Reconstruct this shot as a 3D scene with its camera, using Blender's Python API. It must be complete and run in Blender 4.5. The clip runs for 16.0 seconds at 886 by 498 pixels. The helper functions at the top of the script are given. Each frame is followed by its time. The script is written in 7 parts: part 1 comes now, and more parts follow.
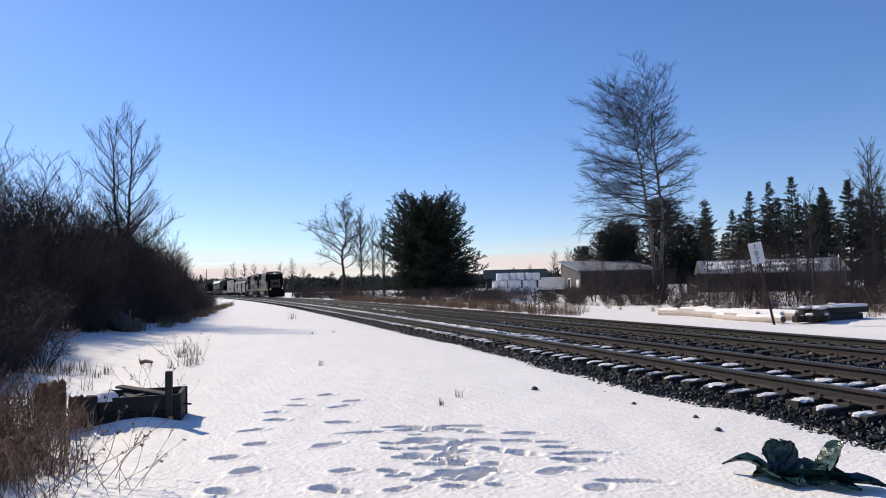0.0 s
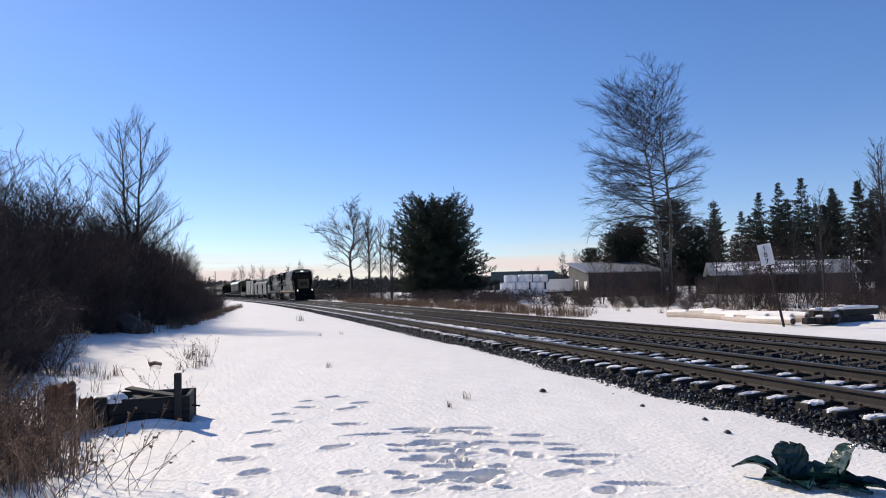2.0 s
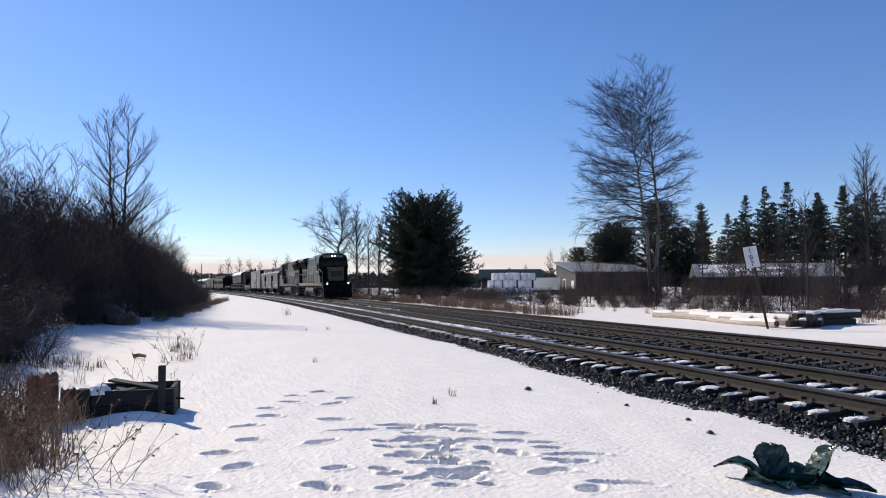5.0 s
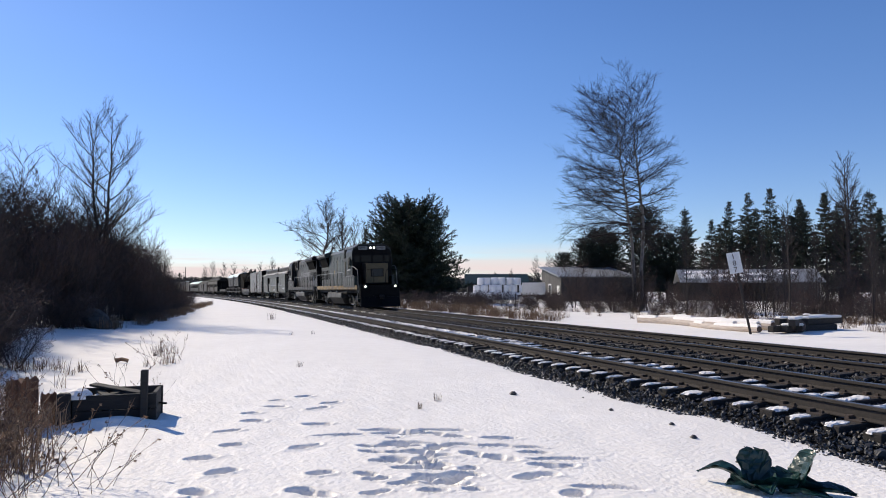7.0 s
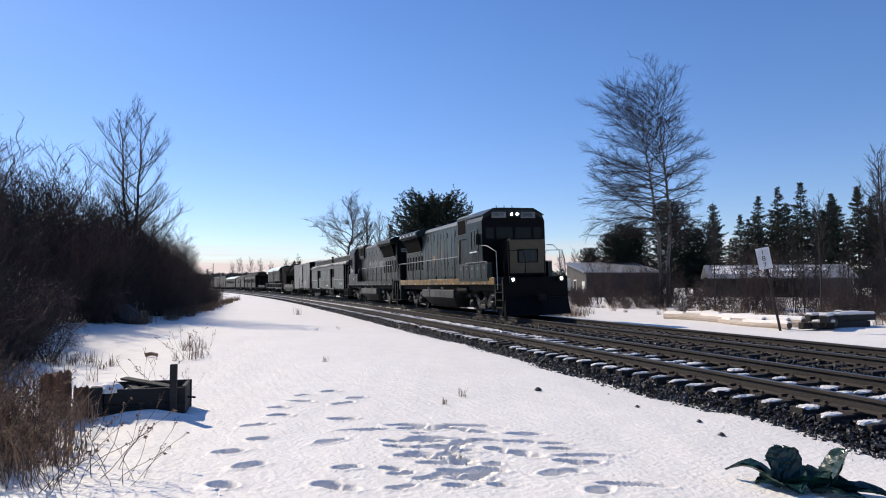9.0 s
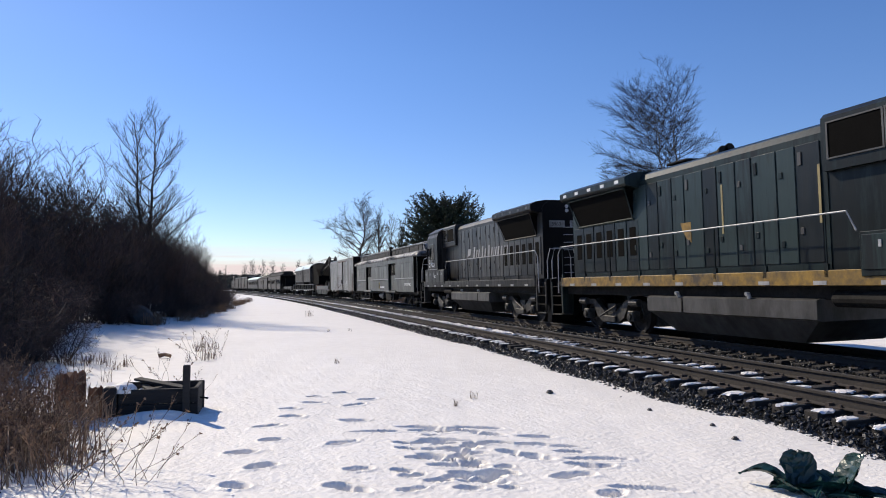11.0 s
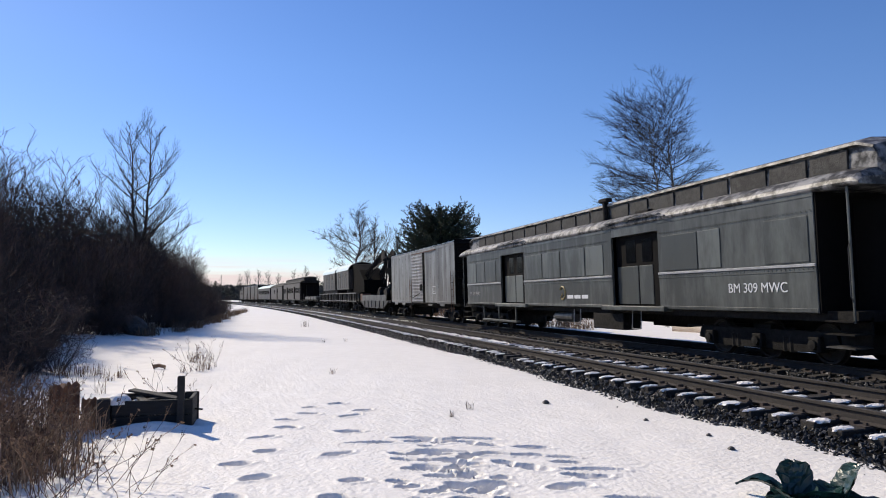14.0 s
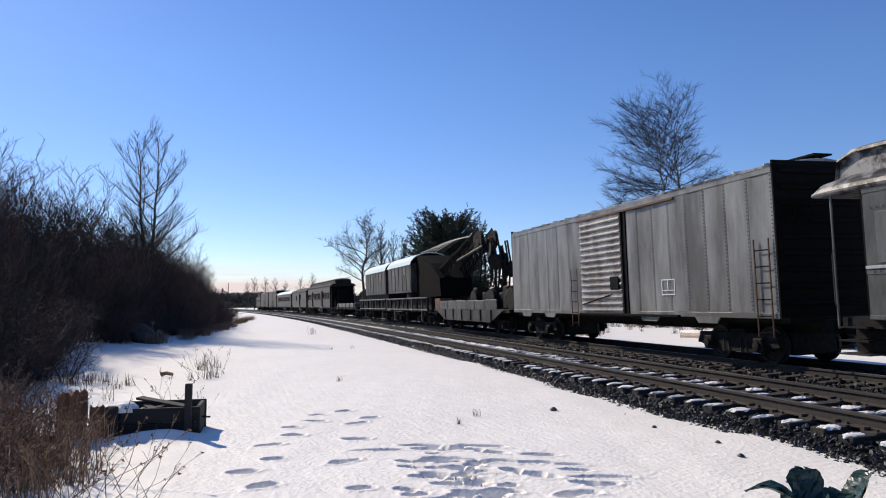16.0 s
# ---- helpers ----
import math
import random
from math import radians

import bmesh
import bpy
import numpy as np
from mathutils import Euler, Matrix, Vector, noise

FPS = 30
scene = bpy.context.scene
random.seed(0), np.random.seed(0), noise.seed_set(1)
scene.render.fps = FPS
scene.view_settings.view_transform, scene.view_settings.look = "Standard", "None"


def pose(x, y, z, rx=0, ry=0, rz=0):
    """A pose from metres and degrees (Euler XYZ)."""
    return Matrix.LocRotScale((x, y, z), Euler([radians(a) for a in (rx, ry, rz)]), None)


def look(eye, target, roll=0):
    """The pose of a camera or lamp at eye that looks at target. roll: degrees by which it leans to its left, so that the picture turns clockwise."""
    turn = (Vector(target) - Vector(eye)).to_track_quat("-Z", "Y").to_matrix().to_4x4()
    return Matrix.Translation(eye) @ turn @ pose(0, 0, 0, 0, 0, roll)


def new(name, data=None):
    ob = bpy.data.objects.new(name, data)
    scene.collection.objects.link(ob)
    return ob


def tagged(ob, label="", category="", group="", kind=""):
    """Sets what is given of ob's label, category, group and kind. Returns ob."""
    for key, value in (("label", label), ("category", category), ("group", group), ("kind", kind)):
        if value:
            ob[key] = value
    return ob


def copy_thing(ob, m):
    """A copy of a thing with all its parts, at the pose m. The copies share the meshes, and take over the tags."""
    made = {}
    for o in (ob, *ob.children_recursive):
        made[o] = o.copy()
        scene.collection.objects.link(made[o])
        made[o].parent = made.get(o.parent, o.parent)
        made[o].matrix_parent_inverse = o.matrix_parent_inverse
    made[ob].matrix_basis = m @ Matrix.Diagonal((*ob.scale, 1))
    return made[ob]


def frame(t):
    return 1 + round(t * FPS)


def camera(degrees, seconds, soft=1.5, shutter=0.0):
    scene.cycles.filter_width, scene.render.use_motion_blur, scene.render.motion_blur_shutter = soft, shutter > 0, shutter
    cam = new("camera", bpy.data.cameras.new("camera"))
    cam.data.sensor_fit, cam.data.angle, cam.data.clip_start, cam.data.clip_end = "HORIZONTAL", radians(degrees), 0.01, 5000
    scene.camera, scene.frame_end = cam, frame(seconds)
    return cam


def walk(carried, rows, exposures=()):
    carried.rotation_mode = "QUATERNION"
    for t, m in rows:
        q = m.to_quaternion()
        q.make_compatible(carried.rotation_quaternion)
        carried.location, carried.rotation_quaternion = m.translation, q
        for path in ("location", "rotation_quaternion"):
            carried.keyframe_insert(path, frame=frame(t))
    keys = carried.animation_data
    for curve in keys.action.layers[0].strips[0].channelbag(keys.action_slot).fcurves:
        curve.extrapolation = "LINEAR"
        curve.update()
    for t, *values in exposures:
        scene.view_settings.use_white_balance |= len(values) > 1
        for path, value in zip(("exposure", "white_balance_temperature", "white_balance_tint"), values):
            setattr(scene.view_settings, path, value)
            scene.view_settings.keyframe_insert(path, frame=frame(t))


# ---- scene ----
EYE = 1.34
cam = camera(65.998, 16.0, soft=1.0)
walk(cam, [
    (0.0, pose(0, 0, EYE, 93.170, 0, -17.687) @ pose(0, 0, 0, 0, 0, -1.241)),
    (0.5, pose(0, 0, EYE, 93.283, 0, -17.581) @ pose(0, 0, 0, 0, 0, -1.329)),
    (1.0, pose(0, 0, EYE, 93.373, 0, -17.407) @ pose(0, 0, 0, 0, 0, -1.332)),
    (1.5, pose(0, 0, EYE, 93.380, 0, -17.199) @ pose(0, 0, 0, 0, 0, -1.353)),
    (2.0, pose(0, 0, EYE, 93.346, 0, -17.044) @ pose(0, 0, 0, 0, 0, -1.275)),
    (2.5, pose(0, 0, EYE, 93.208, 0, -17.058) @ pose(0, 0, 0, 0, 0, -1.103)),
    (3.0, pose(0, 0, EYE, 93.049, 0, -17.201) @ pose(0, 0, 0, 0, 0, -0.884)),
    (3.5, pose(0, 0, EYE, 92.932, 0, -17.377) @ pose(0, 0, 0, 0, 0, -0.688)),
    (4.0, pose(0, 0, EYE, 92.895, 0, -17.572) @ pose(0, 0, 0, 0, 0, -0.506)),
    (6.5, pose(0, 0, EYE, 93.402, 0, -18.949) @ pose(0, 0, 0, 0, 0, -0.113)),
    (7.0, pose(0, 0, EYE, 93.435, 0, -19.212) @ pose(0, 0, 0, 0, 0, -0.072)),
    (7.5, pose(0, 0, EYE, 93.399, 0, -19.229) @ pose(0, 0, 0, 0, 0, -0.050)),
    (8.0, pose(0, 0, EYE, 93.302, 0, -18.777) @ pose(0, 0, 0, 0, 0, -0.026)),
    (8.5, pose(0, 0, EYE, 93.172, 0, -18.015) @ pose(0, 0, 0, 0, 0, -0.007)),
    (9.0, pose(0, 0, EYE, 93.085, 0, -17.159) @ pose(0, 0, 0, 0, 0, -0.056)),
    (11.5, pose(0, 0, EYE, 93.267, 0, -16.175) @ pose(0, 0, 0, 0, 0, 0.090)),
    (12.0, pose(0, 0, EYE, 93.309, 0, -16.407) @ pose(0, 0, 0, 0, 0, -0.007)),
    (12.5, pose(0, 0, EYE, 93.429, 0, -16.622) @ pose(0, 0, 0, 0, 0, -0.057)),
    (13.0, pose(0, 0, EYE, 93.619, 0, -16.696) @ pose(0, 0, 0, 0, 0, -0.034)),
    (13.5, pose(0, 0, EYE, 93.861, 0, -16.639) @ pose(0, 0, 0, 0, 0, 0.060)),
    (14.0, pose(0, 0, EYE, 94.095, 0, -16.543) @ pose(0, 0, 0, 0, 0, 0.001)),
    (14.5, pose(0, 0, EYE, 94.328, 0, -16.301) @ pose(0, 0, 0, 0, 0, -0.110)),
    (15.0, pose(0, 0, EYE, 94.518, 0, -16.060) @ pose(0, 0, 0, 0, 0, -0.215)),
    (15.5, pose(0, 0, EYE, 94.630, 0, -15.979) @ pose(0, 0, 0, 0, 0, -0.298)),
    (16.0, pose(0, 0, EYE, 94.672, 0, -15.994) @ pose(0, 0, 0, 0, 0, -0.184)),
], exposures=[(0.0, 0.0), (16.0, 0.0)])

# ---- sky and sun ----
SUN_AZ, SUN_EL = -30.0, 36.0
world = bpy.data.worlds.new("world")
scene.world = world
world.use_nodes = True
wn = world.node_tree.nodes
wn.clear()
sky = wn.new("ShaderNodeTexSky")
sky.sky_type = "NISHITA"
sky.sun_disc = False
sky.sun_elevation = radians(SUN_EL)
sky.sun_rotation = radians(SUN_AZ)
sky.air_density, sky.dust_density, sky.ozone_density, sky.altitude = 1.0, 0.15, 3.0, 600.0
wl = world.node_tree.links
hue = wn.new("ShaderNodeHueSaturation")
hue.inputs["Saturation"].default_value = 1.2
hue.inputs["Hue"].default_value = 0.512
wl.new(sky.outputs[0], hue.inputs["Color"])
# low pale cloud along the horizon
tcw = wn.new("ShaderNodeTexCoord")
mpw = wn.new("ShaderNodeMapping")
mpw.inputs["Scale"].default_value = (2.2, 2.2, 34.0)
wl.new(tcw.outputs["Generated"], mpw.inputs[0])
nzw = wn.new("ShaderNodeTexNoise")
nzw.inputs["Scale"].default_value, nzw.inputs["Detail"].default_value = 1.6, 5
wl.new(mpw.outputs[0], nzw.inputs["Vector"])
sep = wn.new("ShaderNodeSeparateXYZ")
wl.new(tcw.outputs["Generated"], sep.inputs[0])
low = wn.new("ShaderNodeMapRange")
low.inputs["From Min"].default_value, low.inputs["From Max"].default_value = 0.07, 0.03
wl.new(sep.outputs["Z"], low.inputs[0])
rmp = wn.new("ShaderNodeMapRange")
rmp.inputs["From Min"].default_value, rmp.inputs["From Max"].default_value = 0.35, 0.6
wl.new(nzw.outputs[0], rmp.inputs[0])
mul = wn.new("ShaderNodeMath")
mul.operation = "MULTIPLY"
wl.new(low.outputs[0], mul.inputs[0])
wl.new(rmp.outputs[0], mul.inputs[1])
cld = wn.new("ShaderNodeMix")
cld.data_type = "RGBA"
wl.new(mul.outputs[0], cld.inputs[0])
# clear cold air: the blue holds down to the horizon
air = wn.new("ShaderNodeMapRange")
air.inputs["From Min"].default_value, air.inputs["From Max"].default_value = 0.32, 0.0
wl.new(sep.outputs["Z"], air.inputs[0])
clear = wn.new("ShaderNodeMix")
clear.data_type, clear.blend_type = "RGBA", "MULTIPLY"
wl.new(air.outputs[0], clear.inputs[0])
wl.new(hue.outputs[0], clear.inputs[6])
clear.inputs[7].default_value = (0.79, 0.785, 0.91, 1)
wl.new(clear.outputs[2], cld.inputs[6])
cld.inputs[7].default_value = (6.2, 5.3, 5.2, 1)
bg = wn.new("ShaderNodeBackground")
bg.inputs["Strength"].default_value = 0.139
wo = wn.new("ShaderNodeOutputWorld")
wl.new(cld.outputs[2], bg.inputs[0])
wl.new(bg.outputs[0], wo.inputs[0])
sun = new("sun", bpy.data.lights.new("sun", "SUN"))
sun.data.energy, sun.data.angle, sun.data.color = 4.7, radians(0.53), (1.0, 0.88, 0.71)
to_sun = Vector((math.sin(radians(SUN_AZ)) * math.cos(radians(SUN_EL)), math.cos(radians(SUN_AZ)) * math.cos(radians(SUN_EL)), math.sin(radians(SUN_EL))))
sun.matrix_basis = look(to_sun * 50, (0, 0, 0))


# ---- materials ----
def mat(name, col, rough=0.7, col2=None, scale=6.0, mix=0.5, bump=0.0, bump_scale=None, metal=0.0, emit=None, per="", spec=0.5, sheen=0.0, stretch=None, island=0.0, obj=0.0, dist=0.02):
    """A surface of two colours mixed by coarse and fine noise, with relief; island or obj vary it from piece to piece."""
    m = bpy.data.materials.new(name)
    m.use_nodes = True
    n, l = m.node_tree.nodes, m.node_tree.links
    b = n["Principled BSDF"]
    b.inputs["Roughness"].default_value = rough
    b.inputs["Metallic"].default_value = metal
    b.inputs["Specular IOR Level"].default_value = spec
    col2 = col2 or tuple(c * 0.6 for c in col)
    tc = n.new("ShaderNodeTexCoord")
    src = tc.outputs["Object"]
    if stretch:
        mp = n.new("ShaderNodeMapping")
        mp.inputs["Scale"].default_value = stretch
        l.new(src, mp.inputs[0])
        src = mp.outputs[0]
    n1 = n.new("ShaderNodeTexNoise")
    n1.inputs["Scale"].default_value = scale
    n1.inputs["Detail"].default_value = 8
    n1.inputs["Roughness"].default_value = 0.65
    l.new(src, n1.inputs["Vector"])
    n2 = n.new("ShaderNodeTexNoise")
    n2.inputs["Scale"].default_value = scale * 0.13
    n2.inputs["Detail"].default_value = 4
    l.new(src, n2.inputs["Vector"])
    add = n.new("ShaderNodeMath")
    add.operation = "MULTIPLY_ADD"
    l.new(n1.outputs[0], add.inputs[0])
    add.inputs[1].default_value = 0.6
    sub = n.new("ShaderNodeMath")
    sub.operation = "MULTIPLY"
    sub.inputs[1].default_value = 0.4
    l.new(n2.outputs[0], sub.inputs[0])
    l.new(sub.outputs[0], add.inputs[2])
    last = add.outputs[0]
    if island or obj:
        rnd = n.new("ShaderNodeNewGeometry" if island else "ShaderNodeObjectInfo").outputs["Random Per Island" if island else "Random"]
        ma = n.new("ShaderNodeMath")
        ma.operation = "MULTIPLY_ADD"
        l.new(rnd, ma.inputs[0])
        ma.inputs[1].default_value = island or obj
        sh = n.new("ShaderNodeMath")
        sh.operation = "SUBTRACT"
        l.new(last, sh.inputs[0])
        sh.inputs[1].default_value = (island or obj) * 0.5
        l.new(sh.outputs[0], ma.inputs[2])
        last = ma.outputs[0]
    ramp = n.new("ShaderNodeValToRGB")
    e = ramp.color_ramp.elements
    e[0].position, e[1].position = 0.5 - 0.25 * (1.2 - mix), 0.5 + 0.25 * (1.2 - mix)
    e[0].color, e[1].color = (*col2, 1), (*col, 1)
    l.new(last, ramp.inputs[0])
    l.new(ramp.outputs[0], b.inputs["Base Color"])
    rr = n.new("ShaderNodeMapRange")
    rr.inputs["To Min"].default_value, rr.inputs["To Max"].default_value = min(1, rough + 0.12), max(0.05, rough - 0.12)
    l.new(n1.outputs[0], rr.inputs[0])
    l.new(rr.outputs[0], b.inputs["Roughness"])
    if bump:
        nb = n.new("ShaderNodeTexNoise")
        nb.inputs["Scale"].default_value = bump_scale or scale * 4
        nb.inputs["Detail"].default_value = 6
        l.new(src, nb.inputs["Vector"])
        bp = n.new("ShaderNodeBump")
        bp.inputs["Strength"].default_value = bump
        bp.inputs["Distance"].default_value = dist
        l.new(nb.outputs[0], bp.inputs["Height"])
        l.new(bp.outputs[0], b.inputs["Normal"])
    if emit:
        b.inputs["Emission Color"].default_value = (*emit[:3], 1)
        b.inputs["Emission Strength"].default_value = emit[3]
    return m


SNOW = mat("snow", (0.92, 0.88, 0.815), 0.6, (0.82, 0.78, 0.715), 3.0, bump=1.0, bump_scale=17, spec=0.3, dist=0.02)
SNOW_PATCH = mat("old_snow", (0.9, 0.87, 0.83), 0.6, (0.78, 0.75, 0.71), 9.0, bump=0.6, bump_scale=40, spec=0.3)
BALLAST = mat("ballast", (0.045, 0.045, 0.046), 0.42, (0.007, 0.007, 0.0075), 12.0, bump=0.4, island=0.9, spec=0.35)
BED = mat("ballast_bed", (0.014, 0.0135, 0.013), 0.95, (0.008, 0.008, 0.008), 40.0, bump=1.0, bump_scale=60, spec=0.05)
RAIL_SIDE = mat("rusty_rail", (0.045, 0.036, 0.03), 0.8, (0.018, 0.015, 0.013), 18.0, bump=0.3)
RAIL_TOP = mat("worn_rail_top", (0.22, 0.22, 0.23), 0.35, (0.12, 0.11, 0.11), 14.0, metal=0.8)
TIE = mat("creosoted_tie", (0.032, 0.027, 0.024), 0.85, (0.016, 0.014, 0.012), 20.0, bump=0.5, stretch=(0.25, 3, 3), obj=0.3)
IRON = mat("rusted_iron", (0.07, 0.05, 0.04), 0.8, (0.03, 0.025, 0.022), 30)
BARK_DARK = mat("dark_bark", (0.045, 0.036, 0.032), 0.9, (0.02, 0.016, 0.015), 14, bump=0.4)
TWIG = mat("twigs", (0.045, 0.036, 0.034), 0.9, (0.02, 0.016, 0.015), 5, island=0.4)
TWIG_RED = mat("reddish_twigs", (0.085, 0.05, 0.042), 0.88, (0.034, 0.022, 0.02), 5, island=0.5)
BIRCH_BARK = mat("birch_bark", (0.2, 0.185, 0.175), 0.8, (0.022, 0.019, 0.018), 5, bump=0.3, stretch=(1, 1, 4))
BIRCH_TWIG = mat("birch_twigs", (0.028, 0.022, 0.021), 0.9, (0.014, 0.011, 0.011), 5, island=0.4)
DRY_GRASS = mat("dry_grass", (0.22, 0.14, 0.08), 0.85, (0.09, 0.055, 0.034), 5, island=0.6)
TAN_GRASS = mat("tan_grass", (0.36, 0.25, 0.16), 0.85, (0.15, 0.095, 0.06), 5, island=0.6)
NEEDLE = mat("pine_needles", (0.03, 0.045, 0.02), 0.7, (0.012, 0.02, 0.01), 3, island=0.6)
SPRUCE = mat("spruce_needles", (0.03, 0.042, 0.026), 0.75, (0.014, 0.02, 0.013), 3, island=0.6)
FAR_WOOD = mat("far_woods", (0.045, 0.05, 0.045), 0.9, (0.025, 0.03, 0.028), 1, island=0.5)


# ---- mesh tools ----
class Mesher:
    """Collects faces for one mesh."""

    def __init__(self):
        self.v, self.f, self.m = [], [], []

    def add(self, vs, fs, k=0, at=None):
        o = len(self.v)
        self.v += [tuple(at @ Vector(p)) for p in vs] if at else [tuple(p) for p in vs]
        self.f += [tuple(i + o for i in f) for f in fs]
        self.m += [k] * len(fs)
        return self

    def box(self, x0, x1, y0, y1, z0, z1, c=0.0, k=0, at=None):
        """A box, its edges chamfered by c."""
        if c <= 0:
            vs = [(x, y, z) for x in (x0, x1) for y in (y0, y1) for z in (z0, z1)]
            return self.add(vs, [(0, 1, 3, 2), (4, 6, 7, 5), (0, 4, 5, 1), (2, 3, 7, 6), (0, 2, 6, 4), (1, 5, 7, 3)], k, at)
        b = bmesh.new()
        bmesh.ops.create_cube(b, size=1)
        bmesh.ops.scale(b, vec=(x1 - x0, y1 - y0, z1 - z0), verts=b.verts)
        bmesh.ops.translate(b, vec=((x0 + x1) / 2, (y0 + y1) / 2, (z0 + z1) / 2), verts=b.verts)
        bmesh.ops.bevel(b, geom=b.edges[:], offset=c, segments=1, affect="EDGES")
        b.verts.index_update()
        self.add([v.co[:] for v in b.verts], [[v.index for v in f.verts] for f in b.faces], k, at)
        b.free()
        return self

    def prism(self, outline, y0, y1, k=0, at=None, caps=True):
        """An outline in x, z swept along y."""
        n = len(outline)
        vs = [(x, y0, z) for x, z in outline] + [(x, y1, z) for x, z in outline]
        fs = [(i, (i + 1) % n, n + (i + 1) % n, n + i) for i in range(n)]
        if caps:
            fs += [tuple(range(n))[::-1], tuple(range(n, 2 * n))]
        return self.add(vs, fs, k, at)

    def tube(self, pts, r, sides=6, k=0, at=None, r1=None, caps=True):
        """A round bar along points, tapering from r to r1."""
        pts = [Vector(p) for p in pts]
        n = len(pts)
        r1 = r if r1 is None else r1
        vs = []
        for i, p in enumerate(pts):
            d = (pts[min(i + 1, n - 1)] - pts[max(i - 1, 0)]).normalized()
            a = d.cross(Vector((0, 0, 1)) if abs(d.z) < 0.9 else Vector((1, 0, 0))).normalized()
            b = d.cross(a)
            q = r + (r1 - r) * i / max(1, n - 1)
            vs += [p + (a * math.cos(6.28319 * j / sides) + b * math.sin(6.28319 * j / sides)) * q for j in range(sides)]
        fs = [(i * sides + j, i * sides + (j + 1) % sides, (i + 1) * sides + (j + 1) % sides, (i + 1) * sides + j) for i in range(n - 1) for j in range(sides)]
        if caps:
            fs += [tuple(range(sides))[::-1], tuple(range((n - 1) * sides, n * sides))]
        return self.add(vs, fs, k, at)

    def lathe(self, prof, axis="x", sides=20, k=0, at=None):
        """A profile of (along, radius) turned about an axis through the origin."""
        vs = []
        for a, r in prof:
            for j in range(sides):
                u, w = r * math.cos(6.28319 * j / sides), r * math.sin(6.28319 * j / sides)
                vs.append((a, u, w) if axis == "x" else (u, a, w) if axis == "y" else (u, w, a))
        n = len(prof)
        fs = [(i * sides + j, i * sides + (j + 1) % sides, (i + 1) * sides + (j + 1) % sides, (i + 1) * sides + j) for i in range(n - 1) for j in range(sides)]
        fs += [tuple(range(sides)), tuple(range((n - 1) * sides, n * sides))[::-1]]
        return self.add(vs, fs, k, at)

    def data(self, name, *mats, fix=True):
        me = bpy.data.meshes.new(name)
        me.from_pydata(self.v, [], self.f)
        for m in mats:
            me.materials.append(m)
        if len(mats) > 1:
            me.polygons.foreach_set("material_index", self.m)
        if fix:
            b = bmesh.new()
            b.from_mesh(me)
            bmesh.ops.recalc_face_normals(b, faces=b.faces)
            b.to_mesh(me)
            b.free()
        me.update()
        return me


def part(name, mesher, material, parent=None, label="", fix=True):
    mats = material if isinstance(material, tuple) else (material,)
    ob = new(name, mesher.data(name, *mats, fix=fix) if isinstance(mesher, Mesher) else mesher)
    if parent is not None:
        ob.parent = parent
    if label:
        ob["label"] = label
    return ob


def empty(name, m=None, label="", category="", group="", kind=""):
    ob = new(name)
    if m is not None:
        ob.matrix_basis = m
    return tagged(ob, label, category, group, kind)


# ---- the line of the railway ----
NEAR_X, FAR_X, CURVE, CURVE_Y, CANT = 8.149, 12.367, 0.000638, 28.4, 1.6
SNOW_Z = -0.30


def line_shift(y):
    return -CURVE * max(0.0, y - CURVE_Y) ** 2 / 2


def line_pose(x, y, z=0.0):
    return pose(x + line_shift(y), y, z, 0, -CANT, math.degrees(CURVE * max(0.0, y - CURVE_Y)))

# ---- ground ----
# boot prints and dragging troughs in the snow: place, bearing, half length, half width
STEPS = [(0.01, 7.21), (0.18, 6.61), (-0.05, 6.04), (0.29, 8.42), (0.32, 7.65), (0.59, 9.48), (0.61, 8.92), (0.94, 9.84), (1.05, 10.36), (1.46, 10.6), (1.49, 9.5), (1.72, 9.88), (1.31, 8.43), (1.01, 7.3), (1.0, 6.23), (0.77, 5.79), (0.89, 5.64), (2.67, 6.23), (2.75, 6.1), (3.03, 5.78), (3.14, 5.69), (2.72, 5.52), (2.89, 5.5), (2.83, 4.93)]
TROUGHS = [(1.49, 7.7), (1.98, 7.8), (2.64, 7.56), (2.42, 7.41), (2.62, 7.2), (3.09, 6.97), (3.16, 6.5), (3.13, 6.25), (3.25, 5.95), (2.07, 7.07), (2.54, 6.8), (2.88, 6.65), (3.15, 4.99)]
rp = random.Random(5)
PRINTS = [(x, y, -0.25 + rp.uniform(-0.35, 0.55), rp.uniform(0.1, 0.15), rp.uniform(0.06, 0.085)) for x, y in STEPS]
PRINTS += [(x, y, -0.38 + rp.uniform(-0.15, 0.15), rp.uniform(0.14, 0.25), rp.uniform(0.05, 0.065)) for x, y in TROUGHS]
for i in range(48):
    # the trampled middle
    f, g = rp.random(), rp.random()
    PRINTS.append((1.6 + 1.0 * f - 0.4 * g + rp.gauss(0, 0.08), 7.85 - 0.3 * f - 2.3 * g, -0.3 + rp.uniform(-0.5, 0.5), rp.uniform(0.07, 0.15), rp.uniform(0.042, 0.062)))


def graded(fine0, fine1, step, lo, hi, grow):
    a = list(np.arange(fine0, fine1 + 1e-6, step))
    up, dn, s = [a[-1]], [a[0]], step
    while up[-1] < hi:
        s *= grow
        up.append(up[-1] + s)
    s = step
    while dn[-1] > lo:
        s *= grow
        dn.append(dn[-1] - s)
    return np.array(dn[:0:-1] + a + up[1:])


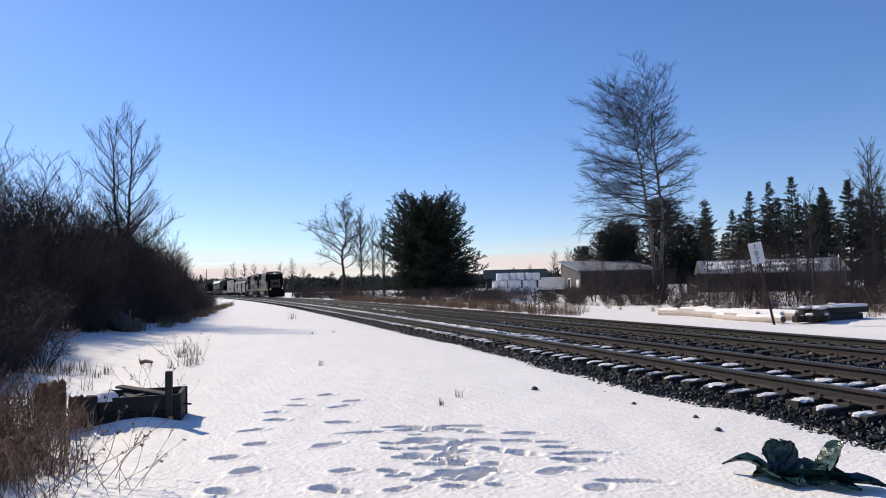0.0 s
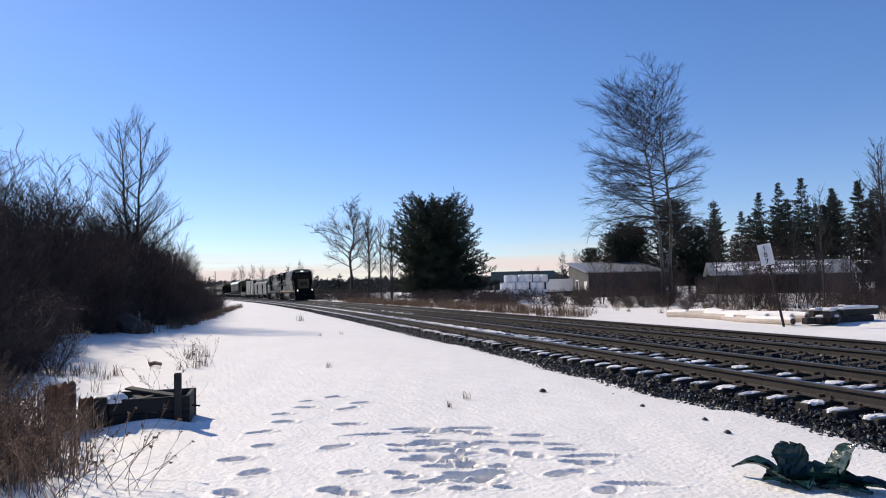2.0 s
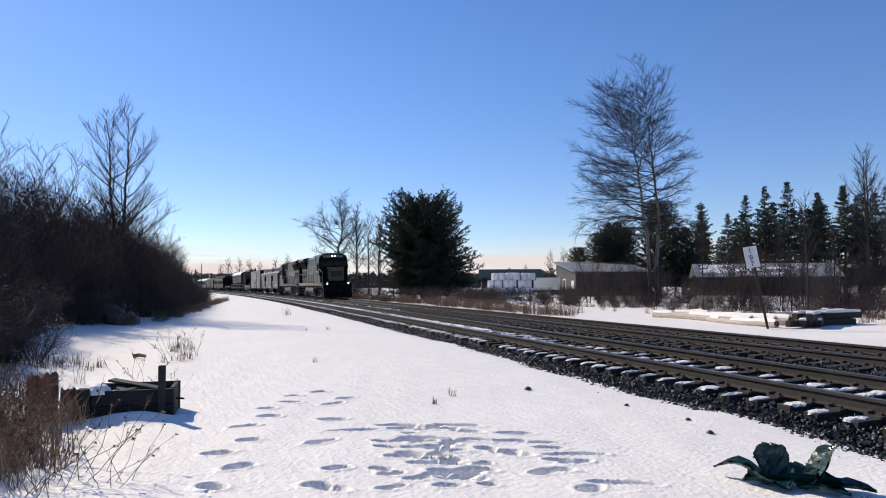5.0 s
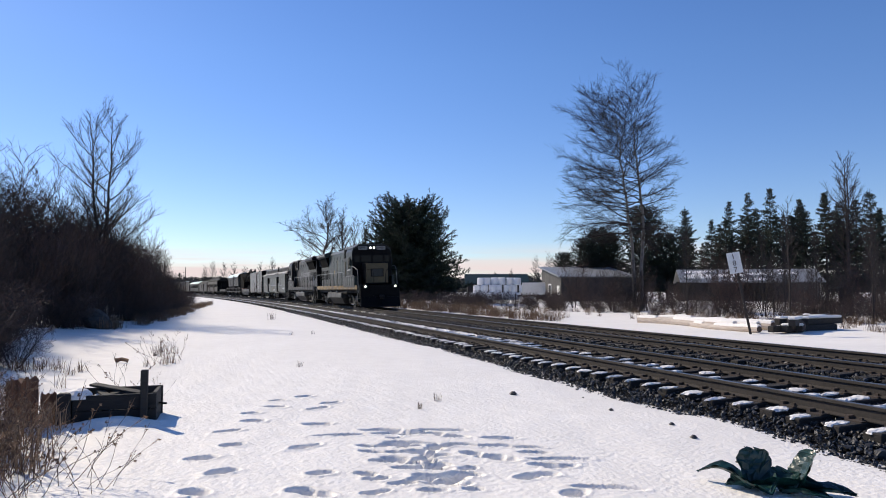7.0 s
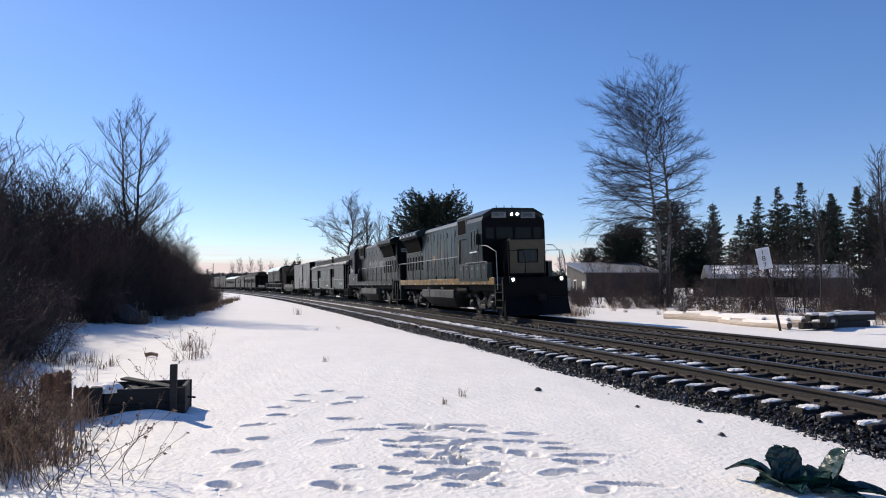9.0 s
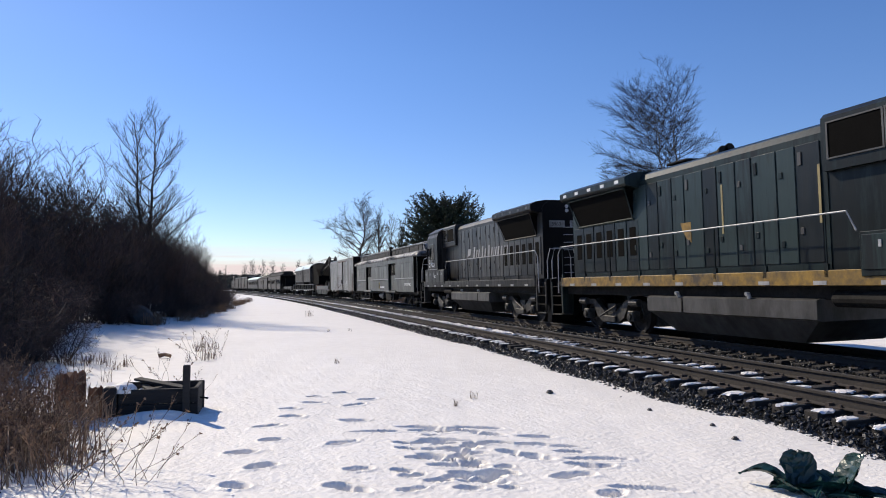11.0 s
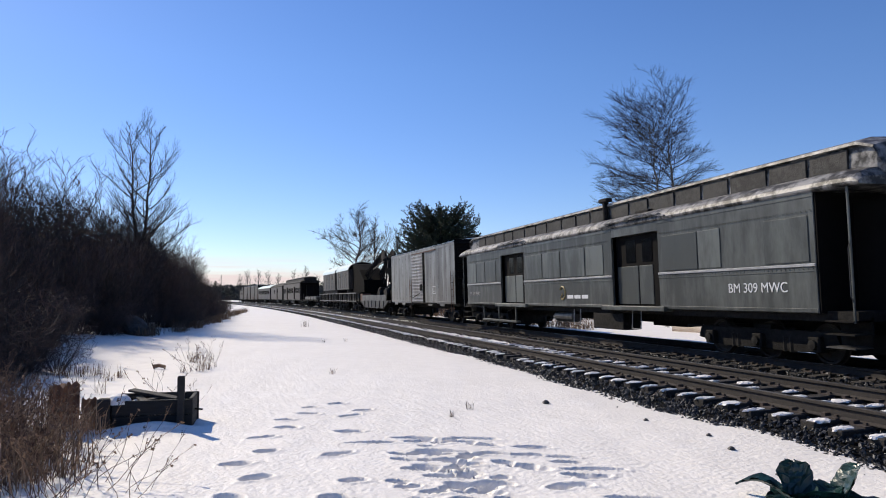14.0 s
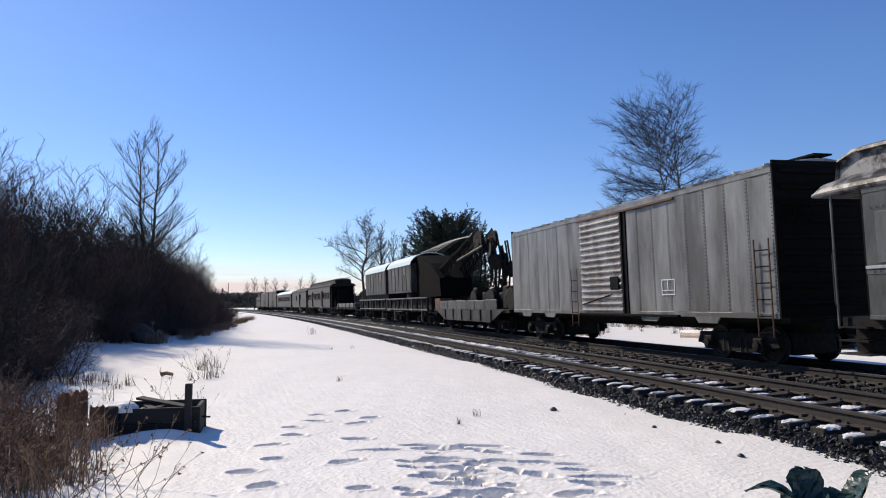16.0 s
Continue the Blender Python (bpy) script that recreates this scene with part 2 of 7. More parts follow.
def waves(x, y, seed, base, octaves, gain=0.5):
    r = np.random.RandomState(seed)
    out, amp, f = 0, 1.0, base
    for o in range(octaves):
        for k in range(4):
            a, ph = r.uniform(0, 6.283), r.uniform(0, 6.283)
            out = out + amp * np.sin((x * math.cos(a) + y * math.sin(a)) * f * r.uniform(0.8, 1.25) + ph) / 4
        amp *= gain
        f *= 2.03
    return out


def ground_height(x, y):
    """Snow level over the plan: a bank towards the thicket, a shallow ditch beside the ballast, a low rise beyond the tracks."""
    x, y = np.asarray(x, float), np.asarray(y, float)
    shift = -CURVE * np.maximum(0.0, y - CURVE_Y) ** 2 / 2
    xx = x - shift
    z = SNOW_Z + 0 * x
    bank = np.clip((-1.8 - 0.02 * y - xx) / 5.0, 0, 1)
    z = z + 0.5 * bank ** 1.3 * (1 - np.clip((y - 90) / 60, 0, 1))
    near = np.exp(-((x - 2) / 12) ** 2 - ((y - 8) / 22) ** 2)
    z = z + near * (0.035 * waves(x, y, 3, 0.9, 3) + 0.007 * waves(x, y, 4, 6.0, 5, 0.68))
    z = z - 0.28 * np.exp(-(((xx - 10.3) / 3.6) ** 4))
    beyond = np.clip((xx - 15.5) / 4, 0, 1)
    z = z + beyond * 0.08 * waves(x, y, 6, 0.5, 4)
    dig, rim = 0 * z, 0 * z
    for px, py, a, hl, hw in PRINTS:
        m = (np.abs(x - px) < 0.6) & (np.abs(y - py) < 0.6)
        if not m.any():
            continue
        u = (x[m] - px) * math.cos(a) + (y[m] - py) * math.sin(a)
        w = -(x[m] - px) * math.sin(a) + (y[m] - py) * math.cos(a)
        ragged = 1 + 0.3 * np.sin(15 * u + 9 * px) * np.cos(19 * w + 7 * py)
        d = ((u / hl) ** 2 + (w / hw) ** 2) * ragged
        dig[m] = np.maximum(dig[m], min(0.12, 0.075 + 0.5 * hw) * np.exp(-d ** (2.0 if hl > 0.17 else 3.0)))
        rim[m] = np.maximum(rim[m], 0.014 * np.exp(-((np.sqrt(d) - 1.4) / 0.3) ** 2))
    z = z - dig + rim * np.clip(1 - dig / 0.03, 0, 1)
    # drift banked against the timber box
    z = z + 0.13 * np.exp(-(((x + 1.05) / 0.5) ** 2) - ((y - 9.22) / 0.2) ** 2)
    return z


def grid_mesh(name, xs, ys, zz, material, smooth=True):
    nx, ny = len(xs), len(ys)
    gx, gy = np.meshgrid(xs, ys)
    co = np.stack([gx, gy, zz], -1).reshape(-1, 3)
    i = (np.arange(ny - 1)[:, None] * nx + np.arange(nx - 1)[None, :]).ravel()
    quads = np.stack([i, i + 1, i + nx + 1, i + nx], -1)
    me = bpy.data.meshes.new(name)
    me.vertices.add(len(co))
    me.vertices.foreach_set("co", co.ravel())
    me.loops.add(quads.size)
    me.loops.foreach_set("vertex_index", quads.ravel())
    me.polygons.add(len(quads))
    me.polygons.foreach_set("loop_start", np.arange(len(quads)) * 4)
    me.polygons.foreach_set("use_smooth", np.full(len(quads), smooth))
    me.materials.append(material)
    me.update(calc_edges=True)
    return me


gxs = graded(-0.5, 4.0, 0.019, -2500, 2500, 1.046)
gys = graded(5.0, 10.4, 0.02, -2500, 3000, 1.042)
ggx, ggy = np.meshgrid(gxs, gys)
ground = tagged(new("ground", grid_mesh("ground", gxs, gys, ground_height(ggx, ggy), SNOW)), "open snow-covered ground with footprints, beside a railway line", "ground", kind="structure")


def level(x, y):
    return float(ground_height(np.array([float(x)]), np.array([float(y)]))[0])


# ---- the two tracks ----
def line_strip(outline, y0, y1, x, step=4.0):
    """A cross-section of (x, z) swept along the line of the railway."""
    g = Mesher()
    ys = list(np.arange(y0, CURVE_Y, 20)) + list(np.arange(CURVE_Y, y1 + 1, step))
    n = len(outline)
    for y in ys:
        m = line_pose(x, y)
        g.v += [tuple(m @ Vector((a, 0, b))) for a, b in outline]
    for j in range(len(ys) - 1):
        for i in range(n):
            g.f.append((j * n + i, j * n + (i + 1) % n, (j + 1) * n + (i + 1) % n, (j + 1) * n + i))
    g.m = [0] * len(g.f)
    return g


def stones(name, n, place, size, seed, parent, material, label):
    """Broken stone, each a small irregular lump, joined into one mesh."""
    r = np.random.RandomState(seed)
    phi = (1 + 5 ** 0.5) / 2
    base = np.array([(-1, phi, 0), (1, phi, 0), (-1, -phi, 0), (1, -phi, 0), (0, -1, phi), (0, 1, phi), (0, -1, -phi), (0, 1, -phi), (phi, 0, -1), (phi, 0, 1), (-phi, 0, -1), (-phi, 0, 1)]) / 1.9
    tri = np.array([(0, 11, 5), (0, 5, 1), (0, 1, 7), (0, 7, 10), (0, 10, 11), (1, 5, 9), (5, 11, 4), (11, 10, 2), (10, 7, 6), (7, 1, 8), (3, 9, 4), (3, 4, 2), (3, 2, 6), (3, 6, 8), (3, 8, 9), (4, 9, 5), (2, 4, 11), (6, 2, 10), (8, 6, 7), (9, 8, 1)])
    pos = place(r, n)
    n = len(pos)
    s = size * r.lognormal(0, 0.28, (n, 1, 1))
    co = base[None] * (0.42 + 0.85 * r.rand(n, 12, 1)) * s * (0.7 + 0.6 * r.rand(n, 1, 3))
    a = r.rand(n) * 6.283
    c, d = np.cos(a)[:, None], np.sin(a)[:, None]
    co = np.stack([co[..., 0] * c - co[..., 1] * d, co[..., 0] * d + co[..., 1] * c, co[..., 2]], -1) + pos[:, None]
    tris = (tri[None] + 12 * np.arange(n)[:, None, None]).reshape(-1, 3)
    me = bpy.data.meshes.new(name)
    me.vertices.add(n * 12)
    me.vertices.foreach_set("co", co.ravel())
    me.loops.add(tris.size)
    me.loops.foreach_set("vertex_index", tris.ravel())
    me.polygons.add(len(tris))
    me.polygons.foreach_set("loop_start", np.arange(len(tris)) * 3)
    me.polygons.foreach_set("use_smooth", np.zeros(len(tris), bool))
    me.materials.append(material)
    me.update(calc_edges=True)
    ob = new(name, me)
    ob.parent = parent
    return tagged(ob, label, kind="stuff")


RAIL = [(-0.07, -0.18), (0.07, -0.18), (0.07, -0.168), (0.012, -0.15), (0.012, -0.05), (0.037, -0.04), (0.037, -0.006), (0.028, 0.0), (-0.028, 0.0), (-0.037, -0.006), (-0.037, -0.04), (-0.012, -0.05), (-0.012, -0.15), (-0.07, -0.168)]


def bed_height(a, lift=0.0):
    """Top of the ballast across the track, a from its centre line."""
    a = np.abs(a)
    return lift + np.where(a < 0.9, -0.25, np.where(a < 2.15, -0.25 - (a - 0.9) * 0.07, -0.3375 - (a - 2.15) * 0.35))


def build_track(name, x, label, seed, lift=0.0):
    tr = empty(name, None, label, "railway track", "railway tracks", "structure")
    for s in (-1, 1):
        rail = part("rail", line_strip([(p + s * 0.7545, z) for p, z in RAIL], -120, 420, x), RAIL_SIDE, tr, "brown rusty steel rail")
        part("rail_head", line_strip([(p + s * 0.7545, z) for p, z in [(-0.03, 0.0015), (-0.03, -0.003), (0.03, -0.003), (0.03, 0.0015)]], -120, 420, x), RAIL_TOP, rail, "polished running surface")
    part("ballast_bed", line_strip([(-2.75, -0.75), (-2.55, -0.5), (-2.15, -0.36), (-0.9, lift - 0.272), (0.9, lift - 0.272), (2.15, -0.36), (2.55, -0.5), (2.75, -0.75)], -120, 420, x), BED, tr, "dark crushed stone bed")

    def level_by(a):
        return -9.0 if a > -2.42 else SNOW_Z - 0.02

    def spread(r, n):
        y = 3.0 + 52 * r.rand(n) ** 1.7
        a = r.uniform(-2.4, 2.2, n) + r.normal(0, 0.05, n) - (r.rand(n) < 0.07) * r.exponential(0.16, n)
        p = np.array([line_pose(x, yy) @ Vector((aa, 0, max(float(bed_height(aa, lift)), level_by(aa)) + 0.01)) for aa, yy in zip(a, y)])
        return p
    stones("ballast", 48000 if x < 10 else 28000, spread, 0.0225, seed, tr, BALLAST, "dark grey crushed stone ballast")
    return tr


near_track = build_track("near_track", NEAR_X, "single railway track of brown rails, snowy ties and dark ballast", 11)
far_track = build_track("far_track", FAR_X, "canted main railway track with brown rails and dark ballast", 12, 0.05)

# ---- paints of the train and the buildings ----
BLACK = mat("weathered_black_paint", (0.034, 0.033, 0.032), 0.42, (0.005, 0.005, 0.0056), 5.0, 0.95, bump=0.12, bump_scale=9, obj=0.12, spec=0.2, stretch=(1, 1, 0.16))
# Darker copy of the black; the shade on the engine ends is in its colour.
SHADED_BLACK = mat("shaded_black_paint", (0.006, 0.006, 0.0066), 0.5, (0.004, 0.004, 0.0044), 3, spec=0.06)
NUMBER = mat("dull_number_board", (0.3, 0.31, 0.3), 0.6, (0.07, 0.07, 0.07), 6, spec=0.2)
BLACK_DOOR = mat("black_door_paint", (0.05, 0.049, 0.047), 0.4, (0.006, 0.006, 0.0066), 5.5, 0.95, bump=0.3, bump_scale=5, obj=0.3, stretch=(1, 1, 0.14), spec=0.35)
UNDER = mat("grimy_underframe", (0.018, 0.0165, 0.015), 0.8, (0.006, 0.0055, 0.005), 8, 0.8, spec=0.2, bump=0.4)
STEEL_GREY = mat("dusty_cast_steel", (0.06, 0.057, 0.052), 0.6, (0.012, 0.0115, 0.0105), 6, 0.9, bump=0.35)
WHEEL = mat("wheel_steel", (0.04, 0.034, 0.03), 0.6, (0.016, 0.014, 0.012), 9, metal=0.4)
TANK_PAINT = mat("dusty_tank_paint", (0.075, 0.074, 0.072), 0.45, (0.025, 0.024, 0.023), 3.5, 0.85, bump=0.1, stretch=(1, 1, 0.4))
RAIL_WHITE = mat("worn_handrail", (0.42, 0.43, 0.44), 0.5, (0.2, 0.2, 0.2), 6)
YELLOW = mat("yellow_sill_paint", (0.3, 0.175, 0.022), 0.5, (0.05, 0.036, 0.02), 5, 0.7, bump=0.1)
# gold toned down so the paint carries the nose's shade
GOLD = mat("shaded_gold_nose_paint", (0.085, 0.06, 0.016), 0.5, (0.05, 0.036, 0.011), 4)
WHITE_MARK = mat("white_marking", (0.75, 0.76, 0.77), 0.6, (0.55, 0.56, 0.56), 8)
GLASS = mat("dark_cab_glass", (0.006, 0.007, 0.008), 0.14, (0.004, 0.004, 0.005), 3, spec=0.12)
GRILLE = mat("black_radiator_screen", (0.004, 0.004, 0.004), 0.9, (0.002, 0.002, 0.002), 30, spec=0.05)
LAMP = mat("lit_headlamp", (1, 0.95, 0.85), 0.3, (1, 0.95, 0.85), 3, emit=(1.0, 0.93, 0.8, 6.0))
OLIVE = mat("faded_olive_paint", (0.105, 0.115, 0.107), 0.44, (0.036, 0.04, 0.037), 2.6, 0.85, bump=0.15, bump_scale=6, obj=0.15, stretch=(1, 1, 0.3))
OLIVE_PLATE = mat("olive_plate", (0.12, 0.132, 0.122), 0.42, (0.045, 0.05, 0.046), 2.4, 0.85, bump=0.15, bump_scale=5, obj=0.2, stretch=(1, 1, 0.3))
# The pale mottle on dark tar stands for sun glint, put into the colour.
ROOF_TAR = mat("tar_roof_with_glint", (0.26, 0.255, 0.245), 0.52, (0.014, 0.0135, 0.013), 3.2, 1.0, bump=0.8, bump_scale=4, spec=0.4)
CLERE = mat("peeling_clerestory", (0.026, 0.025, 0.023), 0.7, (0.006, 0.006, 0.006), 7, bump=0.5, mix=0.95)
BOX_GREY = mat("oxidised_grey_paint", (0.25, 0.257, 0.252), 0.44, (0.085, 0.082, 0.077), 2.0, 0.75, bump=0.4, bump_scale=5, obj=0.12, stretch=(1, 1, 0.22))
BOX_DOOR = mat("bright_corrugated_door", (0.36, 0.36, 0.35), 0.4, (0.12, 0.1, 0.085), 3.0, 0.75, bump=0.1, stretch=(1, 1, 0.4))
# Near black holds the shade of the car ends; dark iron fittings share it.
BOX_END = mat("shaded_end_dark_iron", (0.007, 0.0065, 0.0065), 0.75, (0.004, 0.0038, 0.0038), 3, spec=0.08)
RUST = mat("rusty_paint", (0.15, 0.07, 0.045), 0.8, (0.06, 0.035, 0.025), 8, bump=0.3)
GALV = mat("weathered_metal_roof", (0.78, 0.86, 0.8), 0.35, (0.55, 0.62, 0.57), 3, bump=0.1)
CRANE_SIDE = mat("grimy_crane_side", (0.055, 0.05, 0.045), 0.55, (0.01, 0.009, 0.0085), 3.5, 0.95, stretch=(1, 1, 0.25), bump=0.2)
BROWN_CAR = mat("dull_brown_car_paint", (0.07, 0.058, 0.047), 0.6, (0.038, 0.032, 0.027), 2, stretch=(1, 1, 0.3))
RED_FLAG = mat("flag_red", (0.5, 0.05, 0.06), 0.6, (0.4, 0.04, 0.05), 5)


FADED_MARK = mat("faded_white_paint", (0.42, 0.42, 0.42), 0.6, (0.16, 0.16, 0.16), 5)
FADED_YELLOW = mat("faded_yellow_paint", (0.33, 0.26, 0.1), 0.6, (0.2, 0.16, 0.08), 6)


def lettering(words, height, material, parent, m, name="lettering", label=""):
    cu = bpy.data.curves.new(name, "FONT")
    cu.body, cu.size, cu.extrude = words, height * 1.38, 0.004
    tmp = bpy.data.objects.new(name, cu)
    scene.collection.objects.link(tmp)
    bpy.context.view_layer.update()
    me = bpy.data.meshes.new_from_object(tmp.evaluated_get(bpy.context.evaluated_depsgraph_get()))
    bpy.data.objects.remove(tmp)
    me.materials.clear()
    me.materials.append(material)
    ob = new(name, me)
    ob.parent = parent
    ob.matrix_basis = m
    return tagged(ob, label)



# ---- trees and shrubs ----
def grow_tree(seed, stems, height, trunk_r, levels, kids, reach, up, start=0.25, droop=0.0, wander=0.12, twig_r=0.008, steps=6, lean=0.0, cut=1.0, pale=2, belly=0.0, fork=(0.35, 0.9)):
    """Tapered limbs that fork again and again; returns meshers for the trunk wood and for the fine twigs."""
    r = random.Random(seed)
    wood, twig = Mesher(), Mesher()

    def limb(p, d, length, rad, lv):
        n = steps if lv < 2 else max(3, steps - 2)
        pts, dirs = [p], [d]
        for i in range(n):
            jit = Vector((r.gauss(0, 1), r.gauss(0, 1), r.gauss(0, 0.7))) * wander * (1 + 0.5 * lv)
            pull = up * (1 if lv < 2 else 0.6) - (droop * max(0, lv - 1))
            d = (d + jit + Vector((0, 0, pull * 0.16))).normalized()
            p = p + d * (length / n)
            pts.append(p)
            dirs.append(d)
        end = max(twig_r * 0.6, rad * (0.25 if lv == 0 else 0.35))
        (wood if lv < pale else twig).tube(pts, rad, 7 if lv == 0 else 5 if lv == 1 else 3, r1=end, caps=False)
        if lv >= levels:
            return
        m = kids[lv]
        for k in range(m):
            f = start + (1 - start) * (k + r.random()) / m if lv == 0 else 0.15 + 0.85 * (k + r.random()) / m
            j = min(n - 1, int(f * n))
            q = pts[j].lerp(pts[j + 1], f * n - j)
            ax = dirs[j]
            side = ax.cross(Vector((math.cos(2.4 * k + seed), math.sin(2.4 * k + seed), 0.1 * r.gauss(0, 1)))).normalized()
            side = (side + ax * (r.uniform(*fork) if lv == 0 else r.uniform(0.35, 0.9))).normalized()
            ln = length * reach[lv] * (1 - 0.55 * f * (1 if lv == 0 else 0.8)) * r.uniform(0.7, 1.25)
            if lv == 0 and belly:
                ln *= 0.45 + belly * math.sin(math.pi * min(1, (f - start) / (1 - start) * 0.9 + 0.1))
            limb(q, side, ln, max(twig_r, (rad + (end - rad) * f) * 0.55), lv + 1)

    for s in range(stems):
        a = 6.283 * s / stems + r.random()
        d = Vector((math.cos(a) * (lean if stems > 1 else 0.02), math.sin(a) * (lean if stems > 1 else 0.02), 1)).normalized()
        limb(Vector((math.cos(a), math.sin(a), 0)) * (0.25 * lean * height * 0.1 if stems > 1 else 0) + Vector((0, 0, -0.15)), d, height * r.uniform(0.85, 1.0) * cut, trunk_r * r.uniform(0.8, 1.1), 0)
    return wood, twig


def tree(name, grown, bark, twigs, m, label, category="tree", group=""):
    t = empty(name, m, label, category, group)
    part("trunk", grown[0], bark, t, fix=False)
    part("crown", grown[1], twigs, t, "fine bare twigs", fix=False)
    return t


def place(x, y, rz=0.0, size=1.0, dz=0.0):
    return pose(x, y, level(x, y) + dz, 0, 0, rz) @ Matrix.Scale(size, 4)


def spread_copies(variants, spots, seed):
    """Stands a copy of some variant at each (x, y, size)."""
    r = random.Random(seed)
    for k, (x, y, s) in enumerate(spots):
        v = variants[k % len(variants)]
        c = copy_thing(v, place(x, y, r.uniform(0, 360)))
        c.scale = (s * r.uniform(0.9, 1.1), s * r.uniform(0.9, 1.1), s)


def bough_tree(seed, stems, stem_r, n, z0, reach, rise, bend, subs=3.0, twigs=4, twig_r=0.009, wild=0.08, spray=0.34, lift=0.1):
    """Stems along given lines carry boughs whose length reach(f, a) and slope rise(f) follow the height f and the bearing a;
    each bough carries flat sprays of side shoots and fine twigs. Returns meshers for the wood and the twigs."""
    r = random.Random(seed)
    wood, twig = Mesher(), Mesher()

    def run(p, d, length, k, turn, jit):
        pts, dirs = [p], [d]
        for i in range(k):
            d = (d + Vector((r.gauss(0, jit), r.gauss(0, jit), turn / k + r.gauss(0, jit * 0.8)))).normalized()
            p = p + d * (length / k)
            pts.append(p)
            dirs.append(d)
        return pts, dirs

    def shoot(d, spread):
        side = d.cross(Vector((0, 0, 1)))
        side = side.normalized() if side.length > 0.1 else Vector((math.cos(r.random() * 6.28), math.sin(r.random() * 6.28), 0))
        up = side.cross(d)
        a = r.uniform(-0.65, 0.65) + (math.pi if r.random() < 0.5 else 0)
        return (d + (side * math.cos(a) + up * math.sin(a)) * r.uniform(0.55, 1.1) * spread + Vector((0, 0, lift))).normalized()

    for si, line in enumerate(stems):
        line = [Vector(p) for p in line]
        fine = []
        for i in range(len(line) - 1):
            for t in (0, 0.34, 0.67):
                fine.append(line[i].lerp(line[i + 1], t) + Vector((r.gauss(0, 0.015), r.gauss(0, 0.015), 0)) * (1 + i))
        fine.append(line[-1])
        wood.tube(fine, stem_r, 8, r1=stem_r * 0.1, caps=False)
        top = line[-1].z
        for k in range(n):
            f = (k + r.random()) / n
            z = z0 + (top - z0) * f * 0.985
            j = next(i for i in range(len(fine) - 1) if fine[i + 1].z >= z or i == len(fine) - 2)
            p = fine[j].lerp(fine[j + 1], (z - fine[j].z) / max(0.01, fine[j + 1].z - fine[j].z))
            a = k * 2.39996 + si * 1.7 + r.gauss(0, 0.35)
            ln = max(0.4, reach(f, a) * r.uniform(0.62, 1.12))
            d = Vector((math.cos(a), math.sin(a), rise(f) + r.gauss(0, 0.12))).normalized()
            pts, dirs = run(p, d, ln, 7, bend(f), wild)
            rad = min(stem_r * (1 - 0.85 * z / top) * 0.6, 0.015 * ln + 0.006)
            twig.tube(pts, max(twig_r * 1.3, rad), 5, r1=twig_r, caps=False)
            m = max(3, int(subs * ln))
            for q in range(m):
                t = 0.14 + 0.86 * (q + r.random()) / m
                i = min(6, int(t * 7))
                b = pts[i].lerp(pts[i + 1], min(1, t * 7 - i))
                l2 = (ln * spray * (1.15 - 0.75 * t) + 0.25) * r.uniform(0.6, 1.25)
                p2, d2 = run(b, shoot(dirs[i], 0.95), l2, 4, bend(f) * 0.5, wild * 1.4)
                twig.tube(p2, twig_r * 1.15, 3, r1=twig_r * 0.7, caps=False)
                for w in range(max(2, int(twigs * (0.5 + l2)))):
                    t2 = 0.15 + 0.85 * r.random()
                    i2 = min(3, int(t2 * 4))
                    b2 = p2[i2].lerp(p2[i2 + 1], min(1, t2 * 4 - i2))
                    p3, _ = run(b2, shoot(d2[i2], 0.8), l2 * r.uniform(0.3, 0.6) + 0.1, 2, bend(f) * 0.4, wild * 1.8)
                    twig.tube(p3, twig_r * 0.8, 3, r1=twig_r * 0.5, caps=False)
    return wood, twig


# tall twin birch beyond the tracks; its boughs reach farther over the line than away from it
def birch_reach(f, a):
    side = 4.7 - 1.3 * math.cos(a)
    return side * np.interp(f, [0, 0.12, 0.4, 0.7, 0.88, 1.0], [0.66, 0.88, 1.0, 0.98, 0.9, 0.75])


birch_g = bough_tree(40, [[(-0.1, 0, -0.3), (-0.2, 0, 3.0), (-0.35, 0.1, 6.0), (-0.8, 0.1, 10.2), (-1.05, 0, 12.6), (-1.3, -0.1, 15.3)], [(0.3, -0.1, -0.3), (0.45, -0.1, 3.5), (0.6, 0, 7.5), (0.25, 0, 11.2), (0.05, 0.1, 13.4), (0.35, 0.1, 16.0)]], 0.165, 44, 5.2, birch_reach, lambda f: np.interp(f, [0, 0.3, 0.7, 1], [0.1, 0.3, 0.5, 0.9]), lambda f: np.interp(f, [0, 0.4, 1], [-0.55, 0.0, 0.35]), 4.0, 6, 0.0085, 0.14, 0.36, 0.1)
birch = empty("birch_tree", pose(32.0, 45.7, level(32.0, 45.7), 0, 0, -35), "tall twin-stemmed bare birch with drooping fine twigs", "tree")
part("trunk", birch_g[0], BIRCH_BARK, birch, "pale flaking twin birch trunks", fix=False)
part("crown", birch_g[1], BIRCH_TWIG, birch, "drooping brown twigs", fix=False)

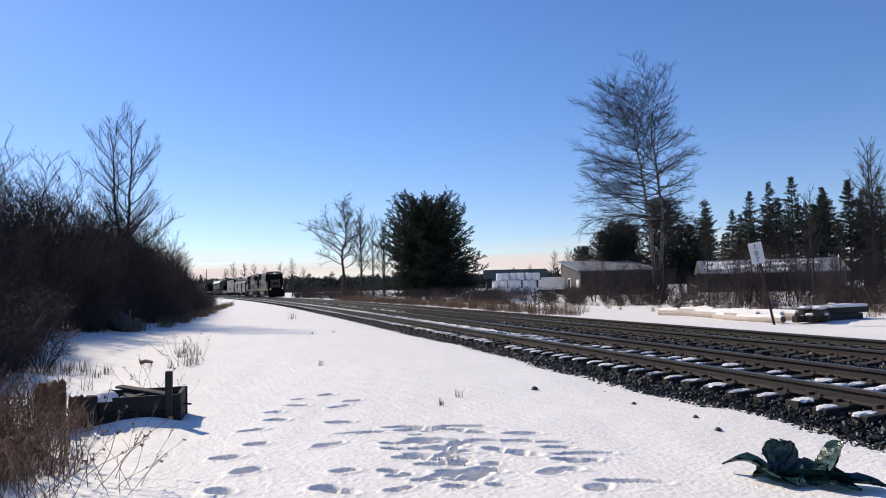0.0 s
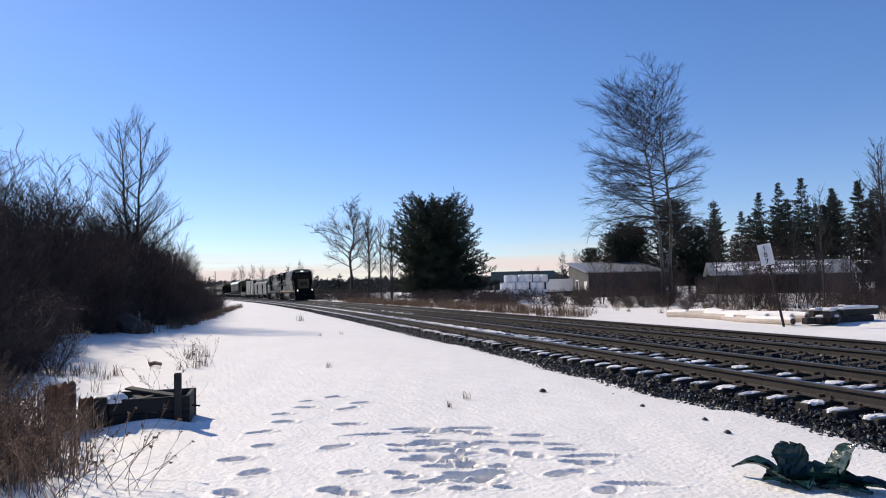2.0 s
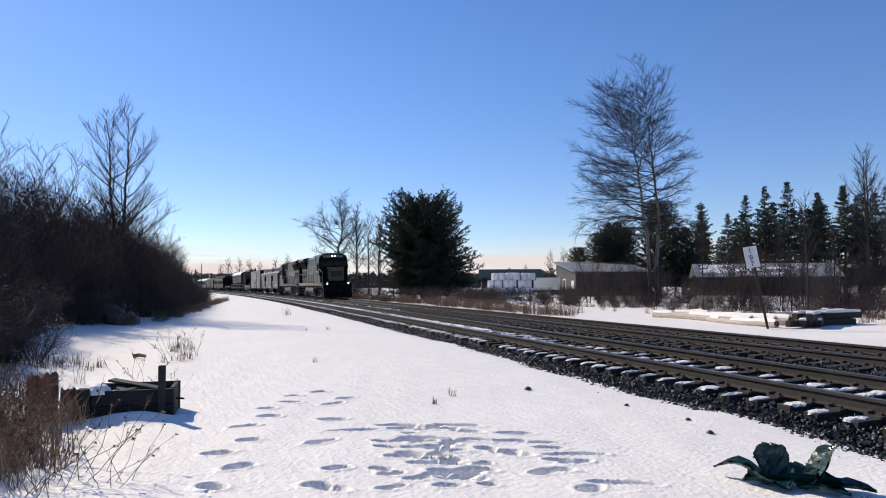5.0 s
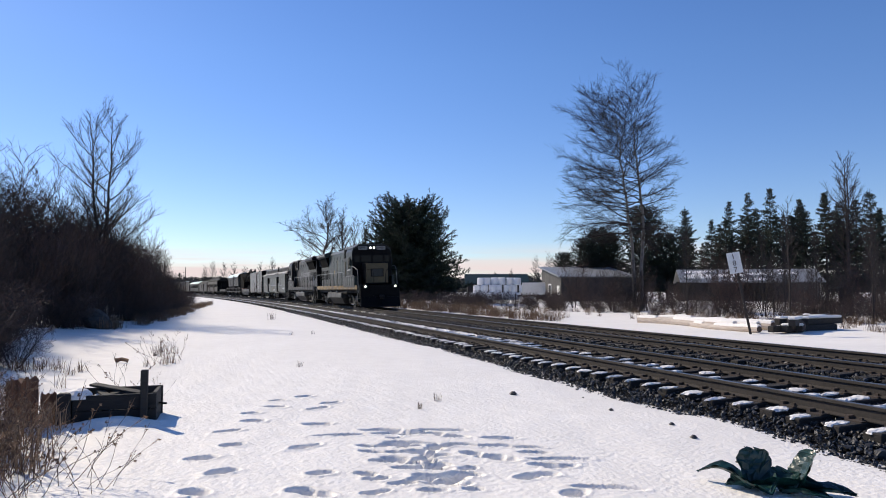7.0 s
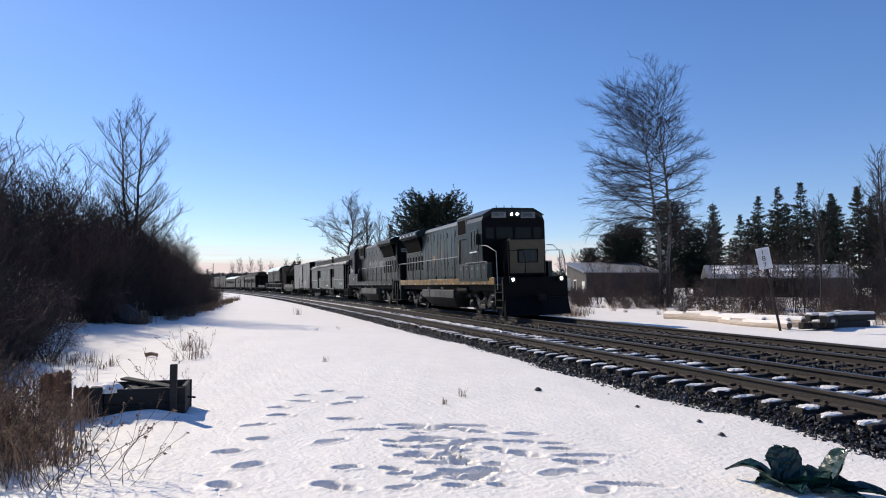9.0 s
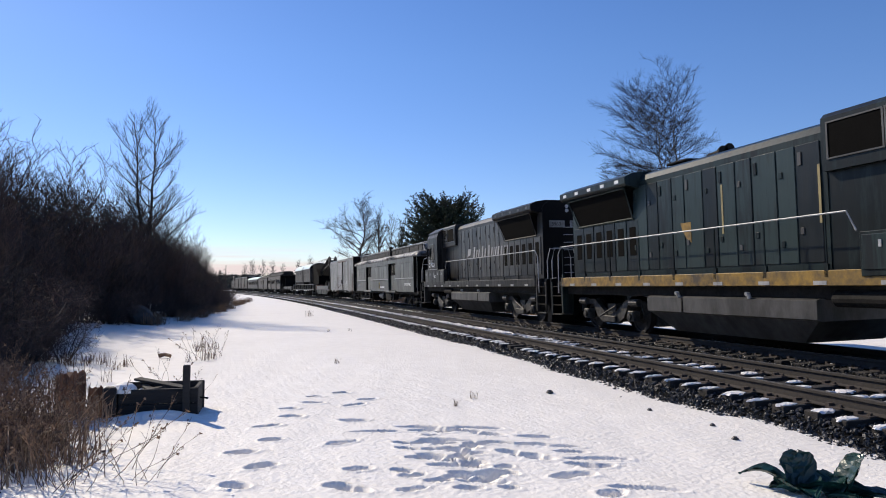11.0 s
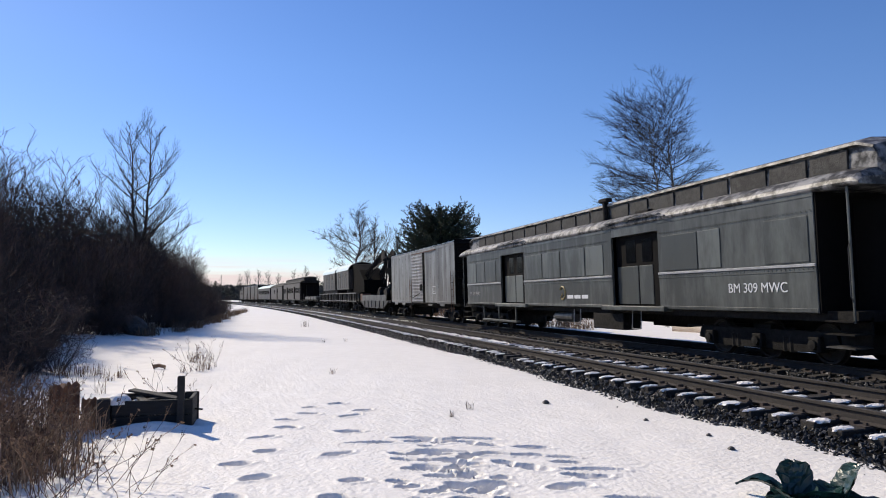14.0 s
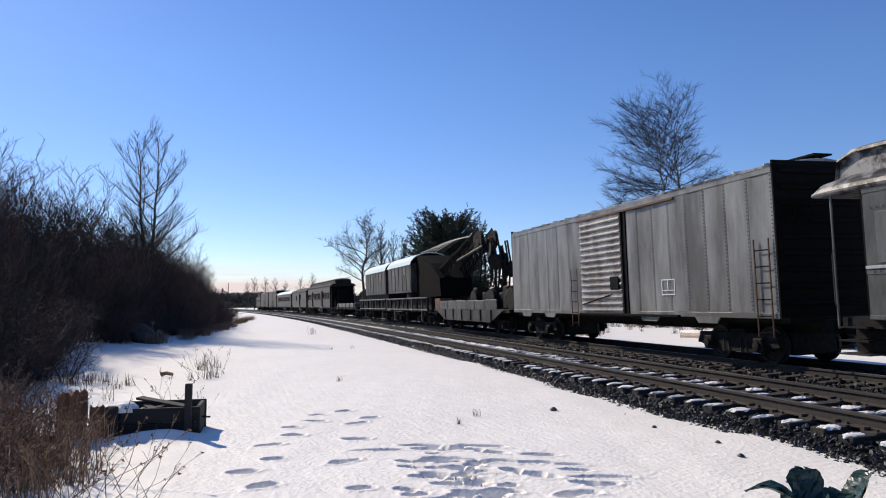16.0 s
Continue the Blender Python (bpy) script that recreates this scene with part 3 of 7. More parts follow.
# slender tree standing out of the thicket
tree("bare_tree", bough_tree(51, [[(0, 0, -0.3), (0.1, 0, 4.0), (-0.1, 0, 6.8), (-0.4, 0, 10.3)], [(0.25, 0.1, -0.3), (0.45, 0.1, 4.0), (0.75, 0, 6.8), (0.7, 0, 10.6)]], 0.13, 23, 2.4, lambda f, a: np.interp(f, [0, 0.25, 0.6, 1], [2.7, 3.0, 2.5, 1.4]), lambda f: np.interp(f, [0, 0.5, 1], [0.25, 0.6, 1.6]), lambda f: 0.75, 4.2, 4, 0.0075, 0.11, 0.42, 0.25), BARK_DARK, TWIG, place(-5.5, 39.6), "slender bare tree with upswept branches above the thicket")
# oak and its neighbours far along the line
tree("bare_oak", bough_tree(64, [[(0, 0, -0.3), (0.2, 0, 3.5), (-0.2, 0, 7.0), (0.6, 0.2, 10.5), (0.3, 0, 14.6)]], 0.3, 24, 5.0, lambda f, a: np.interp(f, [0, 0.35, 0.75, 1], [5.6, 6.0, 4.2, 2.0]) * (1.12 - 0.3 * math.cos(a)), lambda f: np.interp(f, [0, 0.5, 1], [0.5, 0.8, 1.8]), lambda f: 0.25, 2.6, 4, 0.019, 0.22, 0.36, 0.2), BARK_DARK, TWIG, place(18.6, 113.5, -15), "broad bare oak beyond the line")
ash = tree("bare_tree", bough_tree(62, [[(0, 0, -0.3), (0.2, 0.1, 5.0), (0.0, 0, 9.5), (0.3, 0, 14.3)]], 0.17, 26, 4.0, lambda f, a: np.interp(f, [0, 0.4, 1], [3.6, 3.2, 1.3]), lambda f: np.interp(f, [0, 1], [0.9, 2.2]), lambda f: 0.4, 3.0, 3, 0.016, 0.09, 0.34, 0.25), BARK_DARK, TWIG, place(20.5, 108.0), "thin bare tree among others beyond the line", group="bare trees beyond the line")
for x, y, s, a in ((22.2, 106.0, 0.9, 70), (23.0, 102.0, 0.82, 160), (21.4, 112.0, 0.95, 250), (24.6, 109.0, 0.85, 20), (25.6, 104.0, 0.7, 310)):
    copy_thing(ash, place(x, y, a)).scale = (s, s, s)
for x, y, s, a in ((14.0, 190.0, 0.62, 10), (11.0, 210.0, 0.6, 80), (6.0, 240.0, 0.75, 200), (2.5, 255.0, 0.8, 300), (0.0, 262.0, 0.7, 120), (12.5, 170.0, 0.4, 50), (16.0, 150.0, 0.45, 140), (15.0, 165.0, 0.62, 220), (8.5, 225.0, 0.7, 270)):
    copy_thing(ash, place(x, y, a)).scale = (s * 1.3, s * 1.3, s)
big_ash = tree("bare_ash", bough_tree(66, [[(0, 0, -0.3), (0.2, 0, 6.0), (-0.5, 0, 13.0), (-0.8, 0, 20.5)], [(0.3, 0, -0.3), (0.8, 0, 6.0), (1.6, 0, 12.0), (2.2, 0, 19.5)]], 0.3, 24, 6.0, lambda f, a: np.interp(f, [0, 0.5, 1], [5.2, 4.6, 2.0]), lambda f: np.interp(f, [0, 1], [0.7, 1.8]), lambda f: 0.3, 2.2, 3, 0.017, 0.09, 0.34, 0.2), BARK_DARK, TWIG, place(88.0, 74.0, 33), "tall spreading bare tree beside the spruces")
for x, y, s, a in ((60.0, 118.0, 0.55, 33), (64.0, 120.0, 0.6, 93), (57.5, 104.0, 0.42, 140), (60.5, 101.0, 0.38, 200), (52.0, 112.0, 0.36, 20)):
    copy_thing(ash, place(x, y, a)).scale = (s * 1.25, s * 1.25, s)

# thin saplings on the rough ground beyond the tracks
for k, (x, y) in enumerate(((31, 30), (34, 27), (36, 35), (39, 31), (42, 38), (33, 40), (38, 44), (45, 34), (29, 36), (41, 26), (47, 42), (35, 50), (44, 49), (30, 24), (28, 27), (37, 29), (33, 33), (48, 37), (43, 30), (40, 41), (36, 23), (50, 46))):
    s = 0.22 + 0.05 * (k % 5)
    copy_thing(ash, place(x, y, 47 * k)).scale = (s * 0.8, s * 0.8, s)

# thicket
thick = []
for i in range(6):
    rs = random.Random(170 + i)
    lines = []
    for k in range(7):
        a, h = 6.283 * k / 7 + rs.random(), 5.6 * rs.uniform(0.65, 1.0)
        q = rs.uniform(0.5, 1.7)
        c, d = math.cos(a), math.sin(a)
        lines.append([(0.15 * c, 0.15 * d, -0.2), (0.45 * q * c, 0.45 * q * d, h * 0.35), (0.85 * q * c + rs.gauss(0, 0.1), 0.85 * q * d, h * 0.68), (1.1 * q * c + rs.gauss(0, 0.2), 1.1 * q * d + rs.gauss(0, 0.2), h)])
    g = bough_tree(70 + i, lines, 0.036, 15, 0.5, lambda f, a: np.interp(f, [0, 0.3, 1], [1.1, 1.5, 0.7]), lambda f: 0.6 + 0.7 * f, lambda f: 0.45, 4.0, 3, 0.0065, 0.13, 0.4, 0.15)
    thick.append(tree("bare_shrub", g, BARK_DARK, TWIG_RED if i % 2 else TWIG, place(-9.0 - i * 1.5, 60.0 + 4 * i), "tall leafless shrub with dense dark twigs", "shrub", "thicket beside the line"))
r = random.Random(17)
spots = []
for k in range(205):
    y = 13.5 + 58 * r.random() ** 1.25
    edge = np.interp(y, [13, 18, 25, 31, 39, 52, 67, 75], [-4.6, -5.2, -6.0, -5.2, -3.6, -2.7, -2.3, -2.6])
    depth = r.random() ** 1.5 * (3.0 + 0.12 * y)
    h = np.interp(y, [13, 20, 30, 40, 55, 75], [0.66, 0.84, 1.08, 1.12, 0.95, 0.8]) * (0.55 + 0.5 * min(1, depth / 2.5)) * r.uniform(0.8, 1.15)
    spots.append((edge - depth, y, h))
spread_copies(thick, spots, 4)
low = []
for i in range(3):
    g = grow_tree(90 + i, 16, 1.7, 0.012, 2, (7, 5), (0.5, 0.5), 0.3, 0.1, 0, 0.14, 0.005, 5, 0.7)
    low.append(tree("low_shrub", g, TWIG, TWIG_RED, place(-8.0, 36.0 + 2 * i), "low tangled leafless brush", "shrub", "low brush"))
spots = []
for k in range(70):
    y = 14 + 62 * r.random() ** 1.3
    edge = np.interp(y, [13, 18, 25, 31, 39, 52, 67, 75], [-4.2, -4.6, -5.4, -4.5, -2.8, -2.0, -1.5, -1.4])
    spots.append((edge - 1.2 * r.random(), y, r.uniform(0.7, 1.3)))
# thin brush between the thicket and the timber box
for k in range(16):
    spots.append((r.uniform(-5.3, -3.3), r.uniform(10.3, 16.0), r.uniform(0.4, 0.8)))
# brush beyond the far track
for k in range(170):
    y = 16 + 62 * r.random() ** 1.3
    x = np.interp(y, [18, 30, 45, 60, 80], [29.0, 27.0, 25.0, 19.5, 18.0]) + 16 * r.random() ** 1.3
    spots.append((x, y, r.uniform(0.6, 1.25)))
for k in range(45):
    y = 80 + 70 * r.random()
    spots.append((17.5 + line_shift(y) + 6 * r.random(), y, r.uniform(0.9, 1.7)))
spread_copies(low, spots, 5)
spots = []
for k in range(46):
    y = 18 + 40 * r.random()
    spots.append((np.interp(y, [20, 40, 60], [28.0, 29.0, 31.0]) + 16 * r.random(), y, r.uniform(0.3, 0.8)))
spread_copies(thick, spots, 6)

# dry grass: one joined growth, on the far bank, along the thicket and by the box
def grass(name, spots, blades, height, seed, material, label):
    r = np.random.RandomState(seed)
    g = Mesher()
    for x, y, s in spots:
        z = level(x, y)
        for k in range(blades):
            a, b = r.rand() * 6.283, abs(r.normal(0, 0.55)) + 0.05
            h = height * s * r.uniform(0.5, 1.1)
            px, py = x + r.normal(0, 0.16 * s), y + r.normal(0, 0.16 * s)
            w = 0.004 + 0.003 * s
            dx, dy = math.cos(a), math.sin(a)
            g.add([(px - dy * w, py + dx * w, z - 0.03), (px + dy * w, py - dx * w, z - 0.03), (px + dx * b * h * 0.35 + dy * w * 0.7, py + dy * b * h * 0.35 - dx * w * 0.7, z + h * 0.6), (px + dx * b * h * 0.35 - dy * w * 0.7, py + dy * b * h * 0.35 + dx * w * 0.7, z + h * 0.6), (px + dx * b * h, py + dy * b * h, z + h * r.uniform(0.8, 1.0))], [(0, 1, 2, 3), (3, 2, 4)])
    return tagged(part(name, g, material, fix=False), label, "grass", kind="stuff")


r = random.Random(23)
spots = []
for k in range(420):
    y = 32 + 68 * r.random()
    spots.append((16.6 + line_shift(y) + 1.5 * abs(r.gauss(0, 1)) - 0.02 * max(0, 45 - y), y, r.uniform(0.6, 1.4)))
for k in range(110):
    spots.append((r.uniform(23, 33), r.uniform(17, 45), r.uniform(0.4, 0.9)))
for k in range(110):
    y = 30 + 55 * r.random()
    edge = np.interp(y, [30, 39, 52, 67, 85], [-3.4, -2.0, -0.9, -0.3, 1.2])
    spots.append((edge - abs(r.gauss(0, 0.6)), y, r.uniform(0.5, 1.0)))
grass("dry_grass", spots, 34, 0.75, 2, DRY_GRASS, "tan dry grass standing out of the snow")
spots = [(-0.9 + r.uniform(-0.3, 0.3) + 0.9 * 0, 17.5 + r.uniform(-1.5, 2.5), r.uniform(0.22, 0.5)) for k in range(15)]
spots += [(-3.2 + r.uniform(-1.2, 1.0), 11.5 + r.uniform(-1, 5), r.uniform(0.25, 0.55)) for k in range(60)]
spots += [(3.56, 39.6, 0.75), (3.62, 39.5, 0.7), (2.8, 9.04, 0.16), (3.25, 9.6, 0.2), (1.95, 15.0, 0.2), (3.9, 26.0, 0.25), (3.0, 25.5, 0.2)]
near_spots = [(-2.2 + r.gauss(0, 0.33), 7.7 + r.gauss(0, 0.65), r.uniform(0.4, 0.85)) for k in range(56)]
grass("tan_grass", near_spots, 20, 0.75, 7, TAN_GRASS, "tangle of pale tan grass before the timber box")
grass("weed_tufts", spots, 12, 0.75, 3, DRY_GRASS, "thin dry weeds poking through the snow")


def weed_stalks(seed, n, height, radius):
    """Dead weeds: bent stems with short side shoots and seed heads."""
    r = random.Random(seed)
    g = Mesher()
    for k in range(n):
        a, q = r.uniform(0, 6.283), radius * math.sqrt(r.random())
        p = Vector((q * math.cos(a), q * math.sin(a), -0.05))
        d = Vector((r.gauss(0, 0.4), r.gauss(0, 0.4), 1)).normalized()
        pts = [p]
        h = height * r.uniform(0.55, 1.15)
        for i in range(5):
            d = (d + Vector((r.gauss(0, 0.2), r.gauss(0, 0.2), r.gauss(0, 0.05)))).normalized()
            pts.append(pts[-1] + d * h / 5)
        g.tube(pts, 0.0045, 3, r1=0.002, caps=False)
        for j in range(r.randint(2, 6)):
            f = r.uniform(0.45, 1.0)
            i = min(4, int(f * 5))
            b = pts[i].lerp(pts[i + 1], f * 5 - i)
            e = (d + Vector((r.gauss(0, 0.7), r.gauss(0, 0.7), r.uniform(0, 0.5)))).normalized() * r.uniform(0.06, 0.17)
            g.tube([b, b + e * 0.6 + Vector((0, 0, 0.01)), b + e], 0.003, 3, r1=0.0015, caps=False)
            if r.random() < 0.75:
                for m in range(4):
                    c = b + e * r.uniform(0.6, 1.05)
                    s = r.uniform(0.006, 0.012)
                    v = [c + Vector((r.gauss(0, s), r.gauss(0, s), r.gauss(0, s))) for _ in range(4)]
                    g.add(v, [(0, 1, 2), (0, 2, 3), (0, 3, 1), (1, 3, 2)])
    return g


WEED = mat("dead_weeds", (0.28, 0.17, 0.1), 0.85, (0.07, 0.042, 0.028), 8, island=0.5)
weeds = []
for i in range(4):
    w = tagged(part("weed_clump", weed_stalks(30 + i, 26, 0.8, 0.3), WEED, fix=False), "clump of dead brown weeds with seed heads", "weeds", "dead weeds")
    weeds.append(w)
for i, (x, y, s, a) in enumerate(((-2.3, 8.9, 1.0, 0), (-2.05, 8.0, 0.95, 40), (-2.6, 8.2, 1.05, 80), (-2.45, 7.4, 0.9, 120))):
    weeds[i].matrix_basis = place(x, y, a)
    weeds[i].scale = (s, s, s)
for i, (x, y, s) in enumerate(((-1.75, 7.1, 0.85), (-1.95, 8.6, 0.8), (-1.5, 6.5, 0.8), (-2.9, 8.8, 1.0), (-3.0, 9.8, 0.9), (-3.4, 10.8, 0.9), (-2.7, 9.6, 0.8), (-2.0, 7.5, 0.8), (-2.2, 6.9, 0.9), (-3.6, 12.5, 0.9), (-3.3, 11.6, 0.7), (-2.8, 12.2, 0.6), (-2.2, 8.3, 0.95), (-2.5, 8.7, 1.0), (-2.15, 7.7, 0.9), (-2.75, 7.8, 1.0), (-2.4, 7.9, 0.95), (-1.9, 8.15, 0.75), (-2.3, 7.1, 0.9), (-1.95, 6.8, 0.8), (-2.6, 9.2, 0.9))):
    copy_thing(weeds[i % 4], place(x, y, 77 * i)).scale = (s, s, s)
thin = tagged(part("tall_weed", weed_stalks(55, 7, 0.8, 0.22), WEED, fix=False), "few tall dark weed stems with side shoots", "weeds", "dead weeds")
thin.matrix_basis = place(-1.15, 6.7)
for i, (x, y, s) in enumerate(((-0.85, 6.35, 0.75), (-1.35, 6.2, 0.85), (-1.5, 7.3, 0.8), (-1.2, 12.0, 0.8), (-1.0, 16.6, 0.9), (-0.6, 17.4, 0.9), (-0.7, 11.3, 0.5))):
    copy_thing(thin, place(x, y, 50 * i)).scale = (s, s, s)


# ---- evergreens ----
def needles(g, c, size, n, r, out, slim=0.05):
    """A tuft of slim needles sprayed about a direction."""
    for k in range(n):
        d = (out * 0.9 + Vector((r.gauss(0, 0.6), r.gauss(0, 0.6), r.gauss(0, 0.6)))).normalized() * size * r.uniform(0.6, 1.2)
        s = d.cross(Vector((r.gauss(0, 1), r.gauss(0, 1), r.gauss(0, 1)))).normalized() * size * slim
        g.add([c - s, c + s, c + d], [(0, 1, 2)])


def pine(seed, height, reach, low=0.05, boughs=120):
    """Long limbs that sweep up at their ends, with brushes of needles along their shoots."""
    r = random.Random(seed)
    wood, leaf = Mesher(), Mesher()
    wood.tube([(0, 0, -0.2), (0.15, 0, height * 0.4), (0, 0.1, height * 0.95)], 0.3, 8, r1=0.04)
    for k in range(boughs):
        f = (k + r.random()) / boughs
        z = height * (low + (0.93 - low) * f)
        a = k * 2.39996 + r.gauss(0, 0.25)
        rad = max(0.8, reach(f, a) * r.uniform(0.72, 1.1))
        d = Vector((math.cos(a), math.sin(a), -0.12 + 0.85 * f * f))
        pts = [Vector((0.1, 0, z)) + d * rad * t + Vector((0, 0, 0.3 * rad * t * t * (0.4 + f))) for t in (0, 0.25, 0.5, 0.75, 1.0)]
        wood.tube(pts, 0.03 + 0.008 * rad, 4, r1=0.014, caps=False)
        m = int(5 + rad * 4.6)
        for j in range(m):
            t = 0.2 + 0.8 * (j + r.random()) / m
            i = min(3, int(t * 4))
            b = pts[i].lerp(pts[i + 1], min(1, t * 4 - i))
            out = (Vector((d.x, d.y, 0)) * 0.7 + Vector((r.gauss(0, 0.75), r.gauss(0, 0.75), r.uniform(-0.05, 0.75)))).normalized()
            ln = (0.35 + 0.2 * rad * (1.15 - t)) * r.uniform(0.6, 1.3)
            e = b + out * ln + Vector((0, 0, 0.12))
            wood.tube([b, e], 0.014, 3, r1=0.008, caps=False)
            for q in range(max(2, int(ln / 0.2))):
                c = b.lerp(e, (q + 1) / max(2, int(ln / 0.2)))
                needles(leaf, c, 0.3, 9, r, out + Vector((0, 0, 0.3)), 0.11)
    return wood, leaf


pn = empty("white_pine", place(23.9, 81.5, -17), "broad dark green pine growing to the ground", "tree")
pw, pl = pine(5, 11.7, lambda f, a: np.interp(f, [0, 0.2, 0.45, 0.7, 0.88, 1], [5.3, 6.2, 5.8, 4.9, 3.8, 1.8]) * (1 + 0.22 * math.cos(a) * (1.0 if f < 0.35 else 0.0)), 0.05, 300)
part("trunk", pw, BARK_DARK, pn, fix=False)
part("crown", pl, NEEDLE, pn, "dark green needle tufts", fix=False)


def spruce(seed, height, width, bare=0.2):
    """Whorls of drooping boughs, each a flat spray of needles, thinning to bare snags low on the trunk."""
    r = random.Random(seed)
    wood, leaf = Mesher(), Mesher()
    wood.tube([(0, 0, -0.2), (0, 0, height)], 0.2, 6, r1=0.02)
    z = height * 0.12
    while z < height - 0.25:
        f = z / height
        whorl = width / 2 * (1 - f) ** 0.8 * r.uniform(0.8, 1.12) + 0.15
        o = r.random() * 6.283
        for k in range(6):
            if f < bare + 0.2 and r.random() < 0.75 - 1.2 * (f - 0.1):
                continue
            a = o + 1.0472 * k + r.gauss(0, 0.18)
            rad = whorl * r.uniform(0.5, 1.25)
            zb = z + r.uniform(-0.3, 0.3)
            d = Vector((math.cos(a), math.sin(a), 0))
            sd = Vector((-d.y, d.x, 0))
            drop = 0.35 * (1 - f) - 0.25 * f
            pts = [Vector((0, 0, zb)) + d * rad * t + Vector((0, 0, -drop * rad * t + 0.2 * rad * t * t)) for t in (0, 0.35, 0.7, 1.0)]
            wood.tube(pts, 0.035, 3, r1=0.01, caps=False)
            m = max(4, int(rad * 7))
            for j in range(m):
                t = 0.15 + 0.85 * (j + r.random()) / m
                i = min(2, int(t * 3))
                b = pts[i].lerp(pts[i + 1], min(1, t * 3 - i))
                wd = rad * 0.3 * (1.1 - t) + 0.1
                c = b + sd * r.uniform(-1, 1) * wd + Vector((0, 0, r.uniform(-0.14, 0.02)))
                needles(leaf, c, 0.34, 6, r, d * 0.6 + Vector((0, 0, -0.45)), 0.14)
        z += r.uniform(0.42, 0.62)
    return wood, leaf


spr = []
for i, (h, w, x, y) in enumerate(((16.5, 7.4, 83.0, 92.0), (15.0, 6.6, 87.0, 90.0), (17.0, 6.4, 93.0, 82.0), (16.0, 8.0, 78.0, 97.0))):
    t = empty("spruce", place(x, y), "dark spruce in a row behind the sheds", "tree", "spruces behind the sheds")
    sw, sl = spruce(100 + i, h, w)
    part("trunk", sw, BARK_DARK, t, fix=False)
    part("crown", sl, SPRUCE, t, fix=False)
    spr.append(t)
r = random.Random(31)
for k in range(56):
    f = k / 55
    a = radians(np.interp(f, [0, 1], [36.5, 56.0]) + r.gauss(0, 0.4))
    dist = 122 + r.uniform(-6, 16)
    c = copy_thing(spr[k % 4], place(dist * math.sin(a), dist * math.cos(a), r.uniform(0, 360)))
    s = r.uniform(0.66, 1.1) * (0.5 if f < 0.12 else 0.85 if f < 0.3 else 1.0)
    c.scale = (s * r.uniform(0.95, 1.3), s * r.uniform(0.95, 1.3), s)
dp = empty("dark_pine", place(66.5, 93.0), "dark round-topped pine behind the sheds", "tree")
pw, pl = pine(9, 15.2, lambda f, a: np.interp(f, [0, 0.3, 0.8, 1], [3.6, 3.9, 3.0, 0.9]), 0.12, 170)
part("trunk", pw, BARK_DARK, dp, fix=False)
part("crown", pl, SPRUCE, dp, fix=False)
for x, y, s in ((58.5, 97.0, 0.66), (61.5, 98.0, 0.78), (64.0, 99.0, 0.74), (69.5, 91.0, 0.7), (55.8, 99.5, 0.52)):
    copy_thing(dp, place(x, y, 60 * s)).scale = (s * 1.2, s * 1.2, s)

# distant woods round the fields
def far_woods():
    """Rows of crowns, each a loose cone or dome of small leaf and twig masses."""
    r = np.random.RandomState(4)
    co, n = [], 64
    for k in range(6600):
        a = radians(r.uniform(-45, 70))
        d = r.uniform(440, 700)
        x, y = d * math.sin(a), d * math.cos(a)
        h = r.uniform(8, 13) * (0.72 + 0.4 * d / 900) * 0.92 * (1.25 if r.rand() < 0.06 else 1.0)
        w = h * r.uniform(0.26, 0.42)
        cone = r.rand() < 0.45
        f = r.rand(n) ** 0.8
        q = w * ((1 - f) ** 0.85 if cone else np.sqrt(np.maximum(0, 1 - (f * 1.02 - 0.1) ** 2 / 0.9)) + 0.05) * np.sqrt(r.rand(n))
        b = r.rand(n) * 6.283
        c = np.stack([x + q * np.cos(b), y + q * np.sin(b), -0.8 + h * f], -1)
        co.append(c[:, None] + r.normal(0, 0.75, (n, 3, 3)) * np.array([1.0, 1.0, 0.8]))
    co = np.concatenate(co).reshape(-1, 3)
    me = bpy.data.meshes.new("far_woods")
    me.vertices.add(len(co))
    me.vertices.foreach_set("co", co.ravel())
    me.loops.add(len(co))
    me.loops.foreach_set("vertex_index", np.arange(len(co)))
    me.polygons.add(len(co) // 3)
    me.polygons.foreach_set("loop_start", np.arange(len(co) // 3) * 3)
    me.polygons.foreach_set("use_smooth", np.zeros(len(co) // 3, bool))
    me.materials.append(FAR_WOOD)
    me.update(calc_edges=True)
    tagged(new("far_woods", me), "dark distant woods along the horizon", "woods", kind="stuff")


far_woods()

# ---- farm buildings ----
BOARD = mat("grey_barn_boards", (0.085, 0.08, 0.077), 0.8, (0.04, 0.037, 0.036), 4, bump=0.3, stretch=(2, 2, 0.2), obj=0.25)
# Same boards with a lower colour, holding the shade of the fronts.
BOARD_SHADED = mat("shaded_barn_boards", (0.04, 0.038, 0.038), 0.85, (0.018, 0.017, 0.017), 4, bump=0.3, stretch=(2, 2, 0.2), obj=0.3)
SHEET_ROOF = mat("dull_sheet_roof", (0.24, 0.25, 0.26), 0.45, (0.16, 0.165, 0.17), 2, bump=0.1)
GREEN_ROOF = mat("green_sheet_roof", (0.008, 0.035, 0.042), 0.6, (0.005, 0.02, 0.026), 2, spec=0.2)
WHITE_PAINT = mat("white_boards", (0.72, 0.72, 0.7), 0.6, (0.5, 0.49, 0.47), 4)
WRAP = mat("white_bale_wrap", (0.8, 0.81, 0.82), 0.4, (0.68, 0.69, 0.7), 5, bump=0.3)


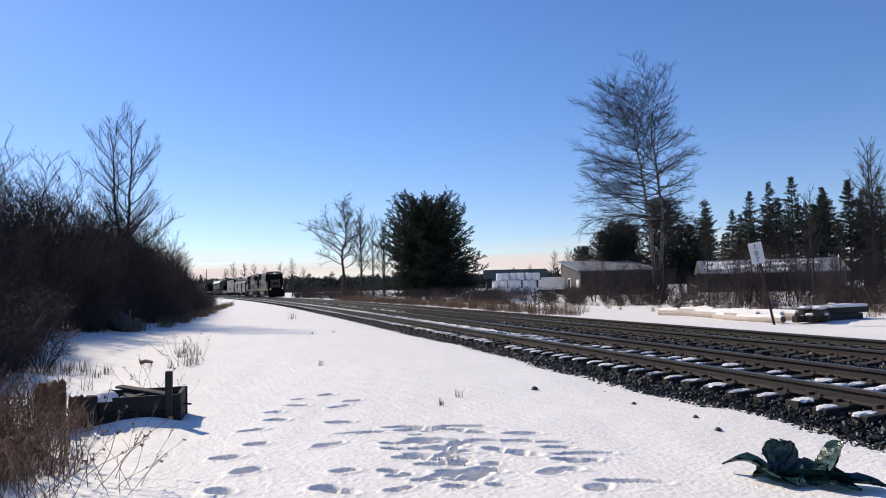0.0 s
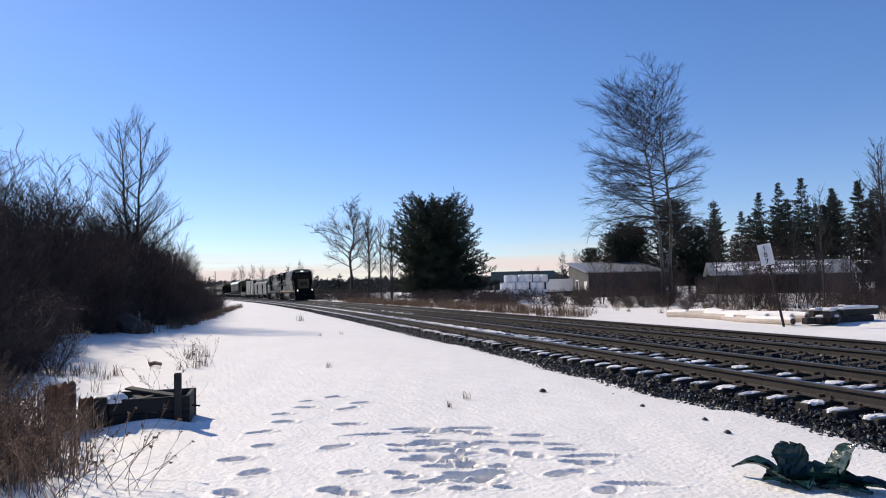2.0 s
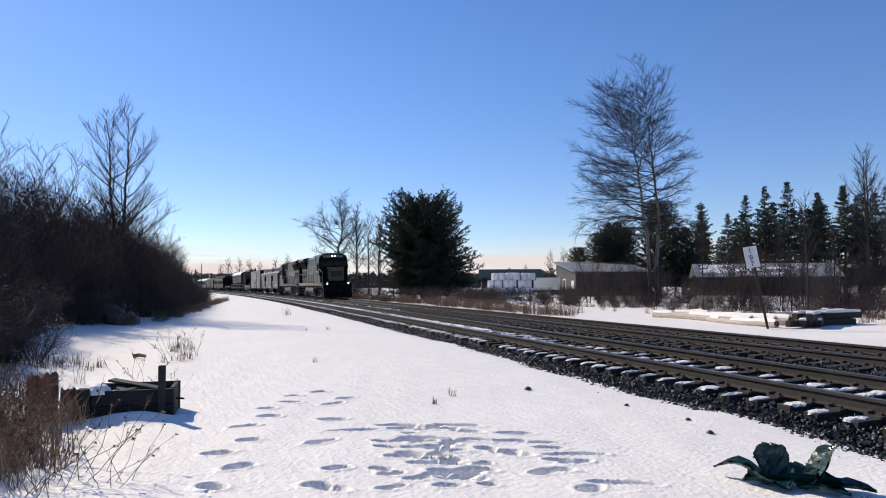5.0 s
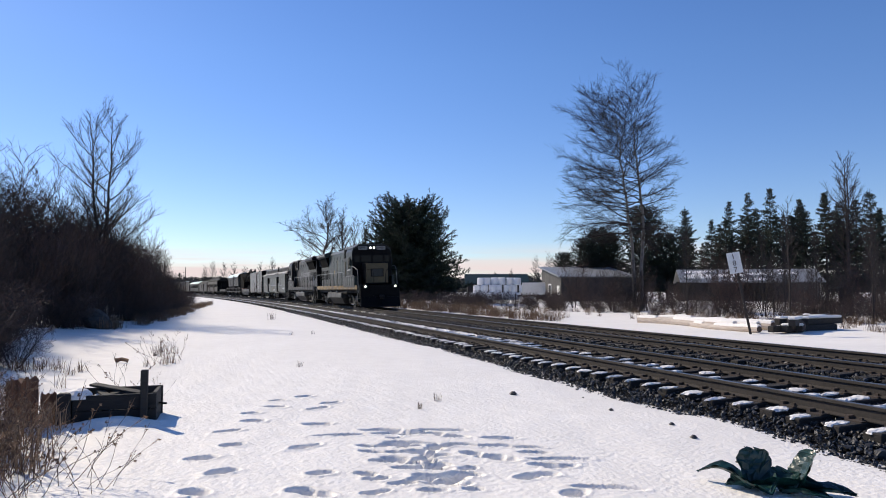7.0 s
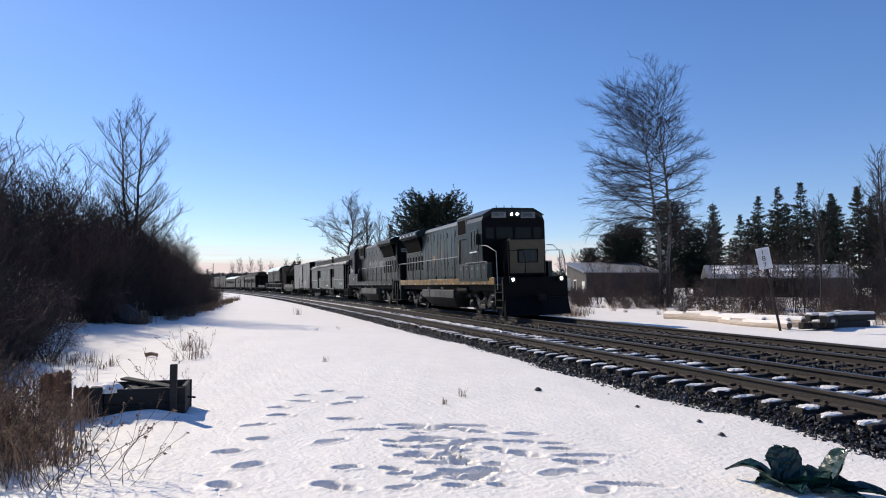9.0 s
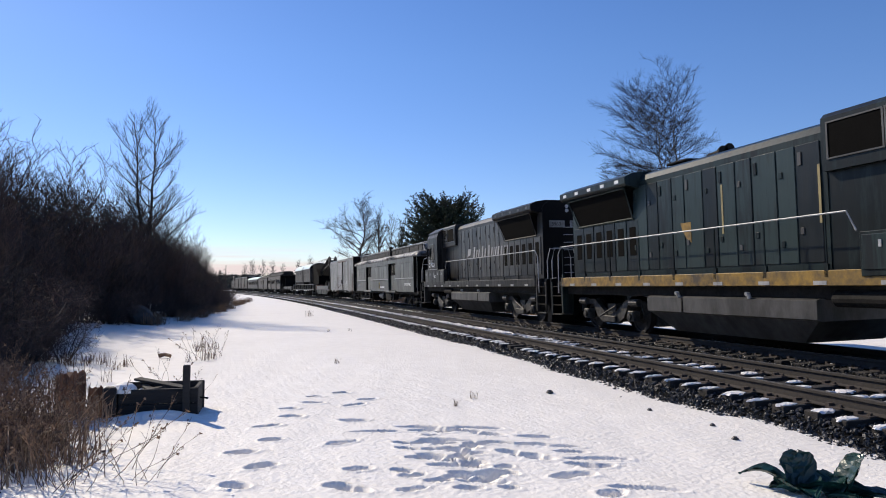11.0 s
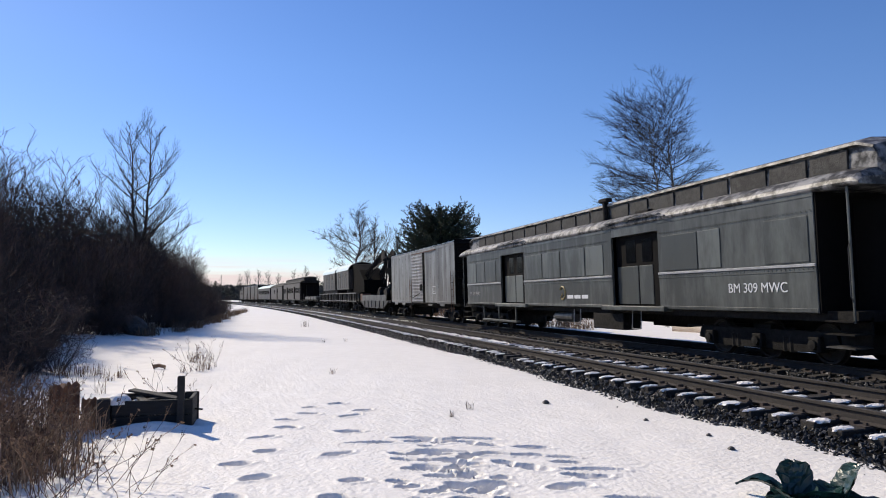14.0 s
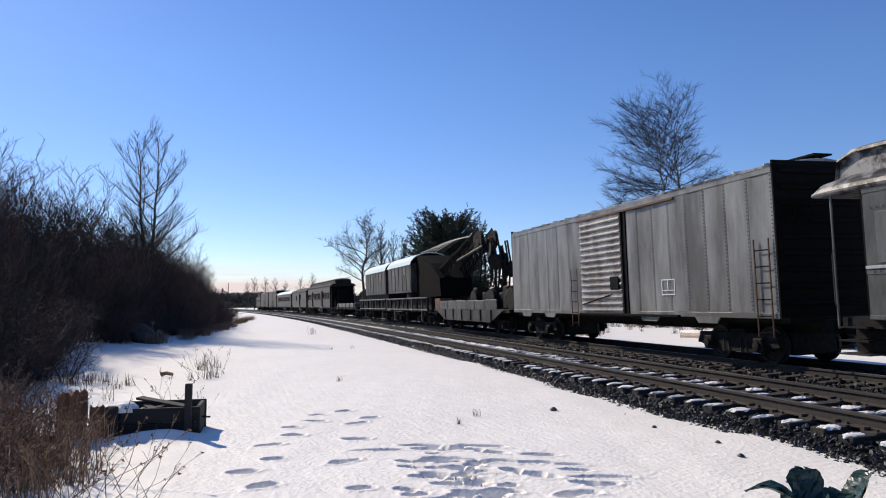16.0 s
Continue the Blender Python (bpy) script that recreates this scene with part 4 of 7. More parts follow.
def shed(name, origin, along, length, depth, z_front, z_back, label, wall, openings=()):
    """A single-pitch shed: local x runs along its front, y goes back; boarded walls, sheet roof."""
    x, y = origin
    c = empty(name, pose(x, y, level(x, y), 0, 0, along), label, "shed", "farm sheds")
    def boards(nm, place_board, n, mt):
        w = part(nm, Mesher().box(0, 0.02, 0, 0.02, 0, 0.02), mt, c)
        for k in range(n):
            part("board", place_board(k), mt, w)
        return w
    n = int(length / 0.3)
    boards("front_wall", lambda k: Mesher().box(k * length / n, (k + 0.96) * length / n, 0 + 0.008 * (k % 2), 0.06, -0.3, z_front), n, wall)
    m = int(depth / 0.3)
    for xx in (0.0, length - 0.06):
        boards("end_wall", lambda k: Mesher().prism([(0, -0.3), (0.06, -0.3), (0.06, z_front + (z_back - z_front) * (k + 0.5) / m), (0, z_front + (z_back - z_front) * (k + 0.5) / m)], k * depth / m, (k + 0.96) * depth / m, at=pose(xx + 0.006 * (k % 2), 0, 0)), m, BOARD)
    part("back_wall", Mesher().box(0, length, depth - 0.06, depth, -0.3, z_back), wall, c)
    rf = Mesher()
    o = 0.5
    sl = (z_back - z_front) / depth
    rf.add([(-o, -o, z_front - o * sl + 0.02), (length + o, -o, z_front - o * sl + 0.02), (length + o, depth + o, z_back + o * sl + 0.02), (-o, depth + o, z_back + o * sl + 0.02), (-o, -o, z_front - o * sl + 0.16), (length + o, -o, z_front - o * sl + 0.16), (length + o, depth + o, z_back + o * sl + 0.16), (-o, depth + o, z_back + o * sl + 0.16)], [(0, 1, 2, 3), (4, 7, 6, 5), (0, 4, 5, 1), (1, 5, 6, 2), (2, 6, 7, 3), (3, 7, 4, 0)])
    roof = part("roof", rf, SHEET_ROOF, c, "dull grey sheet roof")
    for k in range(int(length / 0.9) + 1):
        xx = -o + 0.05 + k * 0.9
        part("roof_rib", Mesher().add([(xx, -o, z_front - o * sl + 0.16), (xx + 0.06, -o, z_front - o * sl + 0.16), (xx + 0.06, depth + o, z_back + o * sl + 0.16), (xx, depth + o, z_back + o * sl + 0.16), (xx, -o, z_front - o * sl + 0.21), (xx + 0.06, -o, z_front - o * sl + 0.21), (xx + 0.06, depth + o, z_back + o * sl + 0.21), (xx, depth + o, z_back + o * sl + 0.21)], [(0, 1, 2, 3), (4, 7, 6, 5), (0, 4, 5, 1), (1, 5, 6, 2), (2, 6, 7, 3), (3, 7, 4, 0)]), SHEET_ROOF, roof)
    return c


sh1 = shed("wooden_shed", (47.6, 85.8), -16.0, 10.5, 13.5, 3.5, 5.2, "grey boarded shed with single-pitch sheet roof", BOARD_SHADED)
part("white_door", Mesher().box(-0.05, 0.0, 1.0, 2.6, -0.2, 2.3, 0.01), WHITE_PAINT, sh1, "white shed door")
wd = part("window", Mesher().box(-0.05, 0.0, 6.5, 8.4, -0.2, 2.6, 0.01), WHITE_PAINT, sh1, "white framed shed window")
part("pane", Mesher().box(-0.06, -0.05, 6.7, 8.2, 0.9, 2.4), GLASS, wd)
# long low barn with a snowy roof
bx, by = 61.0, 76.5
barn = empty("long_barn", pose(bx, by, level(bx, by), 0, 0, -32.0), "long low open-fronted barn with snow on its roof", "barn", "farm sheds")
part("back_wall", Mesher().box(0, 17, 7.9, 8.0, -0.3, 3.2), BOARD_SHADED, barn)
for k in range(6):
    part("post", Mesher().box(k * 3.2, k * 3.2 + 0.2, 0, 0.2, -0.3, 2.75), BOARD_SHADED, barn)
for k in range(18):
    part("board", Mesher().box(11.2 + k * 0.32, 11.5 + k * 0.32, 0.2, 0.26, -0.3, 2.72), BOARD, barn)
for k in range(26):
    part("end_board", Mesher().box(17.0, 17.06, k * 0.31, k * 0.31 + 0.3, -0.3, 2.8 + 1.6 * (1 - abs(k * 0.31 - 4) / 4)), WHITE_PAINT, barn)
brf = part("roof", Mesher().prism([(-0.5, 2.6), (-0.5, 2.72), (4, 4.5), (8.5, 2.72), (8.5, 2.6), (4, 4.36)], -0.4, 17.5, at=pose(0, 0, 0, 0, 0, -90) @ pose(0, 0, 0) @ Matrix.Scale(-1, 4, (1, 0, 0))), SHEET_ROOF, barn, "grey roof partly under snow")
r = random.Random(12)
for k in range(22):
    x0, y0 = r.uniform(0, 12.6), r.uniform(-0.3, 3.2)
    w, d = r.uniform(1.5, 4.5), r.uniform(0.3, 0.9)
    sl = 1.78 / 4.5
    zz = lambda y: 2.74 + (y + 0.5) * sl
    part("snow_patch", Mesher().add([(x0, y0, zz(y0)), (x0 + w, y0 + 0.05, zz(y0)), (x0 + w * 0.9, y0 + d, zz(y0 + d)), (x0 + w * 0.15, y0 + d, zz(y0 + d)), (x0 + 0.1, y0 + 0.05, zz(y0) + 0.09), (x0 + w - 0.1, y0 + 0.08, zz(y0) + 0.09), (x0 + w * 0.87, y0 + d - 0.05, zz(y0 + d) + 0.06), (x0 + w * 0.2, y0 + d - 0.05, zz(y0 + d) + 0.06)], [(0, 1, 2, 3), (4, 7, 6, 5), (0, 4, 5, 1), (1, 5, 6, 2), (2, 6, 7, 3), (3, 7, 4, 0)]), SNOW_PATCH, brf)
house = empty("green_roofed_building", pose(54.5, 140.0, level(54.5, 140.0), 0, 0, -20), "low building with dark green sheet roof", "building")
part("wall", Mesher().box(0, 13, 0, 8, -0.3, 3.0), BOARD_SHADED, house)
part("roof", Mesher().prism([(-0.6, 2.9), (-0.6, 3.05), (4, 5.2), (8.6, 3.05), (8.6, 2.9), (4, 5.05)], -0.6, 13.6, at=pose(0, 0, 0, 0, 0, -90) @ Matrix.Scale(-1, 4, (1, 0, 0))), GREEN_ROOF, house)
# wrapped bales, trailer, tarped heap
bale_me = Mesher().lathe([(-0.62, 0.35), (-0.6, 0.58), (-0.5, 0.64), (0.5, 0.64), (0.6, 0.58), (0.62, 0.35)], "z", 16).data("wrapped_bale", WRAP)
r = random.Random(9)
for k in range(23):
    row, col = (0, k) if k < 9 else (1, k - 9) if k < 17 else (2, k - 17)
    bx_, by_ = 42.6 + col * 1.16 + 0.6 * row + (0.2 if k % 2 else 0), 107.0 - col * 0.5 + r.uniform(-0.3, 0.3)
    b = tagged(new("wrapped_bale", bale_me), "round hay bale in white plastic wrap", "bale", "stacked white bales")
    b.matrix_basis = pose(bx_, by_, level(bx_, by_) + 0.6 + 1.24 * row, 0, 0, 40 * k)
tx, ty = 47.6, 98.5
trl = empty("box_trailer", pose(tx, ty, level(tx, ty), 0, 0, -38), "dirty white box trailer parked on the snow", "trailer")
part("box", Mesher().box(0, 4.6, 0, 2.2, 0.7, 2.7, 0.04), WHITE_PAINT, trl)
part("rear_door", Mesher().box(4.6, 4.64, 0.1, 2.1, 0.75, 2.6), BOARD, trl)
part("chassis", Mesher().box(-0.8, 4.5, 0.4, 1.8, 0.45, 0.7), UNDER, trl)
for q in (0.0, 2.0):
    part("wheel", Mesher().lathe([(-0.12, 0.2), (-0.12, 0.42), (0.12, 0.42), (0.12, 0.2)], "y", 16, at=pose(2.6, q + 0.1, 0.42)), UNDER, trl)
heap = Mesher()
r = random.Random(2)
vs, n = [], 14
for i, (z, q) in enumerate(((-0.1, 2.3), (0.9, 2.1), (1.8, 1.6), (2.4, 0.7))):
    vs += [(q * math.cos(6.283 * j / n) * r.uniform(0.9, 1.1) * 1.3, q * math.sin(6.283 * j / n) * r.uniform(0.9, 1.1), z + r.uniform(-0.1, 0.1)) for j in range(n)]
heap.add(vs, [(i * n + j, i * n + (j + 1) % n, (i + 1) * n + (j + 1) % n, (i + 1) * n + j) for i in range(3) for j in range(n)] + [tuple(range(3 * n, 4 * n))])
hp = tagged(part("tarped_heap", heap, WRAP), "heap under a white tarpaulin beside the trailer", "heap")
hp.location = (53.5, 100.0, level(53.5, 100.0))
# wire fence
r = random.Random(6)
for k in range(11):
    x, y = 22.5 + 3.1 * k, 66.0 - 2.6 * k
    p = tagged(part("fence_post", Mesher().tube([(0, 0, -0.3), (r.uniform(-0.06, 0.06), 0, 1.35)], 0.06, 7), BOARD_SHADED), "weathered round fence post in the snow", "fence post", "fence posts")
    p.location = (x, y, level(x, y))
pole = tagged(part("utility_pole", Mesher().tube([(0, 0, -0.5), (0, 0, 9.0)], 0.14, 8, r1=0.1), BARK_DARK), "distant wooden utility pole", "pole")
pole.location = (-6.0, 235.0, SNOW_Z)

# ---- logs, timbers and the milepost by the far track ----
LOG = mat("peeled_log", (0.62, 0.54, 0.47), 0.7, (0.3, 0.24, 0.19), 6, bump=0.3, stretch=(3, 0.4, 3))
LOG_END = mat("dark_log_end", (0.12, 0.085, 0.065), 0.85, (0.05, 0.036, 0.03), 14)
r = random.Random(21)
for k, (x0, y0, x1, y1, rad, up) in enumerate(((20.2, 28.6, 20.6, 22.6, 0.2, 0), (20.9, 28.0, 21.2, 22.0, 0.19, 0), (21.5, 27.6, 21.7, 21.8, 0.2, 0), (20.4, 25.0, 20.1, 20.9, 0.15, 0))):
    lg = empty("log", None, "snow-topped peeled log lying in a pile", "log", "log pile")
    z = min(level(x0, y0), level(x1, y1)) + rad * 0.9 + up
    pts = [(x0 + (x1 - x0) * t + 0.06 * math.sin(5 * t + k), y0 + (y1 - y0) * t, z + 0.03 * math.sin(4 * t + k)) for t in (0, 0.2, 0.4, 0.6, 0.8, 1.0)]
    part("stem", Mesher().tube(pts, rad, 12, r1=rad * 0.85), LOG, lg)
    for e, d in ((0, 1), (5, -1)):
        p = pts[e]
        part("cut_end", Mesher().lathe([(p[1] - 0.012 * d, rad * 0.8), (p[1] + 0.01 * d, rad * 0.8)], "y", 12, at=pose(p[0], 0, p[2])), LOG_END, lg, "dark cut end")
    for s in range(3):
        g = Mesher()
        q = [Vector(pts[s * 2 if s < 2 else 3]), Vector(pts[min(5, s * 2 + 1)])]
        g.tube([q[0] + Vector((0, 0, rad * 0.55)), q[0].lerp(q[1], 0.5) + Vector((0, 0, rad * 0.68)), q[1] + Vector((0, 0, rad * 0.55))], rad * 0.7, 9)
        part("snow_cap", g, SNOW_PATCH, lg, "snow lying along the log")
for k in range(8):
    a = (k * 0.23) % 1
    row = k // 4
    tmb = empty("timber", pose(21.75 + 0.3 * (k % 4) + 0.05 * k, 20.7 + 0.22 * (k % 4), level(22, 20) + 0.13 + 0.25 * row, 0, 0, -66 + 9 * ((k * 7) % 5 - 2)), "old dark railway timber under snow", "timber", "stacked timbers")
    part("beam", Mesher().box(-0.12, 0.12, -1.4, 2.3, -0.12, 0.12, 0.015), TIE, tmb)
    if row or k % 3:
        part("snow_cap", Mesher().box(-0.15, 0.15, -1.35, 2.25, 0.11, 0.22, 0.045), SNOW_PATCH, tmb)
stump2 = tagged(part("root_stump", Mesher().lathe([(-0.4, 0.18), (-0.35, 0.27), (0.0, 0.3), (0.3, 0.24), (0.4, 0.16)], "x", 12), LOG_END), "dark rotten stump lying by the timbers", "stump")
stump2.location = (21.6, 20.6, level(21.6, 20.6) + 0.24)
sx, sy = 19.5, 20.65
mp = empty("milepost", pose(sx, sy, level(sx, sy)) @ pose(0, 0, 0, 0, 0, -43) @ pose(0, 0, 0, 0, -9.5, 0), "leaning milepost with a white number plate", "sign")
part("post", Mesher().box(-0.045, 0.045, -0.045, 0.045, -0.4, 3.15, 0.01), BARK_DARK, mp)
plate = part("plate", Mesher().box(-0.27, 0.2, -0.075, -0.05, 2.35, 3.15, 0.008), WHITE_MARK, mp, "white plate with black numerals")
for k, ch in enumerate("187"):
    lettering(ch, 0.2, LOG_END, plate, pose(-0.115, -0.08, 2.9 - 0.25 * k, 90, 0, 0))

# ---- old timber box, stump and boulder by the thicket ----
TIMBER = mat("black_weathered_timber", (0.02, 0.019, 0.0185), 0.8, (0.009, 0.0085, 0.0085), 6, bump=0.4, stretch=(0.4, 3, 3), obj=0.3)
ROT = mat("rotten_stump_wood", (0.3, 0.14, 0.07), 0.9, (0.06, 0.034, 0.024), 9, bump=0.8, stretch=(2, 2, 0.5))
crate = empty("timber_planter", pose(-0.95, 9.38, level(-0.4, 9.6) - 0.03, 0, 0, -2.5), "black weathered timber box half full of snow", "planter box")
for z0, z1 in ((-0.03, 0.19), (0.197, 0.38)):
    part("front_board", Mesher().box(-0.55, 0.4, 0.0, 0.05, z0, z1, 0.006), TIMBER, crate)
    part("back_board", Mesher().box(-0.58, 0.42, 0.58, 0.63, z0, z1 + 0.02, 0.006), TIMBER, crate)
    part("end_board", Mesher().box(0.35, 0.4, 0.05, 0.58, z0, z1 + 0.01, 0.006), TIMBER, crate)
    part("end_board", Mesher().box(-0.58, -0.53, 0.05, 0.58, z0, z1, 0.006), TIMBER, crate)
part("corner_post", Mesher().box(0.22, 0.305, -0.085, -0.002, -0.15, 0.68, 0.008), TIMBER, crate, "upright timber stake")
part("corner_post", Mesher().box(-0.72, -0.56, -0.06, 0.12, -0.1, 0.42, 0.02), TIMBER, crate)
part("rod", Mesher().tube([(0.36, 0.3, 0.22), (0.5, 0.25, 0.21)], 0.012, 6), UNDER, crate)
part("loose_board", Mesher().box(-0.5, -0.4, 0.1, 0.5, 0.3, 0.33, 0.006, at=pose(0.15, 0.1, 0.0, 3, 0, -25)), TIMBER, crate)
part("loose_board", Mesher().box(-0.1, 0.0, 0.1, 0.55, 0.3, 0.33, 0.006, at=pose(-0.1, 0.02, 0.03, 2, 3, 22)), TIMBER, crate)
sn = Mesher()
vs = [(-0.52 + 0.86 * i / 10, 0.06 + 0.51 * j / 8, 0.24 + 0.07 * math.sin(i * 0.9 + j) + 0.05 * math.cos(j * 1.3 - i * 0.4)) for j in range(9) for i in range(11)]
sn.add(vs, [(j * 11 + i, j * 11 + i + 1, j * 11 + i + 12, j * 11 + i + 11) for j in range(8) for i in range(10)])
hp_ = Mesher().lathe([(-0.02, 0.16), (0.03, 0.15), (0.08, 0.1), (0.105, 0.03)], "z", 14, at=pose(-0.5, 0.12, 0.36))
part("snow_heap", hp_, SNOW_PATCH, crate, "rounded cap of snow on the corner")
part("loose_board", Mesher().box(-0.42, 0.35, -0.06, 0.06, 0.0, 0.03, 0.006, at=pose(-0.08, 0.35, 0.39, 4, 6, -32)), TIMBER, crate)
part("snow_fill", sn, SNOW_PATCH, crate, "drifted snow inside the box")


def rough_stump(seed, rad, h):
    r = random.Random(seed)
    g, n = Mesher(), 22
    vs = []
    prof = [r.uniform(0.82, 1.15) for _ in range(n)]
    for i in range(7):
        z = -0.15 + (h + 0.15) * i / 6
        q = rad * (1.25 - 0.3 * min(1, i / 2.5))
        vs += [(q * prof[j] * math.cos(6.283 * j / n), q * prof[j] * math.sin(6.283 * j / n), z + (r.uniform(-0.05, 0.05) if i == 6 else 0)) for j in range(n)]
    vs.append((0, 0, h - 0.07))
    g.add(vs, [(i * n + j, i * n + (j + 1) % n, (i + 1) * n + (j + 1) % n, (i + 1) * n + j) for i in range(6) for j in range(n)] + [(6 * n + j, 6 * n + (j + 1) % n, 7 * n) for j in range(n)])
    return g


for x, y, rd, h, sd in ((-2.08, 9.62, 0.165, 0.56, 1), (-1.78, 9.55, 0.09, 0.36, 2)):
    st = tagged(part("tree_stump", rough_stump(sd, rd, h), ROT), "rotten reddish brown stump beside the timber box", "stump", "stumps")
    st.location = (x, y, level(x, y))
ROCK = mat("grey_boulder", (0.06, 0.057, 0.055), 0.9, (0.02, 0.019, 0.018), 6, bump=0.5)
b = bmesh.new()
bmesh.ops.create_icosphere(b, subdivisions=3, radius=0.55)
for v in b.verts:
    v.co *= 1 + 0.45 * noise.noise(v.co * 1.9) + 0.12 * noise.noise(v.co * 5)
    v.co.z *= 0.85
me = bpy.data.meshes.new("boulder")
b.to_mesh(me)
b.free()
me.materials.append(ROCK)
bo = tagged(new("boulder", me), "grey boulder at the edge of the thicket", "rock")
bo.location = (-4.1, 30.6, level(-4.1, 30.6) + 0.3)
lb = tagged(part("short_log", Mesher().tube([(-0.12, 0.05, 0.02), (0.0, 0.02, 0.05), (0.14, -0.1, 0.03)], 0.05, 10, r1=0.035), WEED), "short pale log lying in the snow", "log")
lb.location = (-1.75, 17.0, level(-1.75, 17.0) + 0.03)
for k, (x, y, s) in enumerate(((4.65, 9.97, 0.05), (5.3, 8.2, 0.03), (5.2, 6.4, 0.035), (5.45, 7.1, 0.03), (4.9, 5.4, 0.02), (5.35, 5.7, 0.03))):
    g = Mesher().lathe([(-s * 0.6, s * 0.6), (0, s * 1.3), (s * 0.7, s * 0.5)], "z", 7)
    p = tagged(part("stone", g, BALLAST), "loose dark stone on the snow", "stone", "loose stones")
    p.location = (x, y, level(x, y) + s * 0.3)

# ---- torn green tarpaulin ----
TARP = mat("dark_green_plastic", (0.01, 0.05, 0.045), 0.32, (0.005, 0.025, 0.023), 7, bump=0.5, bump_scale=9)


def lobe(base, tip, width, lift, curl, seed):
    """A stiff fold of sheet from base to tip, arched and creased."""
    r = random.Random(seed)
    b, t = Vector(base), Vector(tip)
    ax = t - b
    side = ax.cross(Vector((0, 0, 1)))
    side = side.normalized() if side.length > 0.05 else Vector((1, 0, 0))
    g = Mesher()
    nu, nv = 10, 7
    vs = []
    for lay in (0, 1):
        for i in range(nu):
            f = i / (nu - 1)
            w = width * (math.sin(math.pi * min(1, 0.18 + 0.8 * f)) ** 0.8) * (1 if f < 0.95 else 0.3)
            for j in range(nv):
                q = j / (nv - 1) * 2 - 1
                p = b + ax * f + Vector((0, 0, lift * math.sin(math.pi * f * 0.9))) + side * q * w * 0.5
                p += (Vector((0, 0, 1)) + ax.normalized() * -0.4) * (curl * (q * q - 0.4) * w) + Vector((r.gauss(0, 0.007), r.gauss(0, 0.007), r.gauss(0, 0.007) if lay == 0 else 0)) - Vector((0, 0, 0.012)) * lay
                vs.append(p)
    fs = []
    for i in range(nu - 1):
        for j in range(nv - 1):
            a = i * nv + j
            fs += [(a, a + 1, a + nv + 1, a + nv), (nu * nv + a, nu * nv + a + nv, nu * nv + a + nv + 1, nu * nv + a + 1)]
    return g.add(vs, fs)


gx, gy = 4.42, 4.5
tarp = empty("green_tarpaulin", pose(gx, gy, level(gx, gy), 0, 0, -46), "torn dark green plastic sheet crumpled on the snow", "tarpaulin")
for k, (bs, tp, w, lf, cu) in enumerate((((-0.16, 0.05, 0.04), (-0.2, 0.1, 0.3), 0.17, 0.02, 0.5), ((-0.12, 0.02, 0.03), (-0.14, 0.08, 0.29), 0.26, 0.05, 0.45), ((0.16, 0, 0.03), (0.32, 0.06, 0.33), 0.32, 0.03, 0.35), ((0.1, -0.06, 0.02), (0.13, 0.0, 0.15), 0.24, 0.05, 0.5), ((-0.18, 0, 0.06), (-0.58, 0.05, 0.05), 0.16, 0.09, 0.2), ((-0.15, -0.05, 0.03), (-0.34, -0.1, 0.02), 0.22, 0.04, 0.3), ((-0.2, 0.02, 0.04), (0.0, -0.25, 0.02), 0.36, 0.06, 0.25), ((0.2, 0, 0.03), (0.6, -0.02, 0.03), 0.22, 0.04, 0.2), ((0.08, -0.03, 0.02), (0.42, -0.17, 0.02), 0.24, 0.04, 0.2), ((-0.15, 0.02, 0.03), (0.4, 0.02, 0.04), 0.34, 0.05, 0.3))):
    part("fold", lobe(bs, tp, w, lf, cu, k), TARP, tarp, fix=False)

